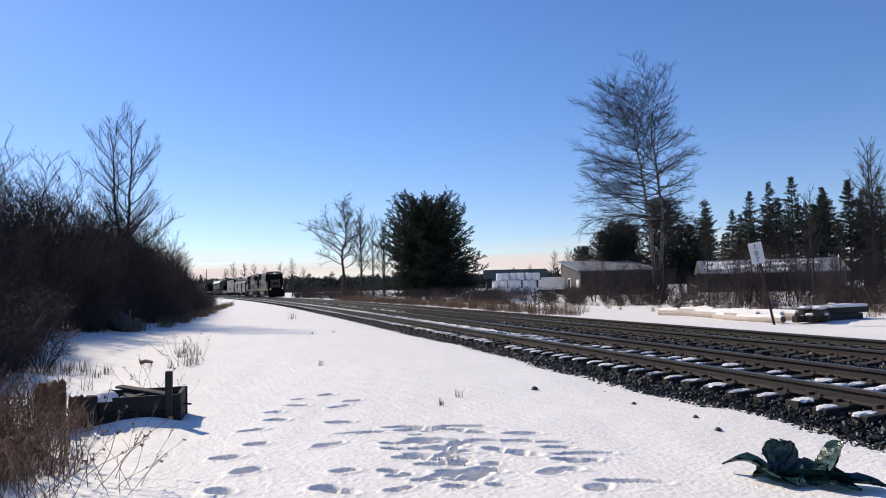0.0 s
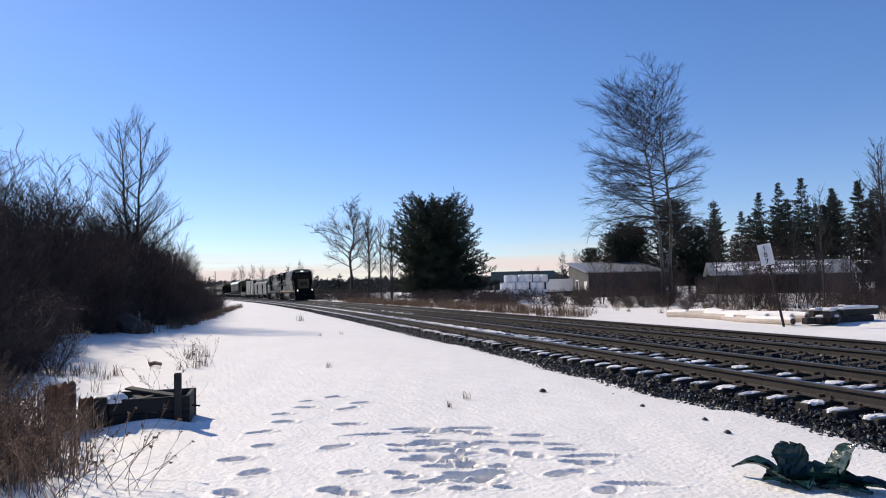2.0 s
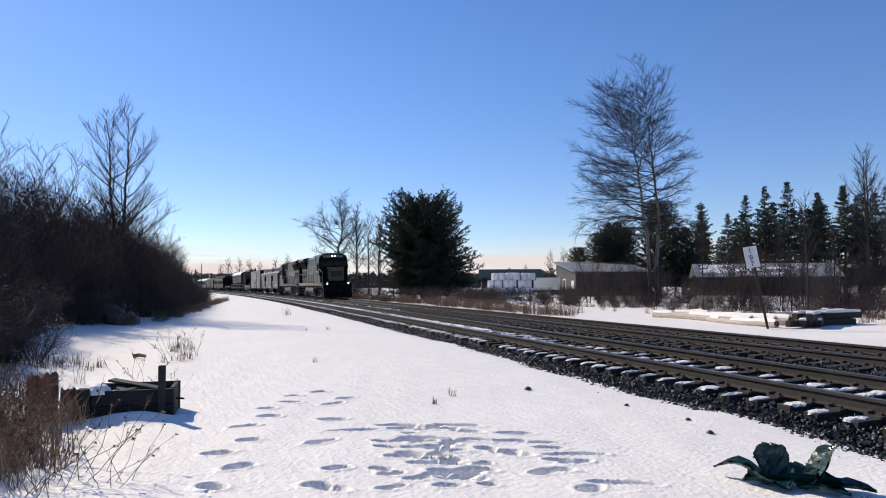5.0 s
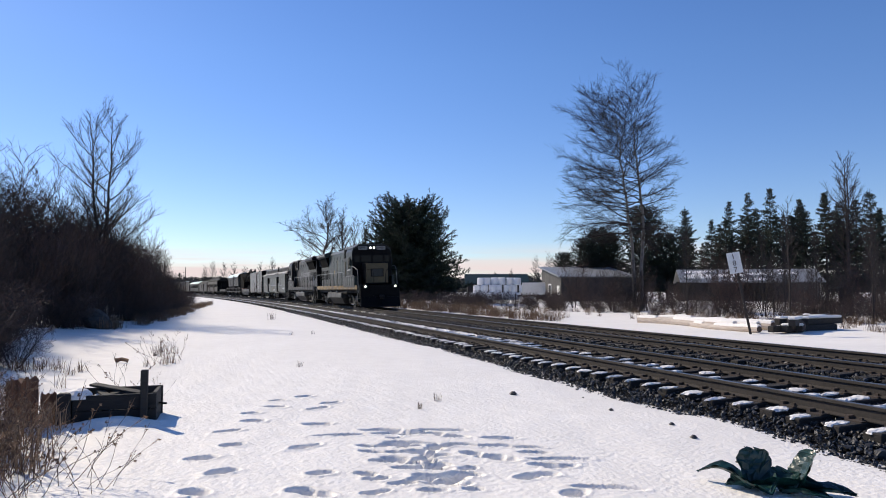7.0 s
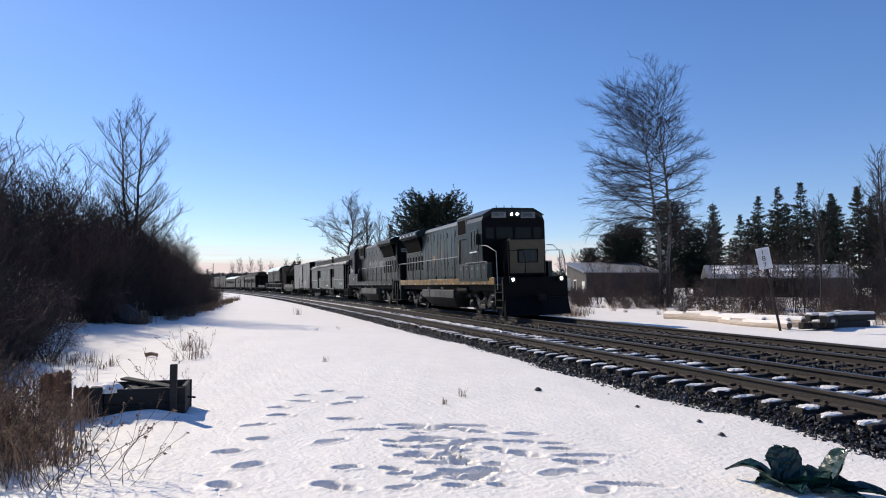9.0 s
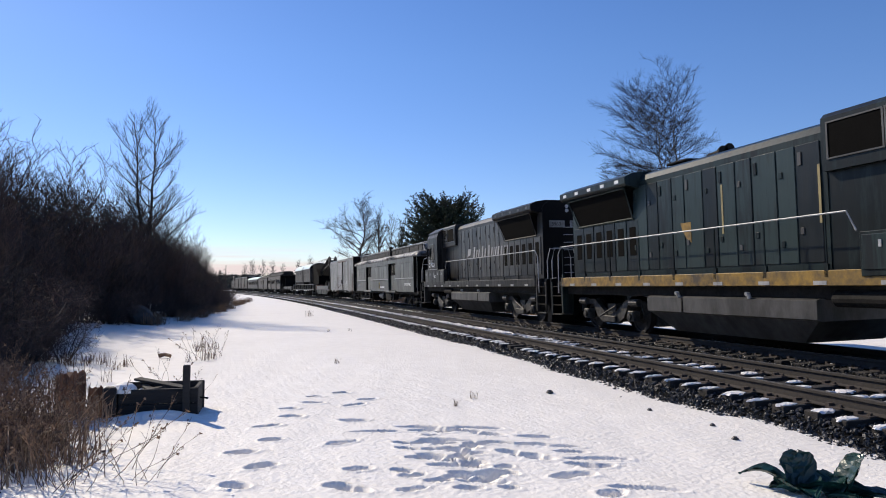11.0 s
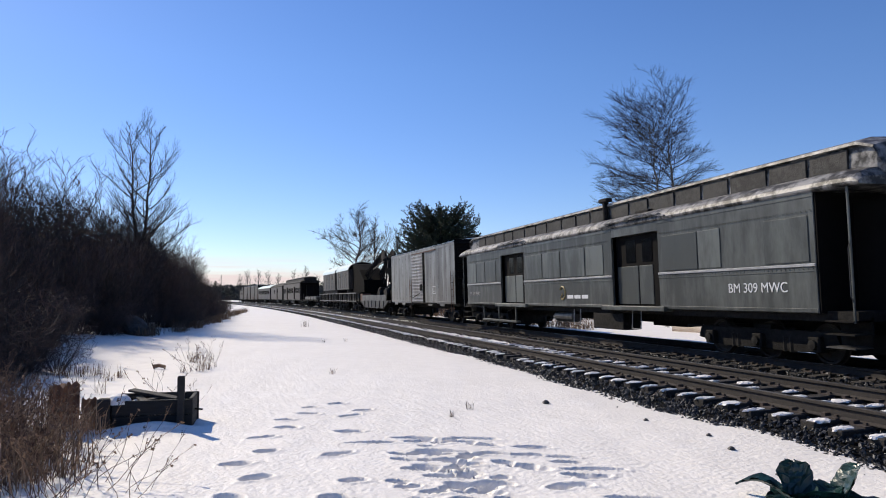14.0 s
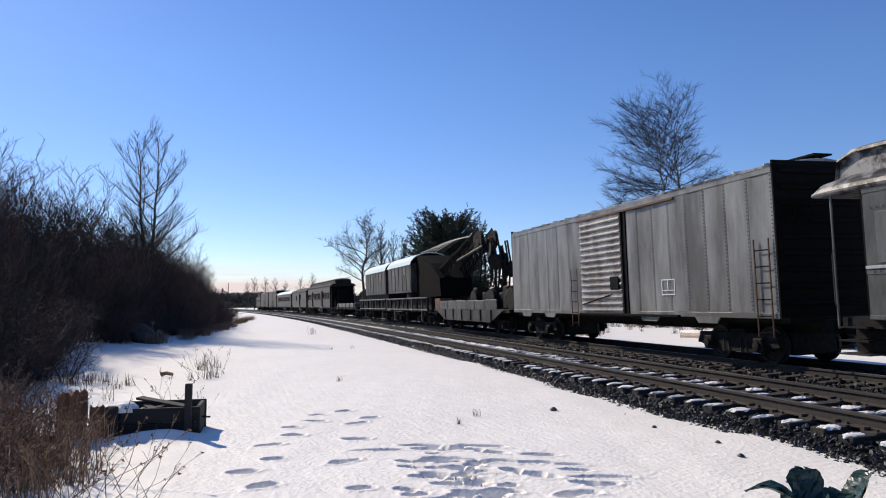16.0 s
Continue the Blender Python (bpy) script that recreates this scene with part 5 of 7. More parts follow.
# ---- ties and the snow on them ----
def ties(tr, x, y0, y1, seed, snowy):
    r = random.Random(seed)
    me = Mesher().box(-1.3, 1.3, -0.115, 0.115, -0.36, -0.185, 0.012).data("tie", TIE)
    rest, plates, caps = Mesher(), Mesher(), Mesher()
    k = 0
    y = y0
    while y < 190:
        m = line_pose(x, y) @ pose(r.gauss(0, 0.03), 0, r.gauss(0, 0.006), 0, 0, r.gauss(0, 0.7))
        if y < y1:
            t = new("tie", me)
            t.parent = tr
            t.matrix_basis = m
        else:
            rest.box(-1.3, 1.3, -0.115, 0.115, -0.3, -0.185, 0, at=m)
        if y < 45:
            for s in (-0.7545, 0.7545):
                plates.box(s - 0.18, s + 0.18, -0.09, 0.09, -0.186, -0.168, 0, at=m)
                for q in (-0.1, 0.1):
                    plates.box(s + q - 0.018, s + q + 0.018, -0.05, -0.01, -0.17, -0.135, 0, at=m)
                    plates.box(s + q - 0.05, s + q + 0.05, 0.1, 0.16, -0.2, -0.13, 0, at=m)
        spans = [(-0.5, -0.08, 0.75), (-0.15, 0.3, 0.85), (0.2, 0.6, 0.75)] if snowy else [(-0.4, 0.3, 0.25)]
        spans += [(-1.36, -0.95, 0.85)] if snowy else []
        spans += [(0.86, 1.42, 0.9)] if snowy else [(0.9, 1.35, 0.5)]
        for a, b, pr in spans:
            if r.random() > pr:
                continue
            a2, b2 = a + r.uniform(0, 0.12) * (b - a), b - r.uniform(0, 0.12) * (b - a)
            n = 18
            off, wid = r.uniform(-0.03, 0.05), r.uniform(0.06, 0.13)
            vs = []
            top = 0.0 if abs(a) > 0.7 else 0.012
            for ring, hz in ((1.0, -0.2), (0.86, -0.176 + top * 0.5), (0.45, -0.165 + top * 0.7)):
                vs += [((a2 + b2) / 2 + (b2 - a2) / 2 * ring * math.cos(6.283 * j / n) * r.uniform(0.75, 1.12), off + wid * ring * math.sin(6.283 * j / n) * r.uniform(0.75, 1.15), hz + r.uniform(-0.008, 0.008)) for j in range(n)]
            caps.add(vs, [(i * n + j, i * n + (j + 1) % n, (i + 1) * n + (j + 1) % n, (i + 1) * n + j) for i in range(2) for j in range(n)] + [tuple(range(2 * n, 3 * n))], 0, m)
        y += 0.51
        k += 1
    tagged(part("far_ties", rest, TIE, tr, fix=False), kind="stuff")
    tagged(part("tie_plates", plates, IRON, tr, fix=False), kind="stuff")
    tagged(part("snow_patches", caps, SNOW_PATCH, tr, "old snow lying on the ties"), kind="stuff")


ties(near_track, NEAR_X, 2.0, 66.0, 3, True)
ties(far_track, FAR_X, 2.0, 50.0, 4, False)
def streaks(tr, x, rows, y0, seed):
    """Old snow lying in ragged streaks along the track, lower than the rail heads."""
    g, r = Mesher(), random.Random(seed)
    for a, z, cover, wide in rows:
        y = y0
        while y < 230:
            ln = r.uniform(0.5, 1.8) * (1 + y / 45)
            if r.random() < cover:
                n, w = 14, wide * r.uniform(0.6, 1.25)
                m = line_pose(x, y + ln / 2)
                vs = []
                for ring, hz in ((1.0, -0.05), (0.8, 0.0), (0.4, 0.012)):
                    vs += [(a + w * ring * math.cos(6.283 * j / n) * r.uniform(0.6, 1.25), ln / 2 * ring * math.sin(6.283 * j / n) * r.uniform(0.85, 1.1), z + hz) for j in range(n)]
                g.add(vs, [(i * n + j, i * n + (j + 1) % n, (i + 1) * n + (j + 1) % n, (i + 1) * n + j) for i in range(2) for j in range(n)] + [tuple(range(2 * n, 3 * n))], 0, m)
            y += ln * 0.85
    tagged(part("snow_streaks", g, SNOW_PATCH, tr, "streaks of old snow between the rails"), kind="stuff")


streaks(near_track, NEAR_X, ((-0.42, -0.172, 0.6, 0.13), (-0.05, -0.172, 0.8, 0.2), (0.4, -0.172, 0.75, 0.16), (1.12, -0.19, 0.75, 0.16), (1.5, -0.24, 0.7, 0.16), (-1.05, -0.19, 0.5, 0.1)), 21.0, 61)
streaks(near_track, NEAR_X, ((1.14, -0.185, 0.85, 0.1), (1.3, -0.2, 0.6, 0.12)), 3.0, 63)
streaks(far_track, FAR_X, ((-0.2, -0.172, 0.55, 0.2), (0.35, -0.172, 0.6, 0.16), (-1.2, -0.2, 0.6, 0.14), (1.2, -0.2, 0.5, 0.14)), 40.0, 62)
# drift lines of snow along the foot of the ballast
drift = Mesher()
r = random.Random(44)
for x0, base in ((9.72, -0.25), (10.15, -0.3), (14.9, -0.42)):
    y = 3.0
    while y < 150:
        ln = r.uniform(0.8, 2.6) * (1 + y / 40)
        if r.random() < 0.8:
            xx = x0 + line_shift(y) + r.uniform(-0.1, 0.1)
            n, w = 12, r.uniform(0.08, 0.22)
            vs = []
            for ring, hz in ((1.0, -0.08), (0.75, 0.04), (0.35, 0.075)):
                vs += [(xx + w * ring * math.cos(6.283 * j / n) * r.uniform(0.8, 1.2), y + ln / 2 + ln / 2 * ring * math.sin(6.283 * j / n), base + hz) for j in range(n)]
            drift.add(vs, [(i * n + j, i * n + (j + 1) % n, (i + 1) * n + (j + 1) % n, (i + 1) * n + j) for i in range(2) for j in range(n)] + [tuple(range(2 * n, 3 * n))])
        y += ln * 0.9
tagged(part("snow_drifts", drift, SNOW_PATCH), "thin lines of snow between the tracks", "snow", kind="stuff")

# ---- the train ----
SPEED = 11.146


def train_y(u, t):
    d = t - 12.0
    return u - (SPEED * d - 0.00578 * d * d + 0.00204 * d ** 3)


CARS, WHEELS = [], []


def car(name, u, label, category, group="", flip=False):
    ob = empty(name, None, label, category, group)
    CARS.append((ob, u, pose(0, 0, 0, 0, 0, 180 if flip else 0)))
    return ob


def side_face(x, y, z, flip=False):
    """Pose for flat writing on the side that looks to -x (flip: to +x), read from outside."""
    return pose(x, y, z) @ (pose(0, 0, 0, 90, 0, 90) if flip else pose(0, 0, 0, 90, 0, -90))


def wheel_mesh(r):
    g = Mesher()
    for s in (-1, 1):
        g.lathe([(s * 0.66, 0.09), (s * 0.672, r * 0.45), (s * 0.66, r * 0.84), (s * 0.67, r + 0.028), (s * 0.70, r + 0.026), (s * 0.712, r + 0.002), (s * 0.80, r - 0.004), (s * 0.80, r * 0.86), (s * 0.765, r * 0.82), (s * 0.755, r * 0.42), (s * 0.80, 0.14), (s * 0.80, 0.1), (s * 0.93, 0.1)], "x", 24)
        for k in range(4):
            a = k * math.pi / 2
            g.box(s * 0.757 - 0.012, s * 0.757 + 0.012, r * 0.6 * math.cos(a) - 0.05, r * 0.6 * math.cos(a) + 0.05, r * 0.6 * math.sin(a) - 0.05, r * 0.6 * math.sin(a) + 0.05)
    g.tube([(-0.66, 0, 0), (0.66, 0, 0)], 0.085, 10)
    return g.data("wheelset", WHEEL)


WHEEL_LARGE, WHEEL_SMALL = wheel_mesh(0.51), wheel_mesh(0.42)


def truck(parent, y, axles, base, kind="car"):
    """A truck: cast side frames, springs and boxes, and its wheelsets."""
    loco = kind == "loco"
    r = 0.51 if loco else 0.42
    g = Mesher()
    half = base / 2 * (axles - 1)
    ax = [-half + base * i for i in range(axles)]
    x = 0.98
    L = half + 0.55
    for s in (-1, 1):
        a, b = (s * (x - 0.07), s * (x + 0.09))
        x0, x1 = min(a, b), max(a, b)
        if loco:
            out = [(-L, r + 0.05), (-L + 0.1, r + 0.3), (-half + 0.3, r + 0.34), (-half + 0.55, r - 0.06), (-0.4, r - 0.26), (0.4, r - 0.26), (half - 0.55, r - 0.06), (half - 0.3, r + 0.34), (L - 0.1, r + 0.3), (L, r + 0.05), (L - 0.1, r + 0.46), (half - 0.4, r + 0.5), (0.55, r + 0.22), (0.35, r + 0.1), (-0.35, r + 0.1), (-0.55, r + 0.22), (-half + 0.4, r + 0.5), (-L + 0.1, r + 0.46)]
        else:
            out = [(-L, r - 0.02), (-L + 0.12, r + 0.26), (L - 0.12, r + 0.26), (L, r - 0.02), (L - 0.28, r - 0.06), (half - 0.35, r - 0.18), (-half + 0.35, r - 0.18), (-L + 0.28, r - 0.06)]
        n = len(out)
        vs = [(x0, p, q) for p, q in out] + [(x1, p, q) for p, q in out]
        fs = [(i, (i + 1) % n, n + (i + 1) % n, n + i) for i in range(n)] + [tuple(range(n)), tuple(range(n, 2 * n))]
        g.add(vs, fs)
        for p in ax:
            g.box(min(s * 0.93, s * 1.2), max(s * 0.93, s * 1.2), p - 0.15, p + 0.15, r - 0.16, r + 0.17, 0.03)
            g.lathe([(0, 0.11), (0.05, 0.1), (0.06, 0.03)], "x", 10, at=pose(s * 1.2, p, r) @ pose(0, 0, 0, 0, 0, 0 if s > 0 else 180))
        for p in ([-0.3, 0.3] if axles == 2 else [-base / 2, base / 2]):
            for q in (-0.09, 0.09):
                g.tube([(s * 1.02, p + q, r - 0.2), (s * 1.02, p + q, r + 0.12)], 0.075, 8)
        if loco:
            for p in (-half - 0.2, half + 0.2):
                g.tube([(s * 1.12, p - 0.22, r + 0.42), (s * 1.12, p + 0.22, r + 0.42)], 0.12, 10)
            g.tube([(s * 1.15, -0.5, r + 0.3), (s * 1.15, 0.5, r - 0.05)], 0.03, 6)
            g.box(min(s * 1.05, s * 1.16), max(s * 1.05, s * 1.16), -0.42, 0.42, r - 0.22, r - 0.02, 0.02)
    g.box(-1.0, 1.0, -0.25, 0.25, r - 0.12, r + 0.35)
    for p in ax:
        g.box(-0.6, 0.6, p - 0.5, p + 0.5, 0.2, r + 0.3, 0.04)
    t = part("truck", g, STEEL_GREY if loco else UNDER, parent, "cast steel truck frame with springs")
    t.location = (0, y, 0)
    for p in ax:
        w = part("wheelset", WHEEL_LARGE if loco else WHEEL_SMALL, None, t)
        w.location = (0, p, r)
        WHEELS.append((w, parent, p, r))
    return t


def coupler(parent, y, d):
    g = Mesher().box(-0.09, 0.09, min(y, y + d * 0.45), max(y, y + d * 0.45), 0.72, 0.95, 0.02)
    g.box(-0.17, 0.15, min(y + d * 0.4, y + d * 0.68), max(y + d * 0.4, y + d * 0.68), 0.7, 1.0, 0.05)
    return part("coupler", g, UNDER, parent, "rusty knuckle coupler")


def handrail(parent, pts, posts, r=0.019, foot=1.74):
    g = Mesher().tube(pts, r, 6)
    ob = part("handrail", g, RAIL_WHITE, parent, "worn pale handrail")
    for p in posts:
        part("stanchion", Mesher().tube([(p[0], p[1], foot), (p[0], p[1], p[2])], 0.02, 5).box(p[0] - 0.03, p[0] + 0.03, p[1] - 0.05, p[1] + 0.05, foot - 0.14, foot + 0.12), BLACK, ob)
    return ob


CAB_PARTS = ("cab", "cab_roof", "number_board", "headlight_housing", "headlight", "antenna")


def locomotive(u, flip, number, sill_paint, label):
    """A four-axle hood diesel, cab end at y 0 of a deck 18.9 m long."""
    c = car("diesel_locomotive", u, label, "locomotive", "locomotives of the train", flip)
    o = -9.45
    # deck and side sills
    part("frame", Mesher().box(-1.3, 1.3, o + 0.1, o + 18.8, 1.15, 1.6, 0.03).box(-1.48, 1.48, o + 1.0, o + 17.9, 1.66, 1.74, 0.01), UNDER, c)
    for s in (-1, 1):
        sill = part("side_sill", Mesher().box(min(s * 1.44, s * 1.53), max(s * 1.44, s * 1.53), o + 1.0, o + 17.9, 1.43, 1.735, 0.012), sill_paint, c, "streaked side sill")
        for k in range(11):
            yy = o + 1.9 + k * 1.5
            part("reflector", Mesher().box(min(s * 1.53, s * 1.536), max(s * 1.53, s * 1.536), yy, yy + 0.32, 1.45, 1.53), FADED_MARK, sill)
    # fuel tank
    g = Mesher()
    tank = [(-1.42, 0.72), (-1.5, 0.76), (-1.5, 1.13), (-1.42, 1.17), (1.42, 1.17), (1.5, 1.13), (1.5, 0.76), (1.42, 0.72)]
    g.prism(tank, o + 6.7, o + 12.6)
    low = [(-1.42, 0.72), (1.42, 0.72), (1.05, 0.22), (-1.05, 0.22)]
    n = 4
    vs = [(x, o + 6.75 if z > 0.5 else o + 7.5, z) for x, z in low] + [(x, o + 12.55 if z > 0.5 else o + 11.9, z) for x, z in low]
    g.add(vs, [(0, 1, 5, 4), (1, 2, 6, 5), (2, 3, 7, 6), (3, 0, 4, 7), (0, 3, 2, 1), (4, 5, 6, 7)])
    tk = part("fuel_tank", g, TANK_PAINT, c, "dusty grey fuel tank")
    for s in (-1, 1):
        for yy in (8.6, 11.2):
            part("filler_pipe", Mesher().tube([(s * 1.46, o + yy, 1.16), (s * 1.5, o + yy, 1.26), (s * 1.56, o + yy, 1.25)], 0.05, 8), RAIL_WHITE, tk)
        part("tank_strap", Mesher().box(min(s * 1.5, s * 1.515), max(s * 1.5, s * 1.515), o + 11.0, o + 11.05, 0.76, 1.13), UNDER, tk)
        part("air_reservoir", Mesher().lathe([(o + 4.9, 0.12), (o + 4.97, 0.17), (o + 6.4, 0.17), (o + 6.47, 0.12)], "y", 14, at=pose(s * 1.25, 0, 1.18)), UNDER, c)
    truck(c, o + 3.5, 2, 2.74, "loco")
    truck(c, o + 15.4, 2, 2.74, "loco")
    # cab
    cab = Mesher()
    cw = [(-1.56, 1.74), (-1.56, 4.08), (-1.45, 4.32), (-0.95, 4.6), (0.95, 4.6), (1.45, 4.32), (1.56, 4.08), (1.56, 1.74)]
    cab.prism(cw, o + 2.2, o + 4.3)
    cb = part("cab", cab, BLACK, c, "black operator cab with chamfered roof")
    part("cab_roof", Mesher().prism([(-1.5, 4.325), (-0.97, 4.62), (0.97, 4.62), (1.5, 4.325), (1.5, 4.36), (0.98, 4.66), (-0.98, 4.66), (-1.5, 4.36)], o + 2.12, o + 4.36), BLACK, cb)
    for s in (-1, 1):
        f = s * 1.56
        wf = part("side_window", Mesher().box(min(f, f + s * 0.03), max(f, f + s * 0.03), o + 2.72, o + 3.62, 2.98, 3.03).box(min(f, f + s * 0.03), max(f, f + s * 0.03), o + 2.72, o + 3.62, 3.92, 3.97).box(min(f, f + s * 0.03), max(f, f + s * 0.03), o + 2.72, o + 2.77, 3.03, 3.92).box(min(f, f + s * 0.03), max(f, f + s * 0.03), o + 3.57, o + 3.62, 3.03, 3.92).box(min(f, f + s * 0.025), max(f, f + s * 0.025), o + 3.14, o + 3.19, 3.03, 3.92), BLACK_DOOR, cb, "aluminium framed cab side window")
        part("pane", Mesher().box(min(f, f + s * 0.006), max(f, f + s * 0.006), o + 2.77, o + 3.57, 3.03, 3.92), GLASS, wf)
        part("arm_rest", Mesher().box(min(f, f + s * 0.1), max(f, f + s * 0.1), o + 2.7, o + 3.65, 2.9, 2.96, 0.015), WHITE_MARK if s < 0 else BLACK, cb)
        part("mirror", Mesher().box(min(f, f + s * 0.16), max(f, f + s * 0.16), o + 2.55, o + 2.59, 3.25, 3.75, 0.01), BLACK, cb)
        # battery boxes under the cab
        bx = part("battery_box", Mesher().box(min(s * 1.35, s * 1.56), max(s * 1.35, s * 1.56), o + 1.55, o + 5.6, 1.6, 2.42, 0.015), BLACK, c)
        for k in range(5):
            yy = o + 1.62 + k * 0.8
            lid = part("lid", Mesher().box(min(s * 1.56, s * 1.585), max(s * 1.56, s * 1.585), yy, yy + 0.72, 1.72, 2.36, 0.01), BLACK_DOOR, bx)
            part("latch", Mesher().box(min(s * 1.585, s * 1.6), max(s * 1.585, s * 1.6), yy + 0.3, yy + 0.36, 2.12, 2.25), RAIL_WHITE, lid)
        part("grab_iron", Mesher().tube([(s * 1.6, o + 1.6, 2.46), (s * 1.6, o + 4.4, 2.46)], 0.014, 5), RAIL_WHITE, bx)
    # thin plate in the darker black puts the front's shade into the paint
    part("cab_front", Mesher().prism([(-1.54, 1.76), (-1.54, 4.07), (-1.43, 4.3), (-0.95, 4.57), (0.95, 4.57), (1.43, 4.3), (1.54, 4.07), (1.54, 1.76)], o + 2.19, o + 2.203), SHADED_BLACK, cb, "black cab front, shade painted in")
    for x0, x1 in ((-1.38, -0.98), (-0.86, -0.06), (0.06, 0.86), (0.98, 1.38)):
        part("windshield", Mesher().box(x0, x1, o + 2.178, o + 2.192, 3.5, 4.02, 0.004), GLASS, cb)
    part("headlight_housing", Mesher().box(-0.32, 0.32, o + 2.06, o + 2.2, 4.22, 4.5, 0.04), BLACK, cb)
    for x in (-0.14, 0.14):
        part("headlight", Mesher().lathe([(o + 2.05, 0.07), (o + 2.035, 0.06), (o + 2.03, 0.03)], "y", 14, at=pose(x, 0, 4.36)), LAMP if not flip else GLASS, cb, "lit twin headlight" if not flip else "unlit headlight")
    for x in (-0.72, 0.72):
        nb = part("number_board", Mesher().box(x - 0.36, x + 0.36, o + 2.14, o + 2.2, 4.2, 4.48, 0.015), NUMBER, cb)
        lettering(number, 0.17, BLACK, nb, pose(x - 0.27, o + 2.136, 4.26, 90, 0, 0))
    for x in (-0.5, -0.1, 0.3):
        part("antenna", Mesher().tube([(x, o + 3.0, 4.66), (x, o + 3.0, 4.86)], 0.02, 5).box(x - 0.2, x + 0.2, o + 2.4, o + 3.4, 4.665, 4.7, 0.01), UNDER, cb)
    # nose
    no = part("short_hood", Mesher().box(-0.87, 0.87, o + 0.75, o + 2.25, 1.74, 3.42, 0.09), SHADED_BLACK, c, "black nose, shade painted in")
    if not flip:
        part("nose_panel", Mesher().box(-0.84, 0.84, o + 0.742, o + 0.752, 2.95, 3.36).box(-0.84, 0.84, o + 0.742, o + 0.752, 1.9, 2.35).box(0.5, 0.84, o + 0.742, o + 0.752, 2.35, 2.95).box(-0.84, -0.5, o + 0.742, o + 0.752, 2.35, 2.95), GOLD, no, "gold nose band, shade in its paint")
    part("nose_door", Mesher().box(-0.42, 0.42, o + 0.735, o + 0.753, 2.38, 2.92, 0.01), BLACK_DOOR, no)
    # hood
    hw = 1.07
    hood = [(-hw, 1.74), (-hw, 4.33), (-hw + 0.12, 4.5), (-hw + 0.35, 4.6), (hw - 0.35, 4.6), (hw - 0.12, 4.5), (hw, 4.33), (hw, 1.74)]
    hd = part("long_hood", Mesher().prism(hood, o + 6.7, o + 17.75), BLACK, c, "black long hood with rounded shoulders")
    part("brake_grid_hood", Mesher().prism([(-1.2, 3.7), (-1.2, 4.56), (-1.1, 4.66), (1.1, 4.66), (1.2, 4.56), (1.2, 3.7)], o + 4.35, o + 6.68).box(-1.05, 1.05, o + 4.3, o + 6.7, 1.74, 3.75), BLACK, c)
    for s in (-1, 1):
        f = s * 1.2
        for k, (y0, y1) in enumerate(((4.55, 5.2), (5.3, 6.5))):
            v = part("intake_grille", Mesher().box(min(f, f + s * 0.012), max(f, f + s * 0.012), o + y0, o + y1, 3.95, 4.5), GRILLE, c, "louvred air intake")
            for j in range(8 if k == 0 else 0):
                part("louvre", Mesher().box(min(f, f + s * 0.03), max(f, f + s * 0.03), o + y0, o + y1, 3.97 + j * 0.065, 3.99 + j * 0.065), BLACK, v)
            part("grille_frame", Mesher().box(min(f, f + s * 0.03), max(f, f + s * 0.03), o + y0 - 0.04, o + y0, 3.92, 4.53).box(min(f, f + s * 0.03), max(f, f + s * 0.03), o + y1, o + y1 + 0.04, 3.92, 4.53).box(min(f, f + s * 0.03), max(f, f + s * 0.03), o + y0, o + y1, 4.5, 4.53).box(min(f, f + s * 0.03), max(f, f + s * 0.03), o + y0, o + y1, 3.92, 3.95), TANK_PAINT, v)
        f = s * hw
        y = o + 6.85
        k = 0
        while y < o + 13.3:
            w = (0.62, 0.5, 0.72, 0.5)[k % 4]
            d = part("hood_door", Mesher().box(min(f, f + s * 0.022), max(f, f + s * 0.022), y, y + w, 1.9, 4.18, 0.008), BLACK_DOOR, hd)
            for z in ((2.25, 3.75) if k % 2 else (2.5, 3.95)):
                part("latch", Mesher().box(min(f + s * 0.02, f + s * 0.045), max(f + s * 0.02, f + s * 0.045), y + w - 0.16, y + w - 0.06, z, z + 0.14, 0.006), TANK_PAINT if k % 3 == 0 else BLACK, d)
            y += w + 0.045
            k += 1
        for k in range(6):
            y = o + 13.55 + k * 0.68
            d = part("hood_door", Mesher().box(min(f, f + s * 0.03), max(f, f + s * 0.03), y, y + 0.62, 1.9, 3.42, 0.008), BLACK_DOOR, hd)
            part("vent", Mesher().box(min(f + s * 0.03, f + s * 0.036), max(f + s * 0.03, f + s * 0.036), y + 0.14, y + 0.48, 2.35, 3.2), GRILLE, d)
        # slanted radiator intake under the overhang
        sc = Mesher()
        y0, y1 = o + 13.75, o + 17.3
        vs = [(s * 1.1, y0 + 0.1, 3.5), (s * 1.1, y1 - 0.1, 3.5), (s * 1.42, y1, 4.2), (s * 1.42, y0, 4.2), (s * 1.0, y0 + 0.1, 3.5), (s * 1.0, y1 - 0.1, 3.5), (s * 1.0, y1, 4.2), (s * 1.0, y0, 4.2)]
        sc.add(vs, [(0, 1, 2, 3), (4, 7, 6, 5), (0, 3, 7, 4), (1, 5, 6, 2), (0, 4, 5, 1), (3, 2, 6, 7)])
        scr = part("radiator_screen", sc, GRILLE, hd, "black slanted radiator screen")
        part("screen_frame", Mesher().tube([(s * 1.115, y0 + 0.05, 3.46), (s * 1.115, y1 - 0.05, 3.46), (s * 1.44, y1 + 0.05, 4.22), (s * 1.44, y0 - 0.05, 4.22), (s * 1.115, y0 + 0.05, 3.46)], 0.03, 4), BLACK_DOOR, scr)
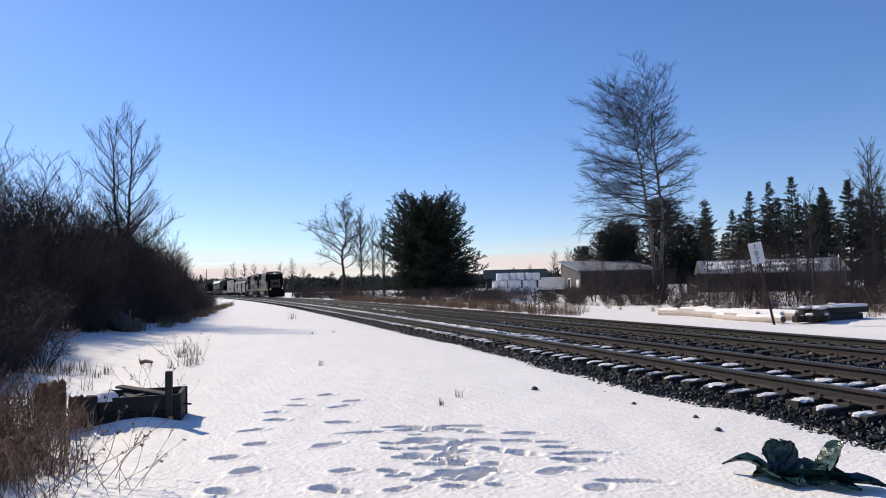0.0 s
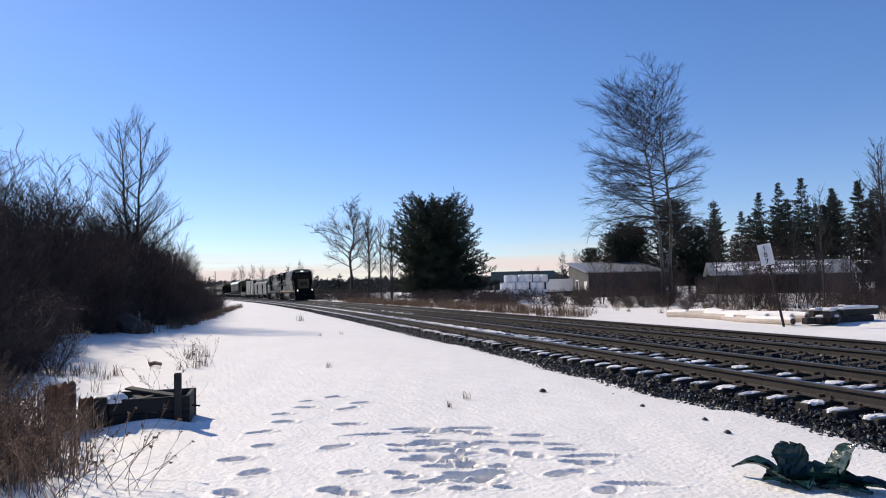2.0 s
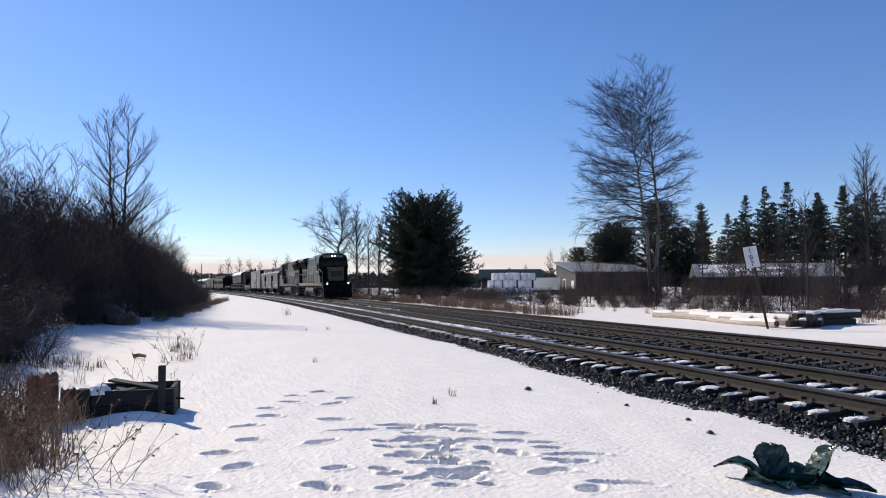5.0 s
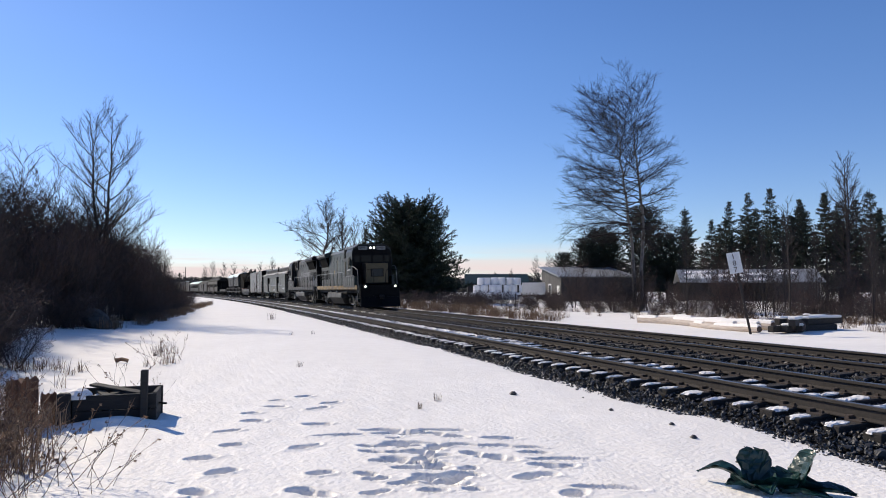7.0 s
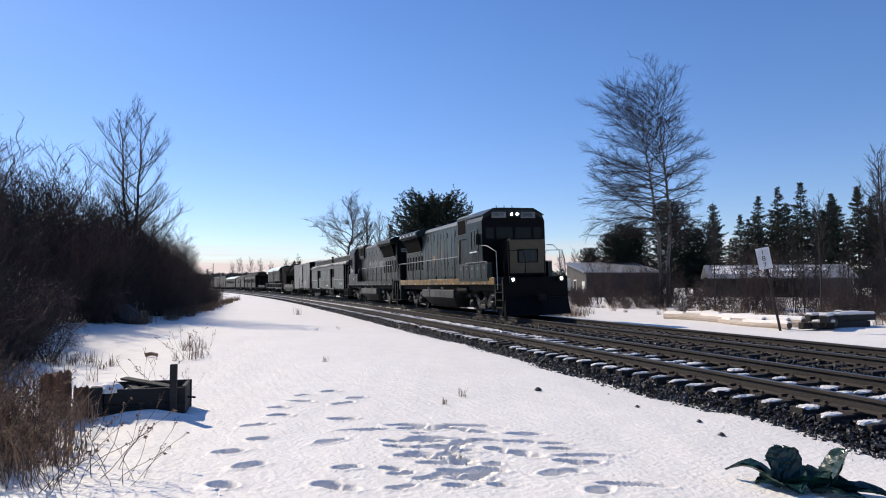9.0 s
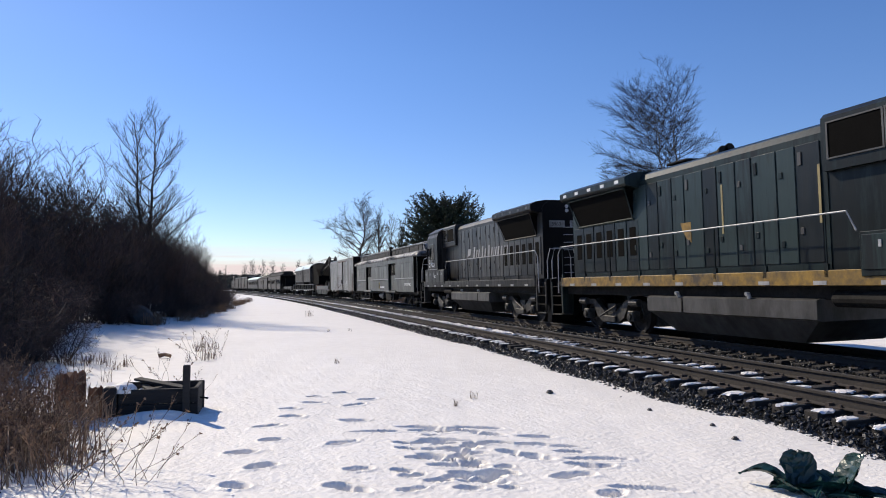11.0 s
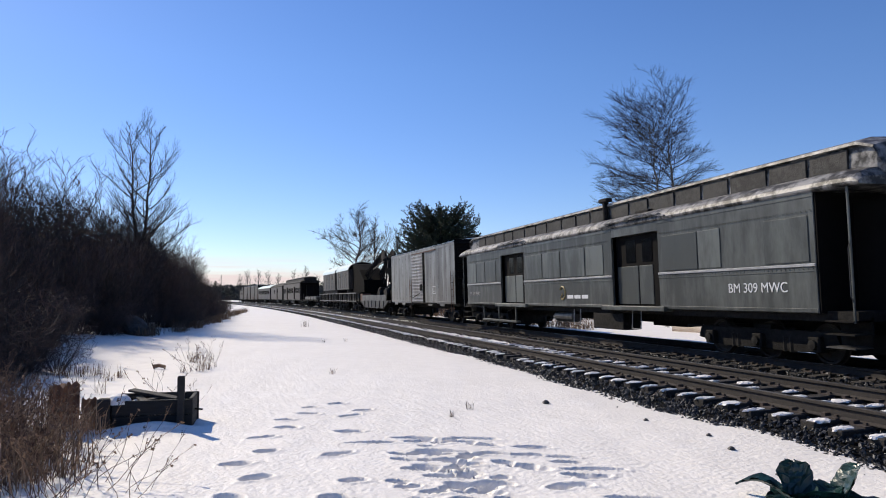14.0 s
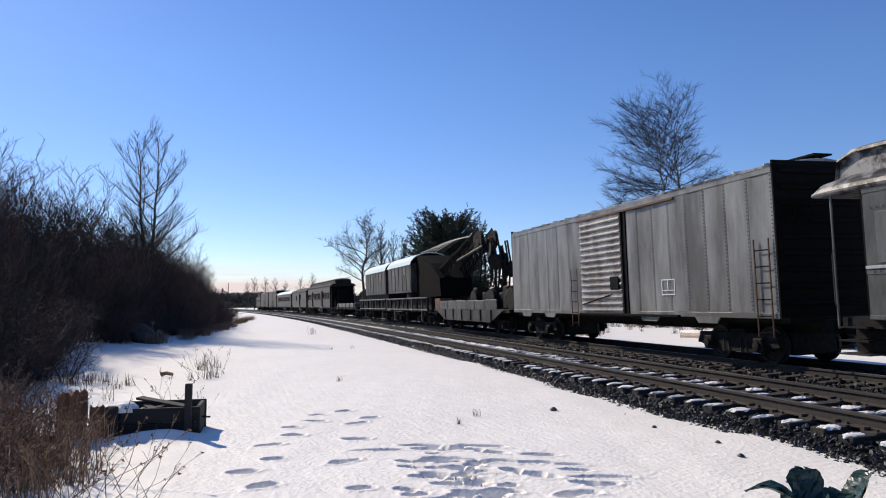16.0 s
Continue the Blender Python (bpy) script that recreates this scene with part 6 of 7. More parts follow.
        # walkway rails
        pts = [(s * 1.5, o + 5.7, 2.45), (s * 1.5, o + 5.9, 2.83), (s * 1.5, o + 17.9, 2.83), (s * 1.5, o + 18.15, 2.6), (s * 1.5, o + 18.2, 1.2)]
        handrail(c, pts, [(s * 1.5, o + 6.4 + 1.63 * k, 2.83) for k in range(8)])
        handrail(c, [(s * 1.62, o + 2.2, 3.2), (s * 1.62, o + 1.5, 3.15), (s * 1.5, o + 0.7, 2.85), (s * 1.5, o + 0.62, 1.2)], [])
    wing = [(-1.5, 4.27), (-1.56, 4.33), (-1.56, 4.52), (-1.3, 4.64), (-0.9, 4.7), (0.9, 4.7), (1.3, 4.64), (1.56, 4.52), (1.56, 4.33), (1.5, 4.27), (1.0, 4.18), (-1.0, 4.18)]
    wg = part("radiator_roof", Mesher().prism(wing, o + 13.45, o + 17.72), BLACK, c, "overhanging radiator roof")
    for s in (-1, 1):
        for k in range(5):
            yy = o + 13.8 + 0.86 * k
            part("marker_plate", Mesher().box(min(s * 1.56, s * 1.568), max(s * 1.56, s * 1.568), yy, yy + 0.22, 4.37, 4.47), WHITE_MARK if not flip else TANK_PAINT, wg)
    # roof gear
    part("exhaust_stack", Mesher().box(-0.3, 0.3, o + 12.2, o + 13.0, 4.58, 4.8, 0.04).box(-0.38, 0.38, o + 12.1, o + 13.1, 4.8, 4.86, 0.02), UNDER, c)
    horn = Mesher().box(-0.25, 0.25, o + 11.0, o + 11.2, 4.6, 4.68)
    for x, z, d in ((-0.2, 4.8, -1), (0.0, 4.87, -1), (0.2, 4.8, 1)):
        horn.lathe([(-0.34 * d, 0.04), (0.08 * d, 0.07), (0.28 * d, 0.16), (0.31 * d, 0.16)], "y", 10, at=pose(x, o + 11.1, z))
    part("horn", horn, UNDER, c)
    part("lifting_eye", Mesher().tube([(-0.4, o + 16.6, 4.7), (-0.4, o + 16.6, 4.82), (0.4, o + 16.6, 4.82), (0.4, o + 16.6, 4.7)], 0.02, 5), UNDER, c)
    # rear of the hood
    part("hood_end_panel", Mesher().prism([(p * 0.985, q) for p, q in hood], o + 17.74, o + 17.765), SHADED_BLACK, hd)
    part("radiator_end_panel", Mesher().prism(wing, o + 17.722, o + 17.745), SHADED_BLACK, wg)
    for x in (-0.45, 0.45):
        nb = part("number_board", Mesher().box(x - 0.33, x + 0.33, o + 17.75, o + 17.8, 3.75, 4.02, 0.01), NUMBER, hd)
        lettering(number, 0.15, BLACK, nb, pose(x + 0.25, o + 17.806, 3.81, 90, 0, 180))
    for z in (4.28, 4.45):
        part("rear_light", Mesher().lathe([(o + 17.75, 0.08), (o + 17.79, 0.07)], "y", 12, at=pose(0, 0, z)), RAIL_WHITE, hd)
    for k in range(7):
        part("ladder_rung", Mesher().tube([(-0.2, o + 17.82, 1.95 + k * 0.3), (0.2, o + 17.82, 1.95 + k * 0.3)], 0.014, 5), RAIL_WHITE, hd)
    # ends: pilots, steps, rails, plow
    for e, d in ((0.0, -1), (18.9, 1)):
        y = o + e
        part("end_plate", Mesher().box(-1.5, 1.5, min(y, y - d * 0.12), max(y, y - d * 0.12), 0.75, 1.72, 0.02), SHADED_BLACK, c)
        for s in (-1, 1):
            st = part("step_well", Mesher().box(min(s * 1.5, s * 1.46), max(s * 1.5, s * 1.46), min(y - d * 0.1, y - d * 0.16), max(y - d * 0.1, y - d * 0.16), 0.4, 1.6).box(min(s * 1.05, s * 1.1), max(s * 1.05, s * 1.1), min(y - d * 0.1, y - d * 0.95), max(y - d * 0.1, y - d * 0.95), 0.4, 1.6), BLACK, c)
            for k in range(4):
                part("step", Mesher().box(min(s * 1.08, s * 1.5), max(s * 1.08, s * 1.5), min(y - d * 0.18, y - d * 0.85), max(y - d * 0.18, y - d * 0.85), 0.42 + 0.33 * k, 0.45 + 0.33 * k), STEEL_GREY if k == 0 else UNDER, st)
            part("step_side", Mesher().box(min(s * 1.08, s * 1.5), max(s * 1.08, s * 1.5), min(y - d * 0.9, y - d * 1.0), max(y - d * 0.9, y - d * 1.0), 0.5, 1.74), BLACK, st)
            handrail(c, [(s * 1.42, y - d * 0.05, 0.95), (s * 1.42, y - d * 0.05, 2.4), (s * 1.3, y - d * 0.05, 2.85), (s * 0.55, y - d * 0.05, 2.85), (s * 0.45, y - d * 0.05, 2.5), (s * 0.45, y - d * 0.05, 1.74)], [])
            lt = part("ditch_light", Mesher().box(s * 1.12 - 0.13, s * 1.12 + 0.13, min(y, y + d * 0.16), max(y, y + d * 0.16), 1.5, 1.76, 0.03), BLACK, c)
            part("lens", Mesher().lathe([(y + d * 0.16, 0.07), (y + d * 0.185, 0.06), (y + d * 0.19, 0.03)], "y", 14, at=pose(s * 1.12, 0, 1.63)), LAMP if (d < 0 and not flip) else GLASS, lt, "lit ditch light" if (d < 0 and not flip) else "unlit lamp")
            part("hose", Mesher().tube([(s * 0.5, y, 0.95), (s * 0.52, y + d * 0.18, 0.9), (s * 0.5, y + d * 0.2, 0.6), (s * 0.4, y + d * 0.22, 0.5)], 0.025, 6), UNDER, c)
        g = Mesher()
        vs = [(-1.45, y + d * 0.05, 0.85), (0, y + d * 0.3, 0.85), (1.45, y + d * 0.05, 0.85), (1.5, y + d * 0.2, 0.12), (0, y + d * 0.62, 0.12), (-1.5, y + d * 0.2, 0.12), (-1.45, y - d * 0.05, 0.85), (0, y - d * 0.05, 0.85), (1.45, y - d * 0.05, 0.85), (1.5, y - d * 0.02, 0.12), (0, y - d * 0.02, 0.12), (-1.5, y - d * 0.02, 0.12)]
        g.add(vs, [(0, 1, 4, 5), (1, 2, 3, 4), (6, 11, 10, 7), (7, 10, 9, 8), (0, 6, 7, 1), (1, 7, 8, 2), (5, 4, 10, 11), (4, 3, 9, 10), (0, 5, 11, 6), (2, 8, 9, 3)])
        part("plow", g, SHADED_BLACK, c, "steel snow plow pilot")
        coupler(c, y, d)
    # the upper works stand a little taller
    for ob in c.children_recursive:
        if ob.type == "MESH" and ob.name.split(".")[0] not in ("wheelset", "truck", "lettering"):
            for v in ob.data.vertices:
                if v.co.z > 4.05:
                    v.co.z += 0.24 if ob.name.split(".")[0] in CAB_PARTS else 0.2 if "hood" in ob.name else 0.14
        elif ob.name.startswith("lettering") and ob.location.z > 4.1:
            ob.location.z += 0.24
    return c


lead = locomotive(2.5, False, "5973", YELLOW, "black lead diesel locomotive with yellow sill and lit headlights")
trail = locomotive(21.75, True, "5963", BLACK, "black diesel locomotive coupled cab to the rear")
LEAD_PAINT = mat("weathered_dark_green_paint", (0.017, 0.027, 0.026), 0.38, (0.004, 0.0065, 0.0068), 5.0, 0.95, bump=0.12, bump_scale=9, obj=0.12, spec=0.25, stretch=(1, 1, 0.16))
LEAD_DOOR = mat("dark_green_door_paint", (0.023, 0.038, 0.037), 0.36, (0.005, 0.008, 0.0085), 5.5, 0.95, bump=0.3, bump_scale=5, obj=0.3, stretch=(1, 1, 0.14), spec=0.35)
repaint = {BLACK.name: LEAD_PAINT, BLACK_DOOR.name: LEAD_DOOR}
for ob in lead.children_recursive:
    if ob.type == "MESH" and ob.data.materials:
        ob.data.materials[0] = repaint.get(ob.data.materials[0].name, ob.data.materials[0])
        # rails at the nose take the darkened black for the shade there
        if ob.name.startswith("handrail") and max(v.co.y for v in ob.data.vertices) < -9.0:
            ob.data.materials[0] = SHADED_BLACK
# writing and marks on the second engine
for s in (-1, 1):
    f = s * 1.1
    r = random.Random(3)
    letters = [0.34, 0.26, 0.26, 0, 0.34, 0.26, 0, 0.34, 0.26, 0.14, 0.24, 0.34, 0.28, 0.26, 0.26]
    # plain slanted bars stand for the road's name
    y = -0.05
    for k, w in enumerate(letters):
        if w:
            h = 0.52 if k in (0, 4, 7) else 0.38
            g = Mesher()
            x0, x1 = min(f, f + s * 0.006), max(f, f + s * 0.006)
            a, b = (y, y + w * 0.62)
            g.add([(x0, a, 2.9), (x0, b, 2.9), (x0, b + 0.12, 2.9 + h), (x0, a + 0.12, 2.9 + h), (x1, a, 2.9), (x1, b, 2.9), (x1, b + 0.12, 2.9 + h), (x1, a + 0.12, 2.9 + h)], [(0, 1, 2, 3), (4, 7, 6, 5), (0, 4, 5, 1), (1, 5, 6, 2), (2, 6, 7, 3), (3, 7, 4, 0)])
            part("painted_mark", g, FADED_MARK, trail, "worn white slanted painted marks")
        y += (w if w else 0.1) + 0.07
    part("painted_emblem", Mesher().prism([(0, 0), (0.5, 0.1), (0.62, 0.4), (0.2, 0.42)], -0.004, 0.004, at=pose(s * 1.104, -1.0, 2.95) @ pose(0, 0, 0, 0, 0, 90)), FADED_MARK, trail)
    em = [(1.62, 2.55), (1.62, 3.1), (2.06, 3.1), (1.98, 2.88), (1.82, 2.68)]
    part("lead_emblem", Mesher().add([(s * 1.094, y, z) for y, z in em] + [(s * 1.1, y, z) for y, z in em], [(0, 1, 2, 3, 4), (9, 8, 7, 6, 5)] + [(k, (k + 1) % 5, 5 + (k + 1) % 5, 5 + k) for k in range(5)]), YELLOW, lead, "worn yellow painted emblem on the hood")
    for yy in (0.35, -2.6):
        part("door_stripe", Mesher().box(min(s * 1.09, s * 1.1), max(s * 1.09, s * 1.1), yy, yy + 0.06, 2.7, 3.9), FADED_YELLOW, lead)
lettering("5963", 0.46, WHITE_MARK, trail, side_face(1.567, -7.0, 2.6, True), label="white road number on the cab")
lettering("5963", 0.46, WHITE_MARK, trail, side_face(-1.567, -5.7, 2.6), label="white road number on the cab")
lettering("MEC", 0.16, WHITE_MARK, trail, side_face(1.588, -5.9, 1.95, True))
lettering("5973", 0.34, TANK_PAINT, lead, side_face(-1.567, -5.85, 2.5), label="dulled road number on the cab")
fl = part("flag", Mesher().box(1.6, 1.606, -7.3, -6.85, 3.35, 3.65), WHITE_MARK, trail, "small striped flag on the mirror")
for k in range(4):
    part("flag_stripe", Mesher().box(1.598, 1.608, -7.3, -6.85, 3.355 + 0.075 * k, 3.39 + 0.075 * k), RED_FLAG, fl)


# ---- old passenger and work cars ----
def roof_profile(w, eave, top, clere):
    if clere:
        p = [(w + 0.05, eave), (w + 0.06, eave + 0.04), (w + 0.03, eave + 0.12), (w - 0.05, eave + 0.2), (w - 0.17, eave + 0.27), (w - 0.35, eave + 0.33), (0.92, eave + 0.37), (0.9, top - 0.22), (1.0, top - 0.2), (0.98, top - 0.14), (0.6, top - 0.03), (0, top)]
    else:
        p = [(w + 0.05, eave), (w + 0.05, eave + 0.06), (w - 0.2, eave + 0.28), (w - 0.6, eave + 0.45), (0, top)]
    return [(-x, z) for x, z in p] + [(x, z) for x, z in p[-2::-1]]


def loft(sections):
    """Closes cross-sections of (y, outline) along y into one skin with ends."""
    g = Mesher()
    n = len(sections[0][1])
    for y, o in sections:
        g.v += [(x, y, z) for x, z in o]
    for j in range(len(sections) - 1):
        g.f += [(j * n + i, j * n + i + 1, (j + 1) * n + i + 1, (j + 1) * n + i) for i in range(n - 1)]
        g.f.append((j * n + n - 1, j * n, (j + 1) * n, (j + 1) * n + n - 1))
    g.f += [tuple(range(n))[::-1], tuple(range((len(sections) - 1) * n, len(sections) * n))]
    g.m = [0] * len(g.f)
    return g


def heavy_car(name, u0, u1, label, side, plate, roof, doors, windows, clere=True, axles=3, eave=3.5, top=4.3, stack=None, vestibule=0.85):
    """A riveted passenger or baggage car; doors and windows as spans along the side from the -y end."""
    L = u1 - u0
    c = car(name, (u0 + u1) / 2, label, "rail car", "old work cars of the train")
    h = L / 2
    w = 1.5
    b0, b1 = -h + vestibule, h - vestibule
    part("underframe", Mesher().box(-1.35, 1.35, -h + 0.1, h - 0.1, 0.92, 1.12).box(-0.3, 0.3, -h + 0.3, h - 0.3, 0.62, 0.95), UNDER, c)
    # side walls between the doors
    for s in (-1, 1):
        x0, x1 = min(s * w, s * (w - 0.08)), max(s * w, s * (w - 0.08))
        edges = [b0] + [e for a, b in doors for e in (-h + a, -h + b)] + [b1]
        for a, b in zip(edges[::2], edges[1::2]):
            wl = part("side_wall", Mesher().box(x0, x1, a, b, 1.08, eave, 0.008), side, c)
            f = s * w
            part("belt_rail", Mesher().box(min(f, f + s * 0.035), max(f, f + s * 0.035), a, b, 2.0, 2.06, 0.008), RAIL_WHITE if clere and stack else side, wl, "pale belt rail")
            part("sill_strip", Mesher().box(min(f, f + s * 0.02), max(f, f + s * 0.02), a, b, 1.09, 1.17, 0.006), side, wl)
            part("rivet_strip", Mesher().box(min(f, f + s * 0.012), max(f, f + s * 0.012), a, b, 1.9, 1.985, 0.004).box(min(f, f + s * 0.012), max(f, f + s * 0.012), a, b, eave - 0.12, eave - 0.02, 0.004), side, wl)
            if stack:
                g = Mesher()
                n = int((b - a) / 0.12)
                for k in range(n):
                    for z in (1.945, 1.13, 3.1):
                        g.box(min(f + s * 0.01, f + s * 0.024), max(f + s * 0.01, f + s * 0.024), a + 0.06 + k * 0.12, a + 0.085 + k * 0.12, z, z + 0.025)
                tagged(part("rivets", g, side, wl, fix=False), kind="stuff")
        for a, b in doors:
            a, b = a - h, b - h
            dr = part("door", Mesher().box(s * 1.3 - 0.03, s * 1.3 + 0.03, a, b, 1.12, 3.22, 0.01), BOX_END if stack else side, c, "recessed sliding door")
            part("door_panel", Mesher().box(min(s * 1.33, s * 1.35), max(s * 1.33, s * 1.35), (a + b) / 2 + 0.03, b - 0.08, 1.2, 2.3, 0.01).box(min(s * 1.33, s * 1.35), max(s * 1.33, s * 1.35), a + 0.5, (a + b) / 2 - 0.03, 1.2, 2.3, 0.01), plate, dr)
            for q in ((a + b) / 2 - 0.7, (a + b) / 2 + 0.15):
                part("door_window", Mesher().box(min(s * 1.33, s * 1.342), max(s * 1.33, s * 1.342), q, q + 0.5, 2.4, 3.05), GLASS, dr)
            part("door_header", Mesher().box(min(s * w, s * 1.25), max(s * w, s * 1.25), a, b, 3.2, eave), side, c)
            part("door_sill", Mesher().box(min(s * 1.2, s * 1.64), max(s * 1.2, s * 1.64), a - 0.35, b + 0.5, 1.02, 1.15, 0.015), OLIVE_PLATE if stack else side, c, "projecting door sill")
            if stack:
                part("door_canopy", Mesher().box(min(s * 1.5, s * 1.62), max(s * 1.5, s * 1.62), a - 0.2, b + 0.2, eave + 0.12, eave + 0.15).tube([(s * 1.6, a - 0.5, eave + 0.05), (s * 1.5, (a + b) / 2 - 0.3, eave + 0.24), (s * 1.6, b + 0.5, eave + 0.05)], 0.03, 5), ROOF_TAR, c)
        for k, (a, b) in enumerate(windows):
            a, b = a - h, b - h
            f = s * w
            if stack:
                part("blanked_window", Mesher().box(min(f, f + s * 0.018), max(f, f + s * 0.018), a, b, 2.1, 3.02, 0.006), plate, c, "plated-over window")
            else:
                wn_ = part("window", Mesher().box(min(f, f + s * 0.03), max(f, f + s * 0.03), a, b, 2.12, 2.17).box(min(f, f + s * 0.03), max(f, f + s * 0.03), a, b, 2.95, 3.0).box(min(f, f + s * 0.03), max(f, f + s * 0.03), a, a + 0.05, 2.17, 2.95).box(min(f, f + s * 0.03), max(f, f + s * 0.03), b - 0.05, b, 2.17, 2.95), side, c)
                part("pane", Mesher().box(min(f, f + s * 0.008), max(f, f + s * 0.008), a + 0.05, b - 0.05, 2.17, 2.95), GLASS, wn_)
        for y in (-h + 0.1, h - 0.1):
            d = 1 if y < 0 else -1
            part("vestibule_post", Mesher().box(min(s * 1.42, s * 1.46), max(s * 1.42, s * 1.46), y - 0.025, y + 0.025, 0.9, eave, 0.01), side, c)
            st = part("vestibule_steps", Mesher().box(min(s * 1.0, s * 1.05), max(s * 1.0, s * 1.05), min(y, y + d * 0.7), max(y, y + d * 0.7), 0.4, 1.0), UNDER, c)
            for k in range(3):
                part("step", Mesher().box(min(s * 1.05, s * 1.48), max(s * 1.05, s * 1.48), min(y, y + d * 0.65), max(y, y + d * 0.65), 0.42 + 0.25 * k, 0.45 + 0.25 * k), STEEL_GREY if k == 0 else UNDER, st)
            part("grab_iron", Mesher().tube([(s * 1.46, y, 1.3), (s * 1.5, y, 1.4), (s * 1.5, y, 2.3), (s * 1.46, y, 2.4)], 0.012, 5), TANK_PAINT, c)
        # gear under the floor
        part("air_tank", Mesher().lathe([(-0.75, 0.1), (-0.68, 0.2), (0.68, 0.2), (0.75, 0.1)], "y", 14, at=pose(s * 1.1, 0.8, 0.72)), TANK_PAINT, c, "grey air tank")
        part("battery_box", Mesher().box(min(s * 0.8, s * 1.4), max(s * 0.8, s * 1.4), -3.4, -1.6, 0.42, 0.92, 0.02), UNDER, c)
        for y in ((-4.4, -0.8) if stack else ()):
            part("stirrup", Mesher().tube([(s * 1.42, y, 1.0), (s * 1.45, y, 0.5), (s * 1.45, y + 0.45, 0.5), (s * 1.42, y + 0.45, 1.0)], 0.016, 5), RAIL_WHITE, c)
        if stack:
            part("foot_board", Mesher().box(min(s * 1.3, s * 1.5), max(s * 1.3, s * 1.5), 4.6, 8.6, 0.36, 0.44, 0.01).box(min(s * 1.42, s * 1.47), max(s * 1.42, s * 1.47), 4.7, 4.76, 0.44, 1.02).box(min(s * 1.42, s * 1.47), max(s * 1.42, s * 1.47), 6.6, 6.66, 0.44, 1.02).box(min(s * 1.42, s * 1.47), max(s * 1.42, s * 1.47), 8.5, 8.56, 0.44, 1.02), OLIVE_PLATE, c, "hanging foot board")
    for y in (b0, b1):
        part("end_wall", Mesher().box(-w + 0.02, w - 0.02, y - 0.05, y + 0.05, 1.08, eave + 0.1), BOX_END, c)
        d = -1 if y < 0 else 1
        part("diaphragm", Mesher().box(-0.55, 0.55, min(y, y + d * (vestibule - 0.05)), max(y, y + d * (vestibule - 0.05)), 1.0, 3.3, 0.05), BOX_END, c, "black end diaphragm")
        coupler(c, d * (h - 0.15), d)
    prof = roof_profile(w, eave, top, clere)
    base = [(-w, eave - 0.04)] + prof + [(w, eave - 0.04)]
    drop = [(x * (0.93 if z > eave + 0.3 else 1.0), eave - 0.04 + (z - eave + 0.04) * 0.45) for x, z in base]
    mid = [(x, eave - 0.04 + (z - eave + 0.04) * 0.85) for x, z in base]
    rf = part("roof", loft([(-h - 0.25, drop), (-h - 0.12, mid), (-h + 0.25, base), (h - 0.25, base), (h + 0.12, mid), (h + 0.25, drop)] if clere else [(-h + 0.3, base), (h - 0.3, base)]), roof, c, "weathered tarred roof, bright patches standing for sun glint")
    if clere:
        g0 = -h + 0.5
        k = 0
        while g0 < h - 1.4:
            wd = 0.92 + 0.12 * (k % 3)
            for s in (-1, 1):
                part("clerestory_panel", Mesher().box(min(s * 0.9, s * 0.95), max(s * 0.9, s * 0.95), g0, g0 + wd, eave + 0.36, top - 0.24, 0.01), CLERE, rf)
            g0 += wd + 0.1
            k += 1
    if stack is not None:
        y = stack - h
        part("stove_pipe", Mesher().tube([(-1.0, y, eave + 0.2), (-1.0, y, eave + 0.95)], 0.09, 12).box(-1.12, -0.88, y - 0.26, y + 0.26, eave + 0.93, eave + 1.06, 0.03), UNDER, rf, "black stove pipe with cap")
        part("roof_vent", Mesher().box(-1.15, -0.95, y - 2.6, y - 1.9, eave + 0.2, eave + 0.42, 0.03), UNDER, rf)
    t = 2.35 if axles == 3 else 2.1
    truck(c, -h + t + 0.6, axles, 1.6 if axles == 3 else 2.2)
    truck(c, h - t - 0.6, axles, 1.6 if axles == 3 else 2.2)
    return c


bag = heavy_car("baggage_car", 32.15, 55.25, "olive grey riveted baggage car with clerestory roof and open doors", OLIVE, OLIVE_PLATE, ROOF_TAR, [(6.1, 8.5), (15.2, 17.7)], [(1.0, 2.2), (3.6, 4.4), (4.45, 5.9), (9.0, 10.1), (10.2, 11.9), (12.0, 13.4), (13.5, 15.0), (18.3, 19.6), (19.7, 20.8), (20.9, 22.0)], stack=9.6, top=4.5)
lettering("BM 309 MWC", 0.22, WHITE_MARK, bag, side_face(-1.506, -8.15, 1.5), label="white painted car number")
lettering("BM 309 MWC", 0.18, FADED_MARK, bag, side_face(-1.506, 10.35, 1.5), label="faded painted car number")
part("emblem", Mesher().tube([(-1.503, 0.32 + 0.2 * math.cos(a), 1.55 + 0.22 * math.sin(a)) for a in [0.6 + 0.35 * i for i in range(15)]] + [(-1.503, 0.3, 1.52)], 0.04, 5), FADED_YELLOW, bag, "faded yellow ring emblem")
for k in range(3):
    part("emblem_bar", Mesher().box(-1.507, -1.5, -1.5 + k * 0.52, -1.08 + k * 0.52, 1.36, 1.48), WHITE_MARK, bag)


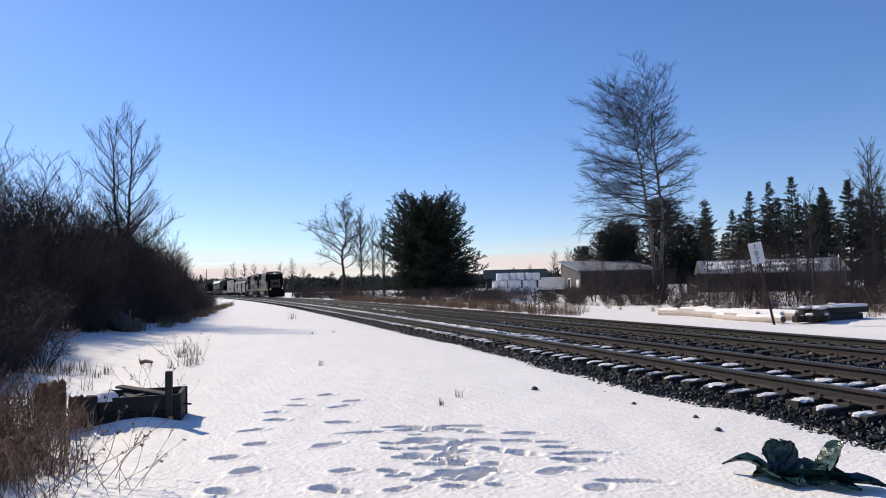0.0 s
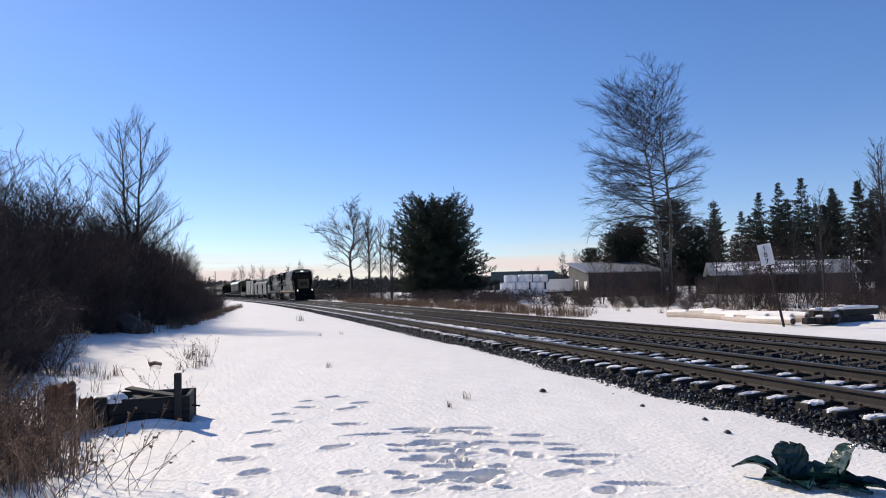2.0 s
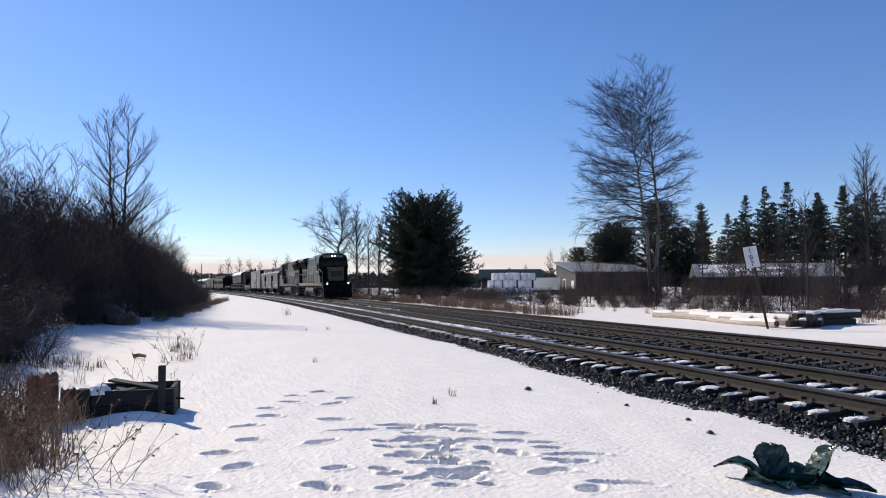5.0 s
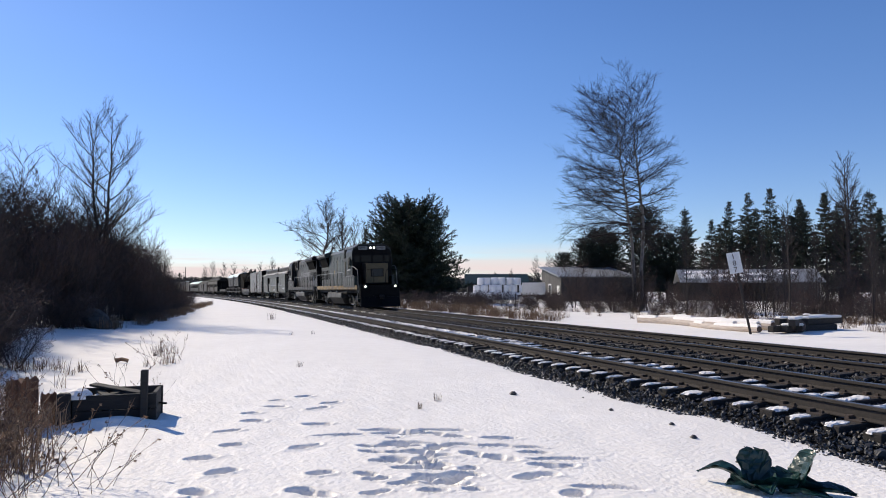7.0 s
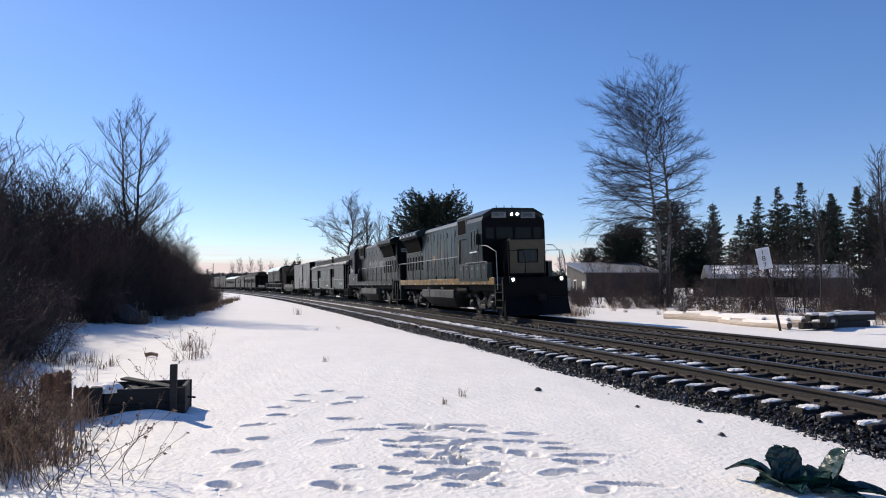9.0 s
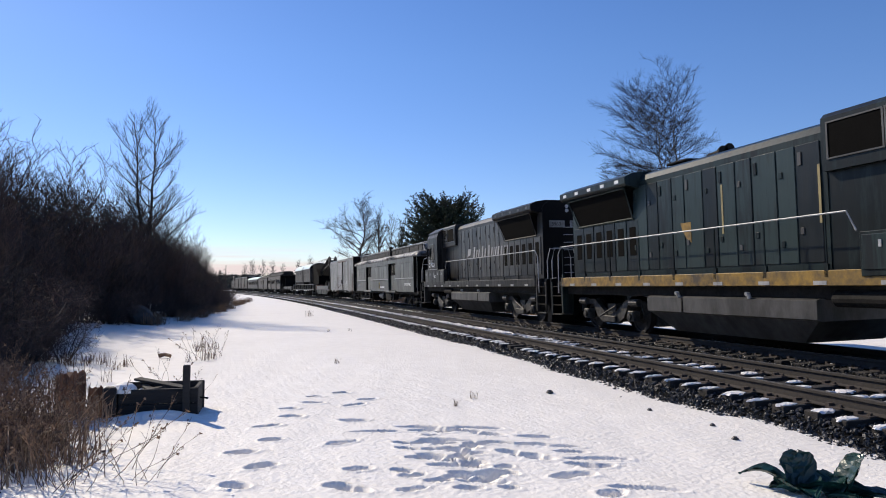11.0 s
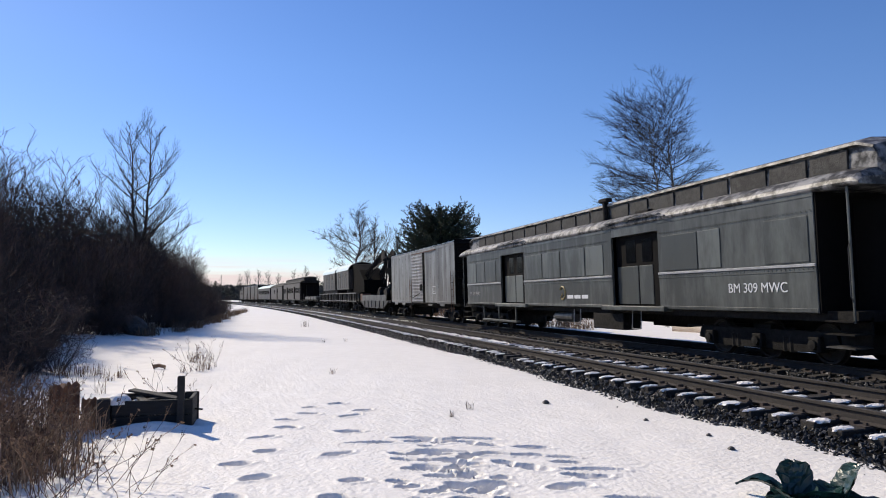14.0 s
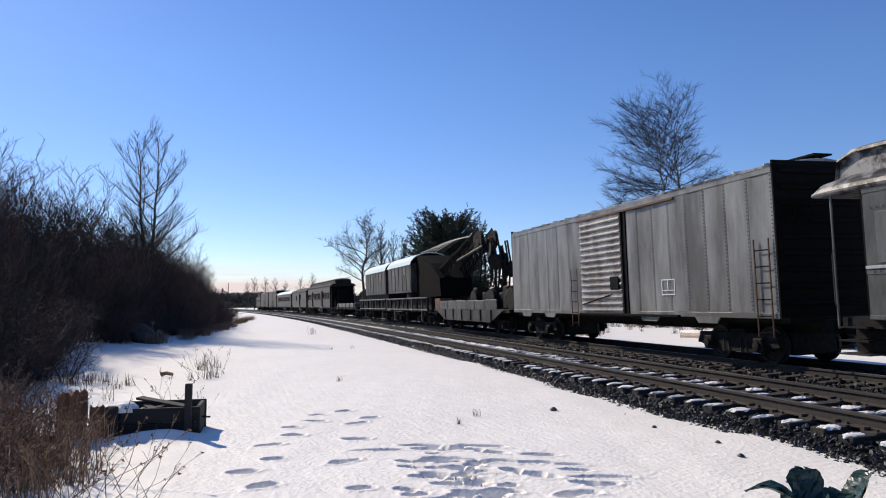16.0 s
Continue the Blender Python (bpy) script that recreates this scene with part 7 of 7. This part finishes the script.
def boxcar(name, u0, u1, label, paint, door_paint, detail=True):
    L = u1 - u0
    h = L / 2
    c = car(name, (u0 + u1) / 2, label, "boxcar", "boxcars of the train")
    w, z0, z1 = 1.44, 1.08, 4.36
    part("shell", Mesher().box(-w + 0.02, w - 0.02, -h + 0.3, h - 0.3, z0, z1 - 0.01), paint, c)
    part("underframe", Mesher().box(-1.2, 1.2, -h + 0.3, h - 0.3, 0.95, 1.08).box(-0.35, 0.35, -h, h, 0.7, 1.0), UNDER, c)
    d0, d1 = -h + 0.407 * L, -h + 0.585 * L
    for s in (-1, 1):
        f = s * (w - 0.02)
        for a, b, n in ((-h + 0.3, d0, 8), (d1, h - 0.3, 7)):
            for k in range(n):
                p, q = a + (b - a) * k / n, a + (b - a) * (k + 1) / n
                pg = Mesher()
                bulge = 0.02 * math.sin(2.1 * k + s)
                out = [(f, p + 0.006)] + [(f + s * (0.02 + bulge * math.sin(math.pi * t / 8)), p + 0.006 + (q - p - 0.012) * t / 8) for t in range(9)] + [(f, q - 0.006)]
                n_ = len(out)
                pg.add([(a_, b_, z0 + 0.1) for a_, b_ in out] + [(a_, b_, z1 - 0.16) for a_, b_ in out], [(i, (i + 1) % n_, n_ + (i + 1) % n_, n_ + i) for i in range(n_)] + [tuple(range(n_)), tuple(range(n_, 2 * n_))])
                pl = part("side_panel", pg, paint, c)
                if detail:
                    g = Mesher()
                    for j in range(34):
                        g.box(min(f, f + s * 0.034), max(f, f + s * 0.034), p + 0.03, p + 0.052, z0 + 0.16 + j * 0.088, z0 + 0.182 + j * 0.088)
                    tagged(part("rivets", g, UNDER, pl, fix=False), kind="stuff")
        part("side_sill", Mesher().box(min(f, f + s * 0.03), max(f, f + s * 0.03), -h + 0.3, h - 0.3, z0 - 0.03, z0 + 0.1, 0.01), paint, c)
        part("top_chord", Mesher().box(min(f, f + s * 0.03), max(f, f + s * 0.03), -h + 0.3, h - 0.3, z1 - 0.15, z1 + 0.01, 0.01), paint, c)
        for k in range(4):
            yy = (-0.36, -0.2, 0.22, 0.36)[k] * L
            part("sill_gusset", Mesher().add([(f, yy, z0), (f, yy + 1.0, z0), (f, yy + 0.85, z0 - 0.17), (f, yy + 0.15, z0 - 0.17), (f + s * 0.03, yy, z0), (f + s * 0.03, yy + 1.0, z0), (f + s * 0.03, yy + 0.85, z0 - 0.17), (f + s * 0.03, yy + 0.15, z0 - 0.17)], [(0, 1, 2, 3), (4, 7, 6, 5), (0, 4, 5, 1), (1, 5, 6, 2), (2, 6, 7, 3), (3, 7, 4, 0)]), paint, c)
        dr = part("sliding_door", Mesher().box(min(f + s * 0.02, f + s * 0.06), max(f + s * 0.02, f + s * 0.06), d0 + 0.02, d1 - 0.02, z0 + 0.02, z1 - 0.2, 0.01), door_paint, c, "corrugated sliding door")
        nr = 15
        for k in range(nr):
            z = z0 + 0.12 + k * (z1 - z0 - 0.5) / (nr - 1)
            part("corrugation", Mesher().tube([(f + s * 0.065, d0 + 0.12, z), (f + s * 0.065, d1 - 0.12, z)], 0.055, 8), door_paint, dr)
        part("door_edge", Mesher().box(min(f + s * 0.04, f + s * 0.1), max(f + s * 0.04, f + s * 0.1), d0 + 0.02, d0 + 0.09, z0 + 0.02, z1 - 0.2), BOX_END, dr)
        part("door_latch", Mesher().box(min(f + s * 0.08, f + s * 0.14), max(f + s * 0.08, f + s * 0.14), d0 + 0.25, d0 + 0.75, z0 + 0.75, z0 + 1.15, 0.02).tube([(f + s * 0.12, d0 + 0.7, z0 + 0.6), (f + s * 0.12, d1 - 0.2, z0 + 0.3)], 0.02, 5), BOX_END, dr)
        part("door_track", Mesher().box(min(f, f + s * 0.1), max(f, f + s * 0.1), d0 - 2.6, d1 + 0.1, z1 - 0.22, z1 - 0.15, 0.01), RUST, c)
        part("door_track", Mesher().box(min(f, f + s * 0.1), max(f, f + s * 0.1), d0 - 2.6, d1 + 0.1, z0 - 0.05, z0 + 0.02, 0.01), BOX_END, c)
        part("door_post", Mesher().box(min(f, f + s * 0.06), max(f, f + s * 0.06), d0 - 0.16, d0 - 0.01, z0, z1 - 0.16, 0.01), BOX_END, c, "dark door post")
        for yy, zt in ((-h + 0.45, 2.8), (d1 + 0.25, 2.6)):
            ld = part("ladder", Mesher().tube([(f + s * 0.07, yy, 0.65), (f + s * 0.07, yy, zt)], 0.018, 5).tube([(f + s * 0.07, yy + 0.45, 0.65), (f + s * 0.07, yy + 0.45, zt)], 0.018, 5), RUST, c, "rusty side ladder")
            for k in range(int((zt - 0.6) / 0.36)):
                part("rung", Mesher().tube([(f + s * 0.07, yy, 0.75 + 0.36 * k), (f + s * 0.07, yy + 0.45, 0.75 + 0.36 * k)], 0.014, 5), BOX_END if detail else RUST, ld)
        if detail:
            part("data_panel", Mesher().box(min(f + s * 0.02, f + s * 0.026), max(f + s * 0.02, f + s * 0.026), -3.9, -3.3, 1.62, 2.05), BOX_GREY, c, "stencilled data panel")
            for y0_, y1_, za, zb in ((-3.9, -3.3, 1.62, 1.65), (-3.9, -3.3, 2.02, 2.05), (-3.9, -3.87, 1.65, 2.02), (-3.33, -3.3, 1.65, 2.02), (-3.9, -3.3, 1.74, 1.76), (-3.6, -3.57, 1.76, 2.02)):
                part("panel_bar", Mesher().box(min(f + s * 0.02, f + s * 0.045), max(f + s * 0.02, f + s * 0.045), y0_, y1_, za, zb), WHITE_MARK, c)
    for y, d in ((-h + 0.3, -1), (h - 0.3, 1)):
        # end darkened in its colour for the shade it stands in
        en = part("car_end", Mesher().box(-w, w, min(y, y + d * 0.04), max(y, y + d * 0.04), z0, z1 + 0.12), BOX_END, c, "ribbed car end, its shade in the colour")
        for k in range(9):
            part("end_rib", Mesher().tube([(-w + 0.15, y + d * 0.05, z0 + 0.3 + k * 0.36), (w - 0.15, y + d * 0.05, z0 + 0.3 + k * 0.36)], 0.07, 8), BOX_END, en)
        coupler(c, y, d)
    rf = part("roof", Mesher().prism([(-w - 0.02, z1 - 0.02), (-w - 0.02, z1 + 0.03), (0, z1 + 0.2), (w + 0.02, z1 + 0.03), (w + 0.02, z1 - 0.02)], -h + 0.28, h - 0.28), ROOF_TAR, c)
    for k in range(16):
        y = -h + 0.5 + k * (L - 1.0) / 15
        part("roof_seam", Mesher().tube([(-w, y, z1 + 0.05), (0, y, z1 + 0.22), (w, y, z1 + 0.05)], 0.03, 5), GALV, rf)
    part("running_board", Mesher().box(-0.25, 0.25, -h + 0.3, h - 0.3, z1 + 0.27, z1 + 0.31).box(-0.03, 0.03, -h + 0.6, h - 0.6, z1 + 0.15, z1 + 0.27), BOX_END, rf)
    wheel_ring = [(-0.8 + 0.26 * math.cos(6.2832 * k / 18), -h + 0.12, 3.3 + 0.26 * math.sin(6.2832 * k / 18)) for k in range(19)]
    spokes = Mesher().tube(wheel_ring, 0.02, 6).tube([(-0.8, -h + 0.12, 3.3), (-0.8, -h + 0.3, 3.3)], 0.03, 6)
    for k in range(5):
        spokes.tube([(-0.8, -h + 0.12, 3.3), wheel_ring[3 * k + 1]], 0.014, 4)
    part("brake_wheel", spokes, BOX_END, c, "dark spoked brake wheel")
    truck(c, -h + 2.2, 2, 1.73)
    truck(c, h - 2.2, 2, 1.73)
    return c


boxcar("boxcar", 56.35, 72.0, "oxidised grey boxcar with bright corrugated sliding doors", BOX_GREY, BOX_DOOR)

# ---- boom idler car ----
idler = car("idler_flatcar", 78.5, "grimy flatcar carrying hooks and blocks under a crane boom", "flatcar")
IL = 6.1
part("deck", Mesher().box(-1.4, 1.4, -IL, IL, 1.0, 1.16, 0.01).box(-0.3, 0.3, -IL, IL, 0.65, 1.0), UNDER, idler)
for s in (-1, 1):
    f = s * 1.42
    part("side_girder", Mesher().add([(f, -5.6, 1.16), (f, 5.6, 1.16), (f, 3.8, 0.55), (f, -3.8, 0.55), (f + s * 0.04, -5.6, 1.16), (f + s * 0.04, 5.6, 1.16), (f + s * 0.04, 3.8, 0.55), (f + s * 0.04, -3.8, 0.55)], [(0, 1, 2, 3), (4, 7, 6, 5), (0, 4, 5, 1), (1, 5, 6, 2), (2, 6, 7, 3), (3, 7, 4, 0)]), CRANE_SIDE, idler)
    for k in range(6):
        part("side_board", Mesher().box(min(f, f + s * 0.05), max(f, f + s * 0.05), -4.7 + k * 1.55, -3.17 + k * 1.55, 1.14, 1.6, 0.015, at=pose(0, 0, 0, 0, s * 0.5 * ((k % 3) - 1), 0)), TANK_PAINT, idler, "dented steel side board")
        part("side_rib", Mesher().box(min(f + s * 0.04, f + s * 0.1), max(f + s * 0.04, f + s * 0.16), -4.0 + k * 1.5, -3.93 + k * 1.5, 0.6, 1.13), TANK_PAINT, idler)
    part("tool_box", Mesher().box(min(s * 0.6, s * 1.4), max(s * 0.6, s * 1.4), 4.9, 5.9, 1.16, 1.75, 0.02), RUST, idler)
r = random.Random(8)
for k in range(9):
    part("wheel_spare", Mesher().lathe([(-0.1, 0.15), (-0.1, 0.5), (0.1, 0.48), (0.1, 0.15)], "xy"[k % 2], 16, at=pose(-0.9 + 0.4 * (k % 4), -5.3 + 0.65 * k, 1.62 + 0.1 * (k % 2))), UNDER, idler, "greasy wheel lashed on the deck")
for k in range(7):
    y = -5.2 + 0.8 * k
    part("block", Mesher().box(-0.9 + 0.1 * (k % 3), -0.2, y, y + 0.6, 1.16, 1.9 + 0.35 * r.random(), 0.06), UNDER, idler)
truck(idler, -3.9, 2, 1.73)
truck(idler, 3.9, 2, 1.73)
coupler(idler, -IL, -1)
coupler(idler, IL, 1)

# ---- wrecking crane and its tender ----


def arched_house(c, y0, y1, z0, z1, roof):
    side = [(-1.42, z0), (-1.42, z1 - 0.75), (1.42, z1 - 0.75), (1.42, z0)]
    part("house", Mesher().prism(side, y0, y1), CRANE_SIDE, c, "soot-streaked machinery house")
    arc = [(1.5 * math.sin(a), z1 - 0.85 + 0.85 * math.cos(a)) for a in [(-1 + 0.2 * i) * 1.5 for i in range(11)]]
    low = [(x, z - 0.06) for x, z in arc[::-1]]
    part("arched_roof", Mesher().prism(arc + low, y0 - 0.12, y1 + 0.12), roof, c, "pale arched sheet roof")
    part("gable", Mesher().prism(low[::-1], y0 + 0.02, y1 - 0.02), BOX_END, c)
    n = int((y1 - y0) / 1.15)
    for s in (-1, 1):
        for k in range(n):
            yy = y0 + 0.2 + k * (y1 - y0 - 0.3) / n
            part("house_door", Mesher().box(min(s * 1.42, s * 1.45), max(s * 1.42, s * 1.45), yy, yy + 0.95, z0 + 0.15, z1 - 0.85, 0.01), CRANE_SIDE if k % 2 else BROWN_CAR, c)
            if k % 3 == 1:
                part("house_window", Mesher().box(min(s * 1.45, s * 1.46), max(s * 1.45, s * 1.46), yy + 0.2, yy + 0.75, z1 - 1.5, z1 - 1.0), GLASS, c)


def crane_base(c, y0, y1):
    part("bed", Mesher().box(-1.3, 1.3, y0, y1, 0.95, 1.75, 0.03), UNDER, c)
    for s in (-1, 1):
        part("ledge", Mesher().box(min(s * 1.3, s * 1.58), max(s * 1.3, s * 1.58), y0 + 0.2, y1 - 0.2, 1.78, 1.86, 0.01), TANK_PAINT, c, "pale running ledge")
        part("lower_ledge", Mesher().box(min(s * 1.3, s * 1.55), max(s * 1.3, s * 1.55), y0 + 0.2, y1 - 0.2, 1.02, 1.1, 0.01), TANK_PAINT, c)
        n = int((y1 - y0) / 1.3)
        for k in range(n + 1):
            yy = y0 + 0.25 + k * (y1 - y0 - 0.5) / n
            part("outrigger_post", Mesher().box(min(s * 1.42, s * 1.54), max(s * 1.42, s * 1.54), yy - 0.06, yy + 0.06, 0.35 if k % 3 == 1 else 0.95, 1.8, 0.01), TANK_PAINT if k % 2 else UNDER, c)
    coupler(c, y0, -1)
    coupler(c, y1, 1)


crane = car("railway_crane", 91.8, "sooty wrecking crane with arched house and lowered boom", "crane")
crane_base(crane, -6.2, 6.2)
arched_house(crane, -1.6, 5.7, 2.25, 4.98, GALV)
part("winch_frame", Mesher().box(-0.9, 0.9, -4.6, -1.7, 1.76, 3.6, 0.1), UNDER, crane, "greasy black winch frame")
core = [(-1.65, 1.8), (-1.65, 4.75), (-3.0, 4.6), (-5.2, 4.0), (-7.2, 3.0), (-7.4, 1.9)]
nc = len(core)
part("machinery", Mesher().add([(-1.03, y, z) for y, z in core] + [(1.03, y, z) for y, z in core], [tuple(range(nc)), tuple(range(nc, 2 * nc))[::-1]] + [(k, (k + 1) % nc, nc + (k + 1) % nc, nc + k) for k in range(nc)]), GRILLE, crane, "soot-black hoisting machinery")
part("winch_drum", Mesher().lathe([(-0.95, 0.5), (0.95, 0.5)], "x", 18, at=pose(0, -3.2, 3.7)), UNDER, crane)
part("turntable", Mesher().lathe([(1.74, 1.3), (2.26, 1.3)], "z", 28), UNDER, crane)
for y in (-4.0, 4.0):
    truck(crane, y, 3, 1.4)
boom = Mesher()
b0, b1 = Vector((0, -4.4, 2.3)), Vector((0, -12.6, 4.75))
for s in (-1, 1):
    for dz in (0.0, 0.75):
        boom.tube([b0 + Vector((s * 0.75, 0, dz)), b1 + Vector((s * 0.4, 0, dz * 0.8))], 0.1, 4)
    for k in range(11):
        a, b = k / 11, (k + 1) / 11
        boom.tube([b0.lerp(b1, a) + Vector((s * (0.75 - 0.35 * a), 0, 0.0)), b0.lerp(b1, b) + Vector((s * (0.75 - 0.35 * b), 0, 0.7))], 0.045, 4)
        boom.tube([b0.lerp(b1, b) + Vector((s * (0.75 - 0.35 * b), 0, 0.7)), b0.lerp(b1, b) + Vector((s * (0.75 - 0.35 * b), 0, 0.0))], 0.045, 4)
bm_ = part("boom", boom, UNDER, crane, "black lattice crane boom")
part("boom_plate", Mesher().add([tuple(b0 + Vector((x, 0, z))) for x, z in ((-0.62, 0), (-0.62, 0.75))] + [tuple(b1 + Vector((x, 0, z))) for x, z in ((-0.35, 0.6), (-0.35, 0))] + [tuple(b0 + Vector((x, 0, z))) for x, z in ((-0.58, 0), (-0.58, 0.75))] + [tuple(b1 + Vector((x, 0, z))) for x, z in ((-0.31, 0.6), (-0.31, 0))], [(0, 1, 2, 3), (4, 7, 6, 5), (0, 4, 5, 1), (1, 5, 6, 2), (2, 6, 7, 3), (3, 7, 4, 0)]), UNDER, bm_)
for s in (-0.4, 0.4):
    for z in (0.0, 0.35):
        part("sheave", Mesher().lathe([(-0.08, 0.1), (-0.08, 0.5), (0.0, 0.44), (0.08, 0.5), (0.08, 0.1)], "x", 18, at=pose(s, -12.5 - z, 4.72 + 0.3 * z)), UNDER, bm_)
part("boom_head", Mesher().box(-0.5, 0.5, -13.1, -12.3, 4.35, 4.95, 0.12), UNDER, bm_)
for k in range(6):
    x = -0.75 + 0.3 * k
    part("stay_cable", Mesher().tube([(x, -1.9, 4.9), (x * 0.6, -7.4, 5.2 + 0.05 * k), (x * 0.5, -12.4, 5.15)], 0.022, 5), RAIL_WHITE if k < 4 else UNDER, crane)
for k in range(7):
    yy, zz = -13.5 - 0.33 * k + r.uniform(-0.2, 0.2), 4.45 - 0.2 * k + r.uniform(-0.25, 0.25)
    part("hook_sheave", Mesher().lathe([(-0.09, 0.08), (-0.09, 0.42), (0.0, 0.36), (0.09, 0.42), (0.09, 0.08)], "x", 14, at=pose(r.uniform(-0.5, 0.4), yy, zz) @ pose(0, 0, 0, 0, r.uniform(-25, 25), r.uniform(-30, 30))), UNDER, crane, "greasy hook sheave")
for k in range(12):
    x = r.uniform(-0.6, 0.5)
    y = r.uniform(-15.2, -12.8)
    part("chain", Mesher().tube([(x, y, 4.6), (x + 0.1, y - 0.1, 3.6), (x, y + r.uniform(-0.3, 0.3), r.uniform(1.9, 2.8))], 0.05, 5), UNDER, crane)
part("hook", Mesher().tube([(0, -15.2, 3.6), (0, -15.2, 2.7), (0.1, -15.0, 2.4), (0.1, -14.7, 2.35), (0.05, -14.5, 2.6)], 0.13, 8), UNDER, crane, "heavy black hook")
part("hoist_line", Mesher().tube([(-0.2, -12.7, 4.9), (-0.2, -13.8, 4.8)], 0.03, 5).tube([(-0.2, -13.0, 4.6), (-0.1, -15.0, 3.5)], 0.05, 5).tube([(-0.6, -9.5, 3.9), (-0.6, -13.8, 4.4)], 0.06, 5), STEEL_GREY, crane)

tender = car("crane_tender", 103.5, "sooty crane tender with pale arched roof and clutter", "crane tender")
crane_base(tender, -5.4, 6.3)
arched_house(tender, -4.9, 3.7, 2.25, 4.95, GALV)
part("house_floor", Mesher().box(-1.2, 1.2, -5.0, 3.6, 1.74, 2.26), UNDER, tender)
for k in range(7):
    y = 3.9 + 0.32 * k
    part("gear", Mesher().box(-1.1 + 0.2 * (k % 2), 0.9, y, y + 0.28, 1.74, 2.6 + 1.6 * r.random() * (1 - k / 9), 0.05), UNDER, tender)
part("pipe_stack", Mesher().tube([(-0.4, 4.6, 2.0), (-0.4, 4.6, 5.0)], 0.16, 10), UNDER, tender)
for y in (-3.2, 3.9):
    truck(tender, y, 2, 1.73)

flat = car("flatcar", 119.7, "low flatcar with pale steel load", "flatcar")
part("deck", Mesher().box(-1.4, 1.4, -7.2, 7.2, 0.95, 1.15, 0.01), UNDER, flat)
part("load", Mesher().box(-1.45, 1.45, -6.5, 4.5, 1.15, 1.55, 0.03), TANK_PAINT, flat, "pale low steel load")
for k in range(6):
    part("stake", Mesher().box(-1.5, -1.42, -6.2 + k * 2.4, -6.08 + k * 2.4, 0.95, 2.1 if k > 4 else 1.6), UNDER, flat)
for y in (-5.2, 5.2):
    truck(flat, y, 2, 1.73)
coupler(flat, -7.2, -1)
coupler(flat, 7.2, 1)

heavy_car("work_coach", 128.8, 151.2, "dull brown work coach with clerestory roof", BROWN_CAR, BROWN_CAR, UNDER, [(6.0, 8.0), (15.5, 17.2)], [(1.2 + 1.3 * k, 2.1 + 1.3 * k) for k in range(4)] + [(8.8 + 1.3 * k, 9.7 + 1.3 * k) for k in range(5)] + [(17.8 + 1.3 * k, 18.7 + 1.3 * k) for k in range(3)], eave=3.72, top=4.65)
heavy_car("baggage_coach", 151.8, 171.0, "plain brown baggage coach with flat arched roof", BROWN_CAR, BROWN_CAR, UNDER, [(7.0, 9.2)], [(12.0, 13.0)], clere=False, top=4.25)
heavy_car("passenger_coach", 171.6, 195.0, "grey-brown passenger coach with pale roof and window row", CRANE_SIDE, CRANE_SIDE, GALV, [], [(2.2 + 1.35 * k, 3.1 + 1.35 * k) for k in range(14)], clere=False, top=4.2, axles=2)
boxcar("boxcar", 195.6, 210.4, "dark brown boxcar near the end of the train", BROWN_CAR, BROWN_CAR, False)
boxcar("boxcar", 211.0, 226.0, "weathered brown boxcar ahead of the caboose", BROWN_CAR, BROWN_CAR, False)
cab = car("caboose", 231.8, "small dark caboose at the end of the train", "caboose")
part("body", Mesher().box(-1.4, 1.4, -4.2, 4.2, 1.1, 3.5, 0.03), BROWN_CAR, cab)
part("roof", Mesher().prism([(-1.5, 3.48), (-1.5, 3.54), (0, 3.8), (1.5, 3.54), (1.5, 3.48)], -5.2, 5.2), UNDER, cab)
part("cupola", Mesher().box(-1.2, 1.2, -1.2, 1.2, 3.6, 4.4, 0.03), BROWN_CAR, cab)
part("platform", Mesher().box(-1.4, 1.4, -5.2, 5.2, 0.9, 1.1), UNDER, cab)
for k in range(3):
    part("window", Mesher().box(-1.41, -1.39, -3.2 + 2.4 * k, -2.5 + 2.4 * k, 2.2, 2.9), GLASS, cab)
for y in (-5.0, 5.0):
    part("end_rail", Mesher().tube([(-1.35, y, 1.1), (-1.35, y, 2.2), (1.35, y, 2.2), (1.35, y, 1.1)], 0.03, 5), RAIL_WHITE, cab)
for y in (-3.2, 3.2):
    truck(cab, y, 2, 1.73)


# ---- what moves ----
def motions():
    for ob, u, turned in CARS:
        walk(ob, [(float(i), line_pose(FAR_X, train_y(u, float(i))) @ turned) for i in range(17)])
    # wheels of the cars that pass nearest roll on the rail
    for w, thing, y, r in WHEELS:
        u, turned = next((b, c) for a, b, c in CARS if a == thing)
        if u > 80:
            continue
        way = 1 if turned.to_euler().z < 1 else -1
        step = 1 / 15
        walk(w, [(i * step, pose(0, y, r) @ Matrix.Rotation(way * (train_y(u, 0.0) - train_y(u, i * step)) / r, 4, "X")) for i in range(241)])


motions()
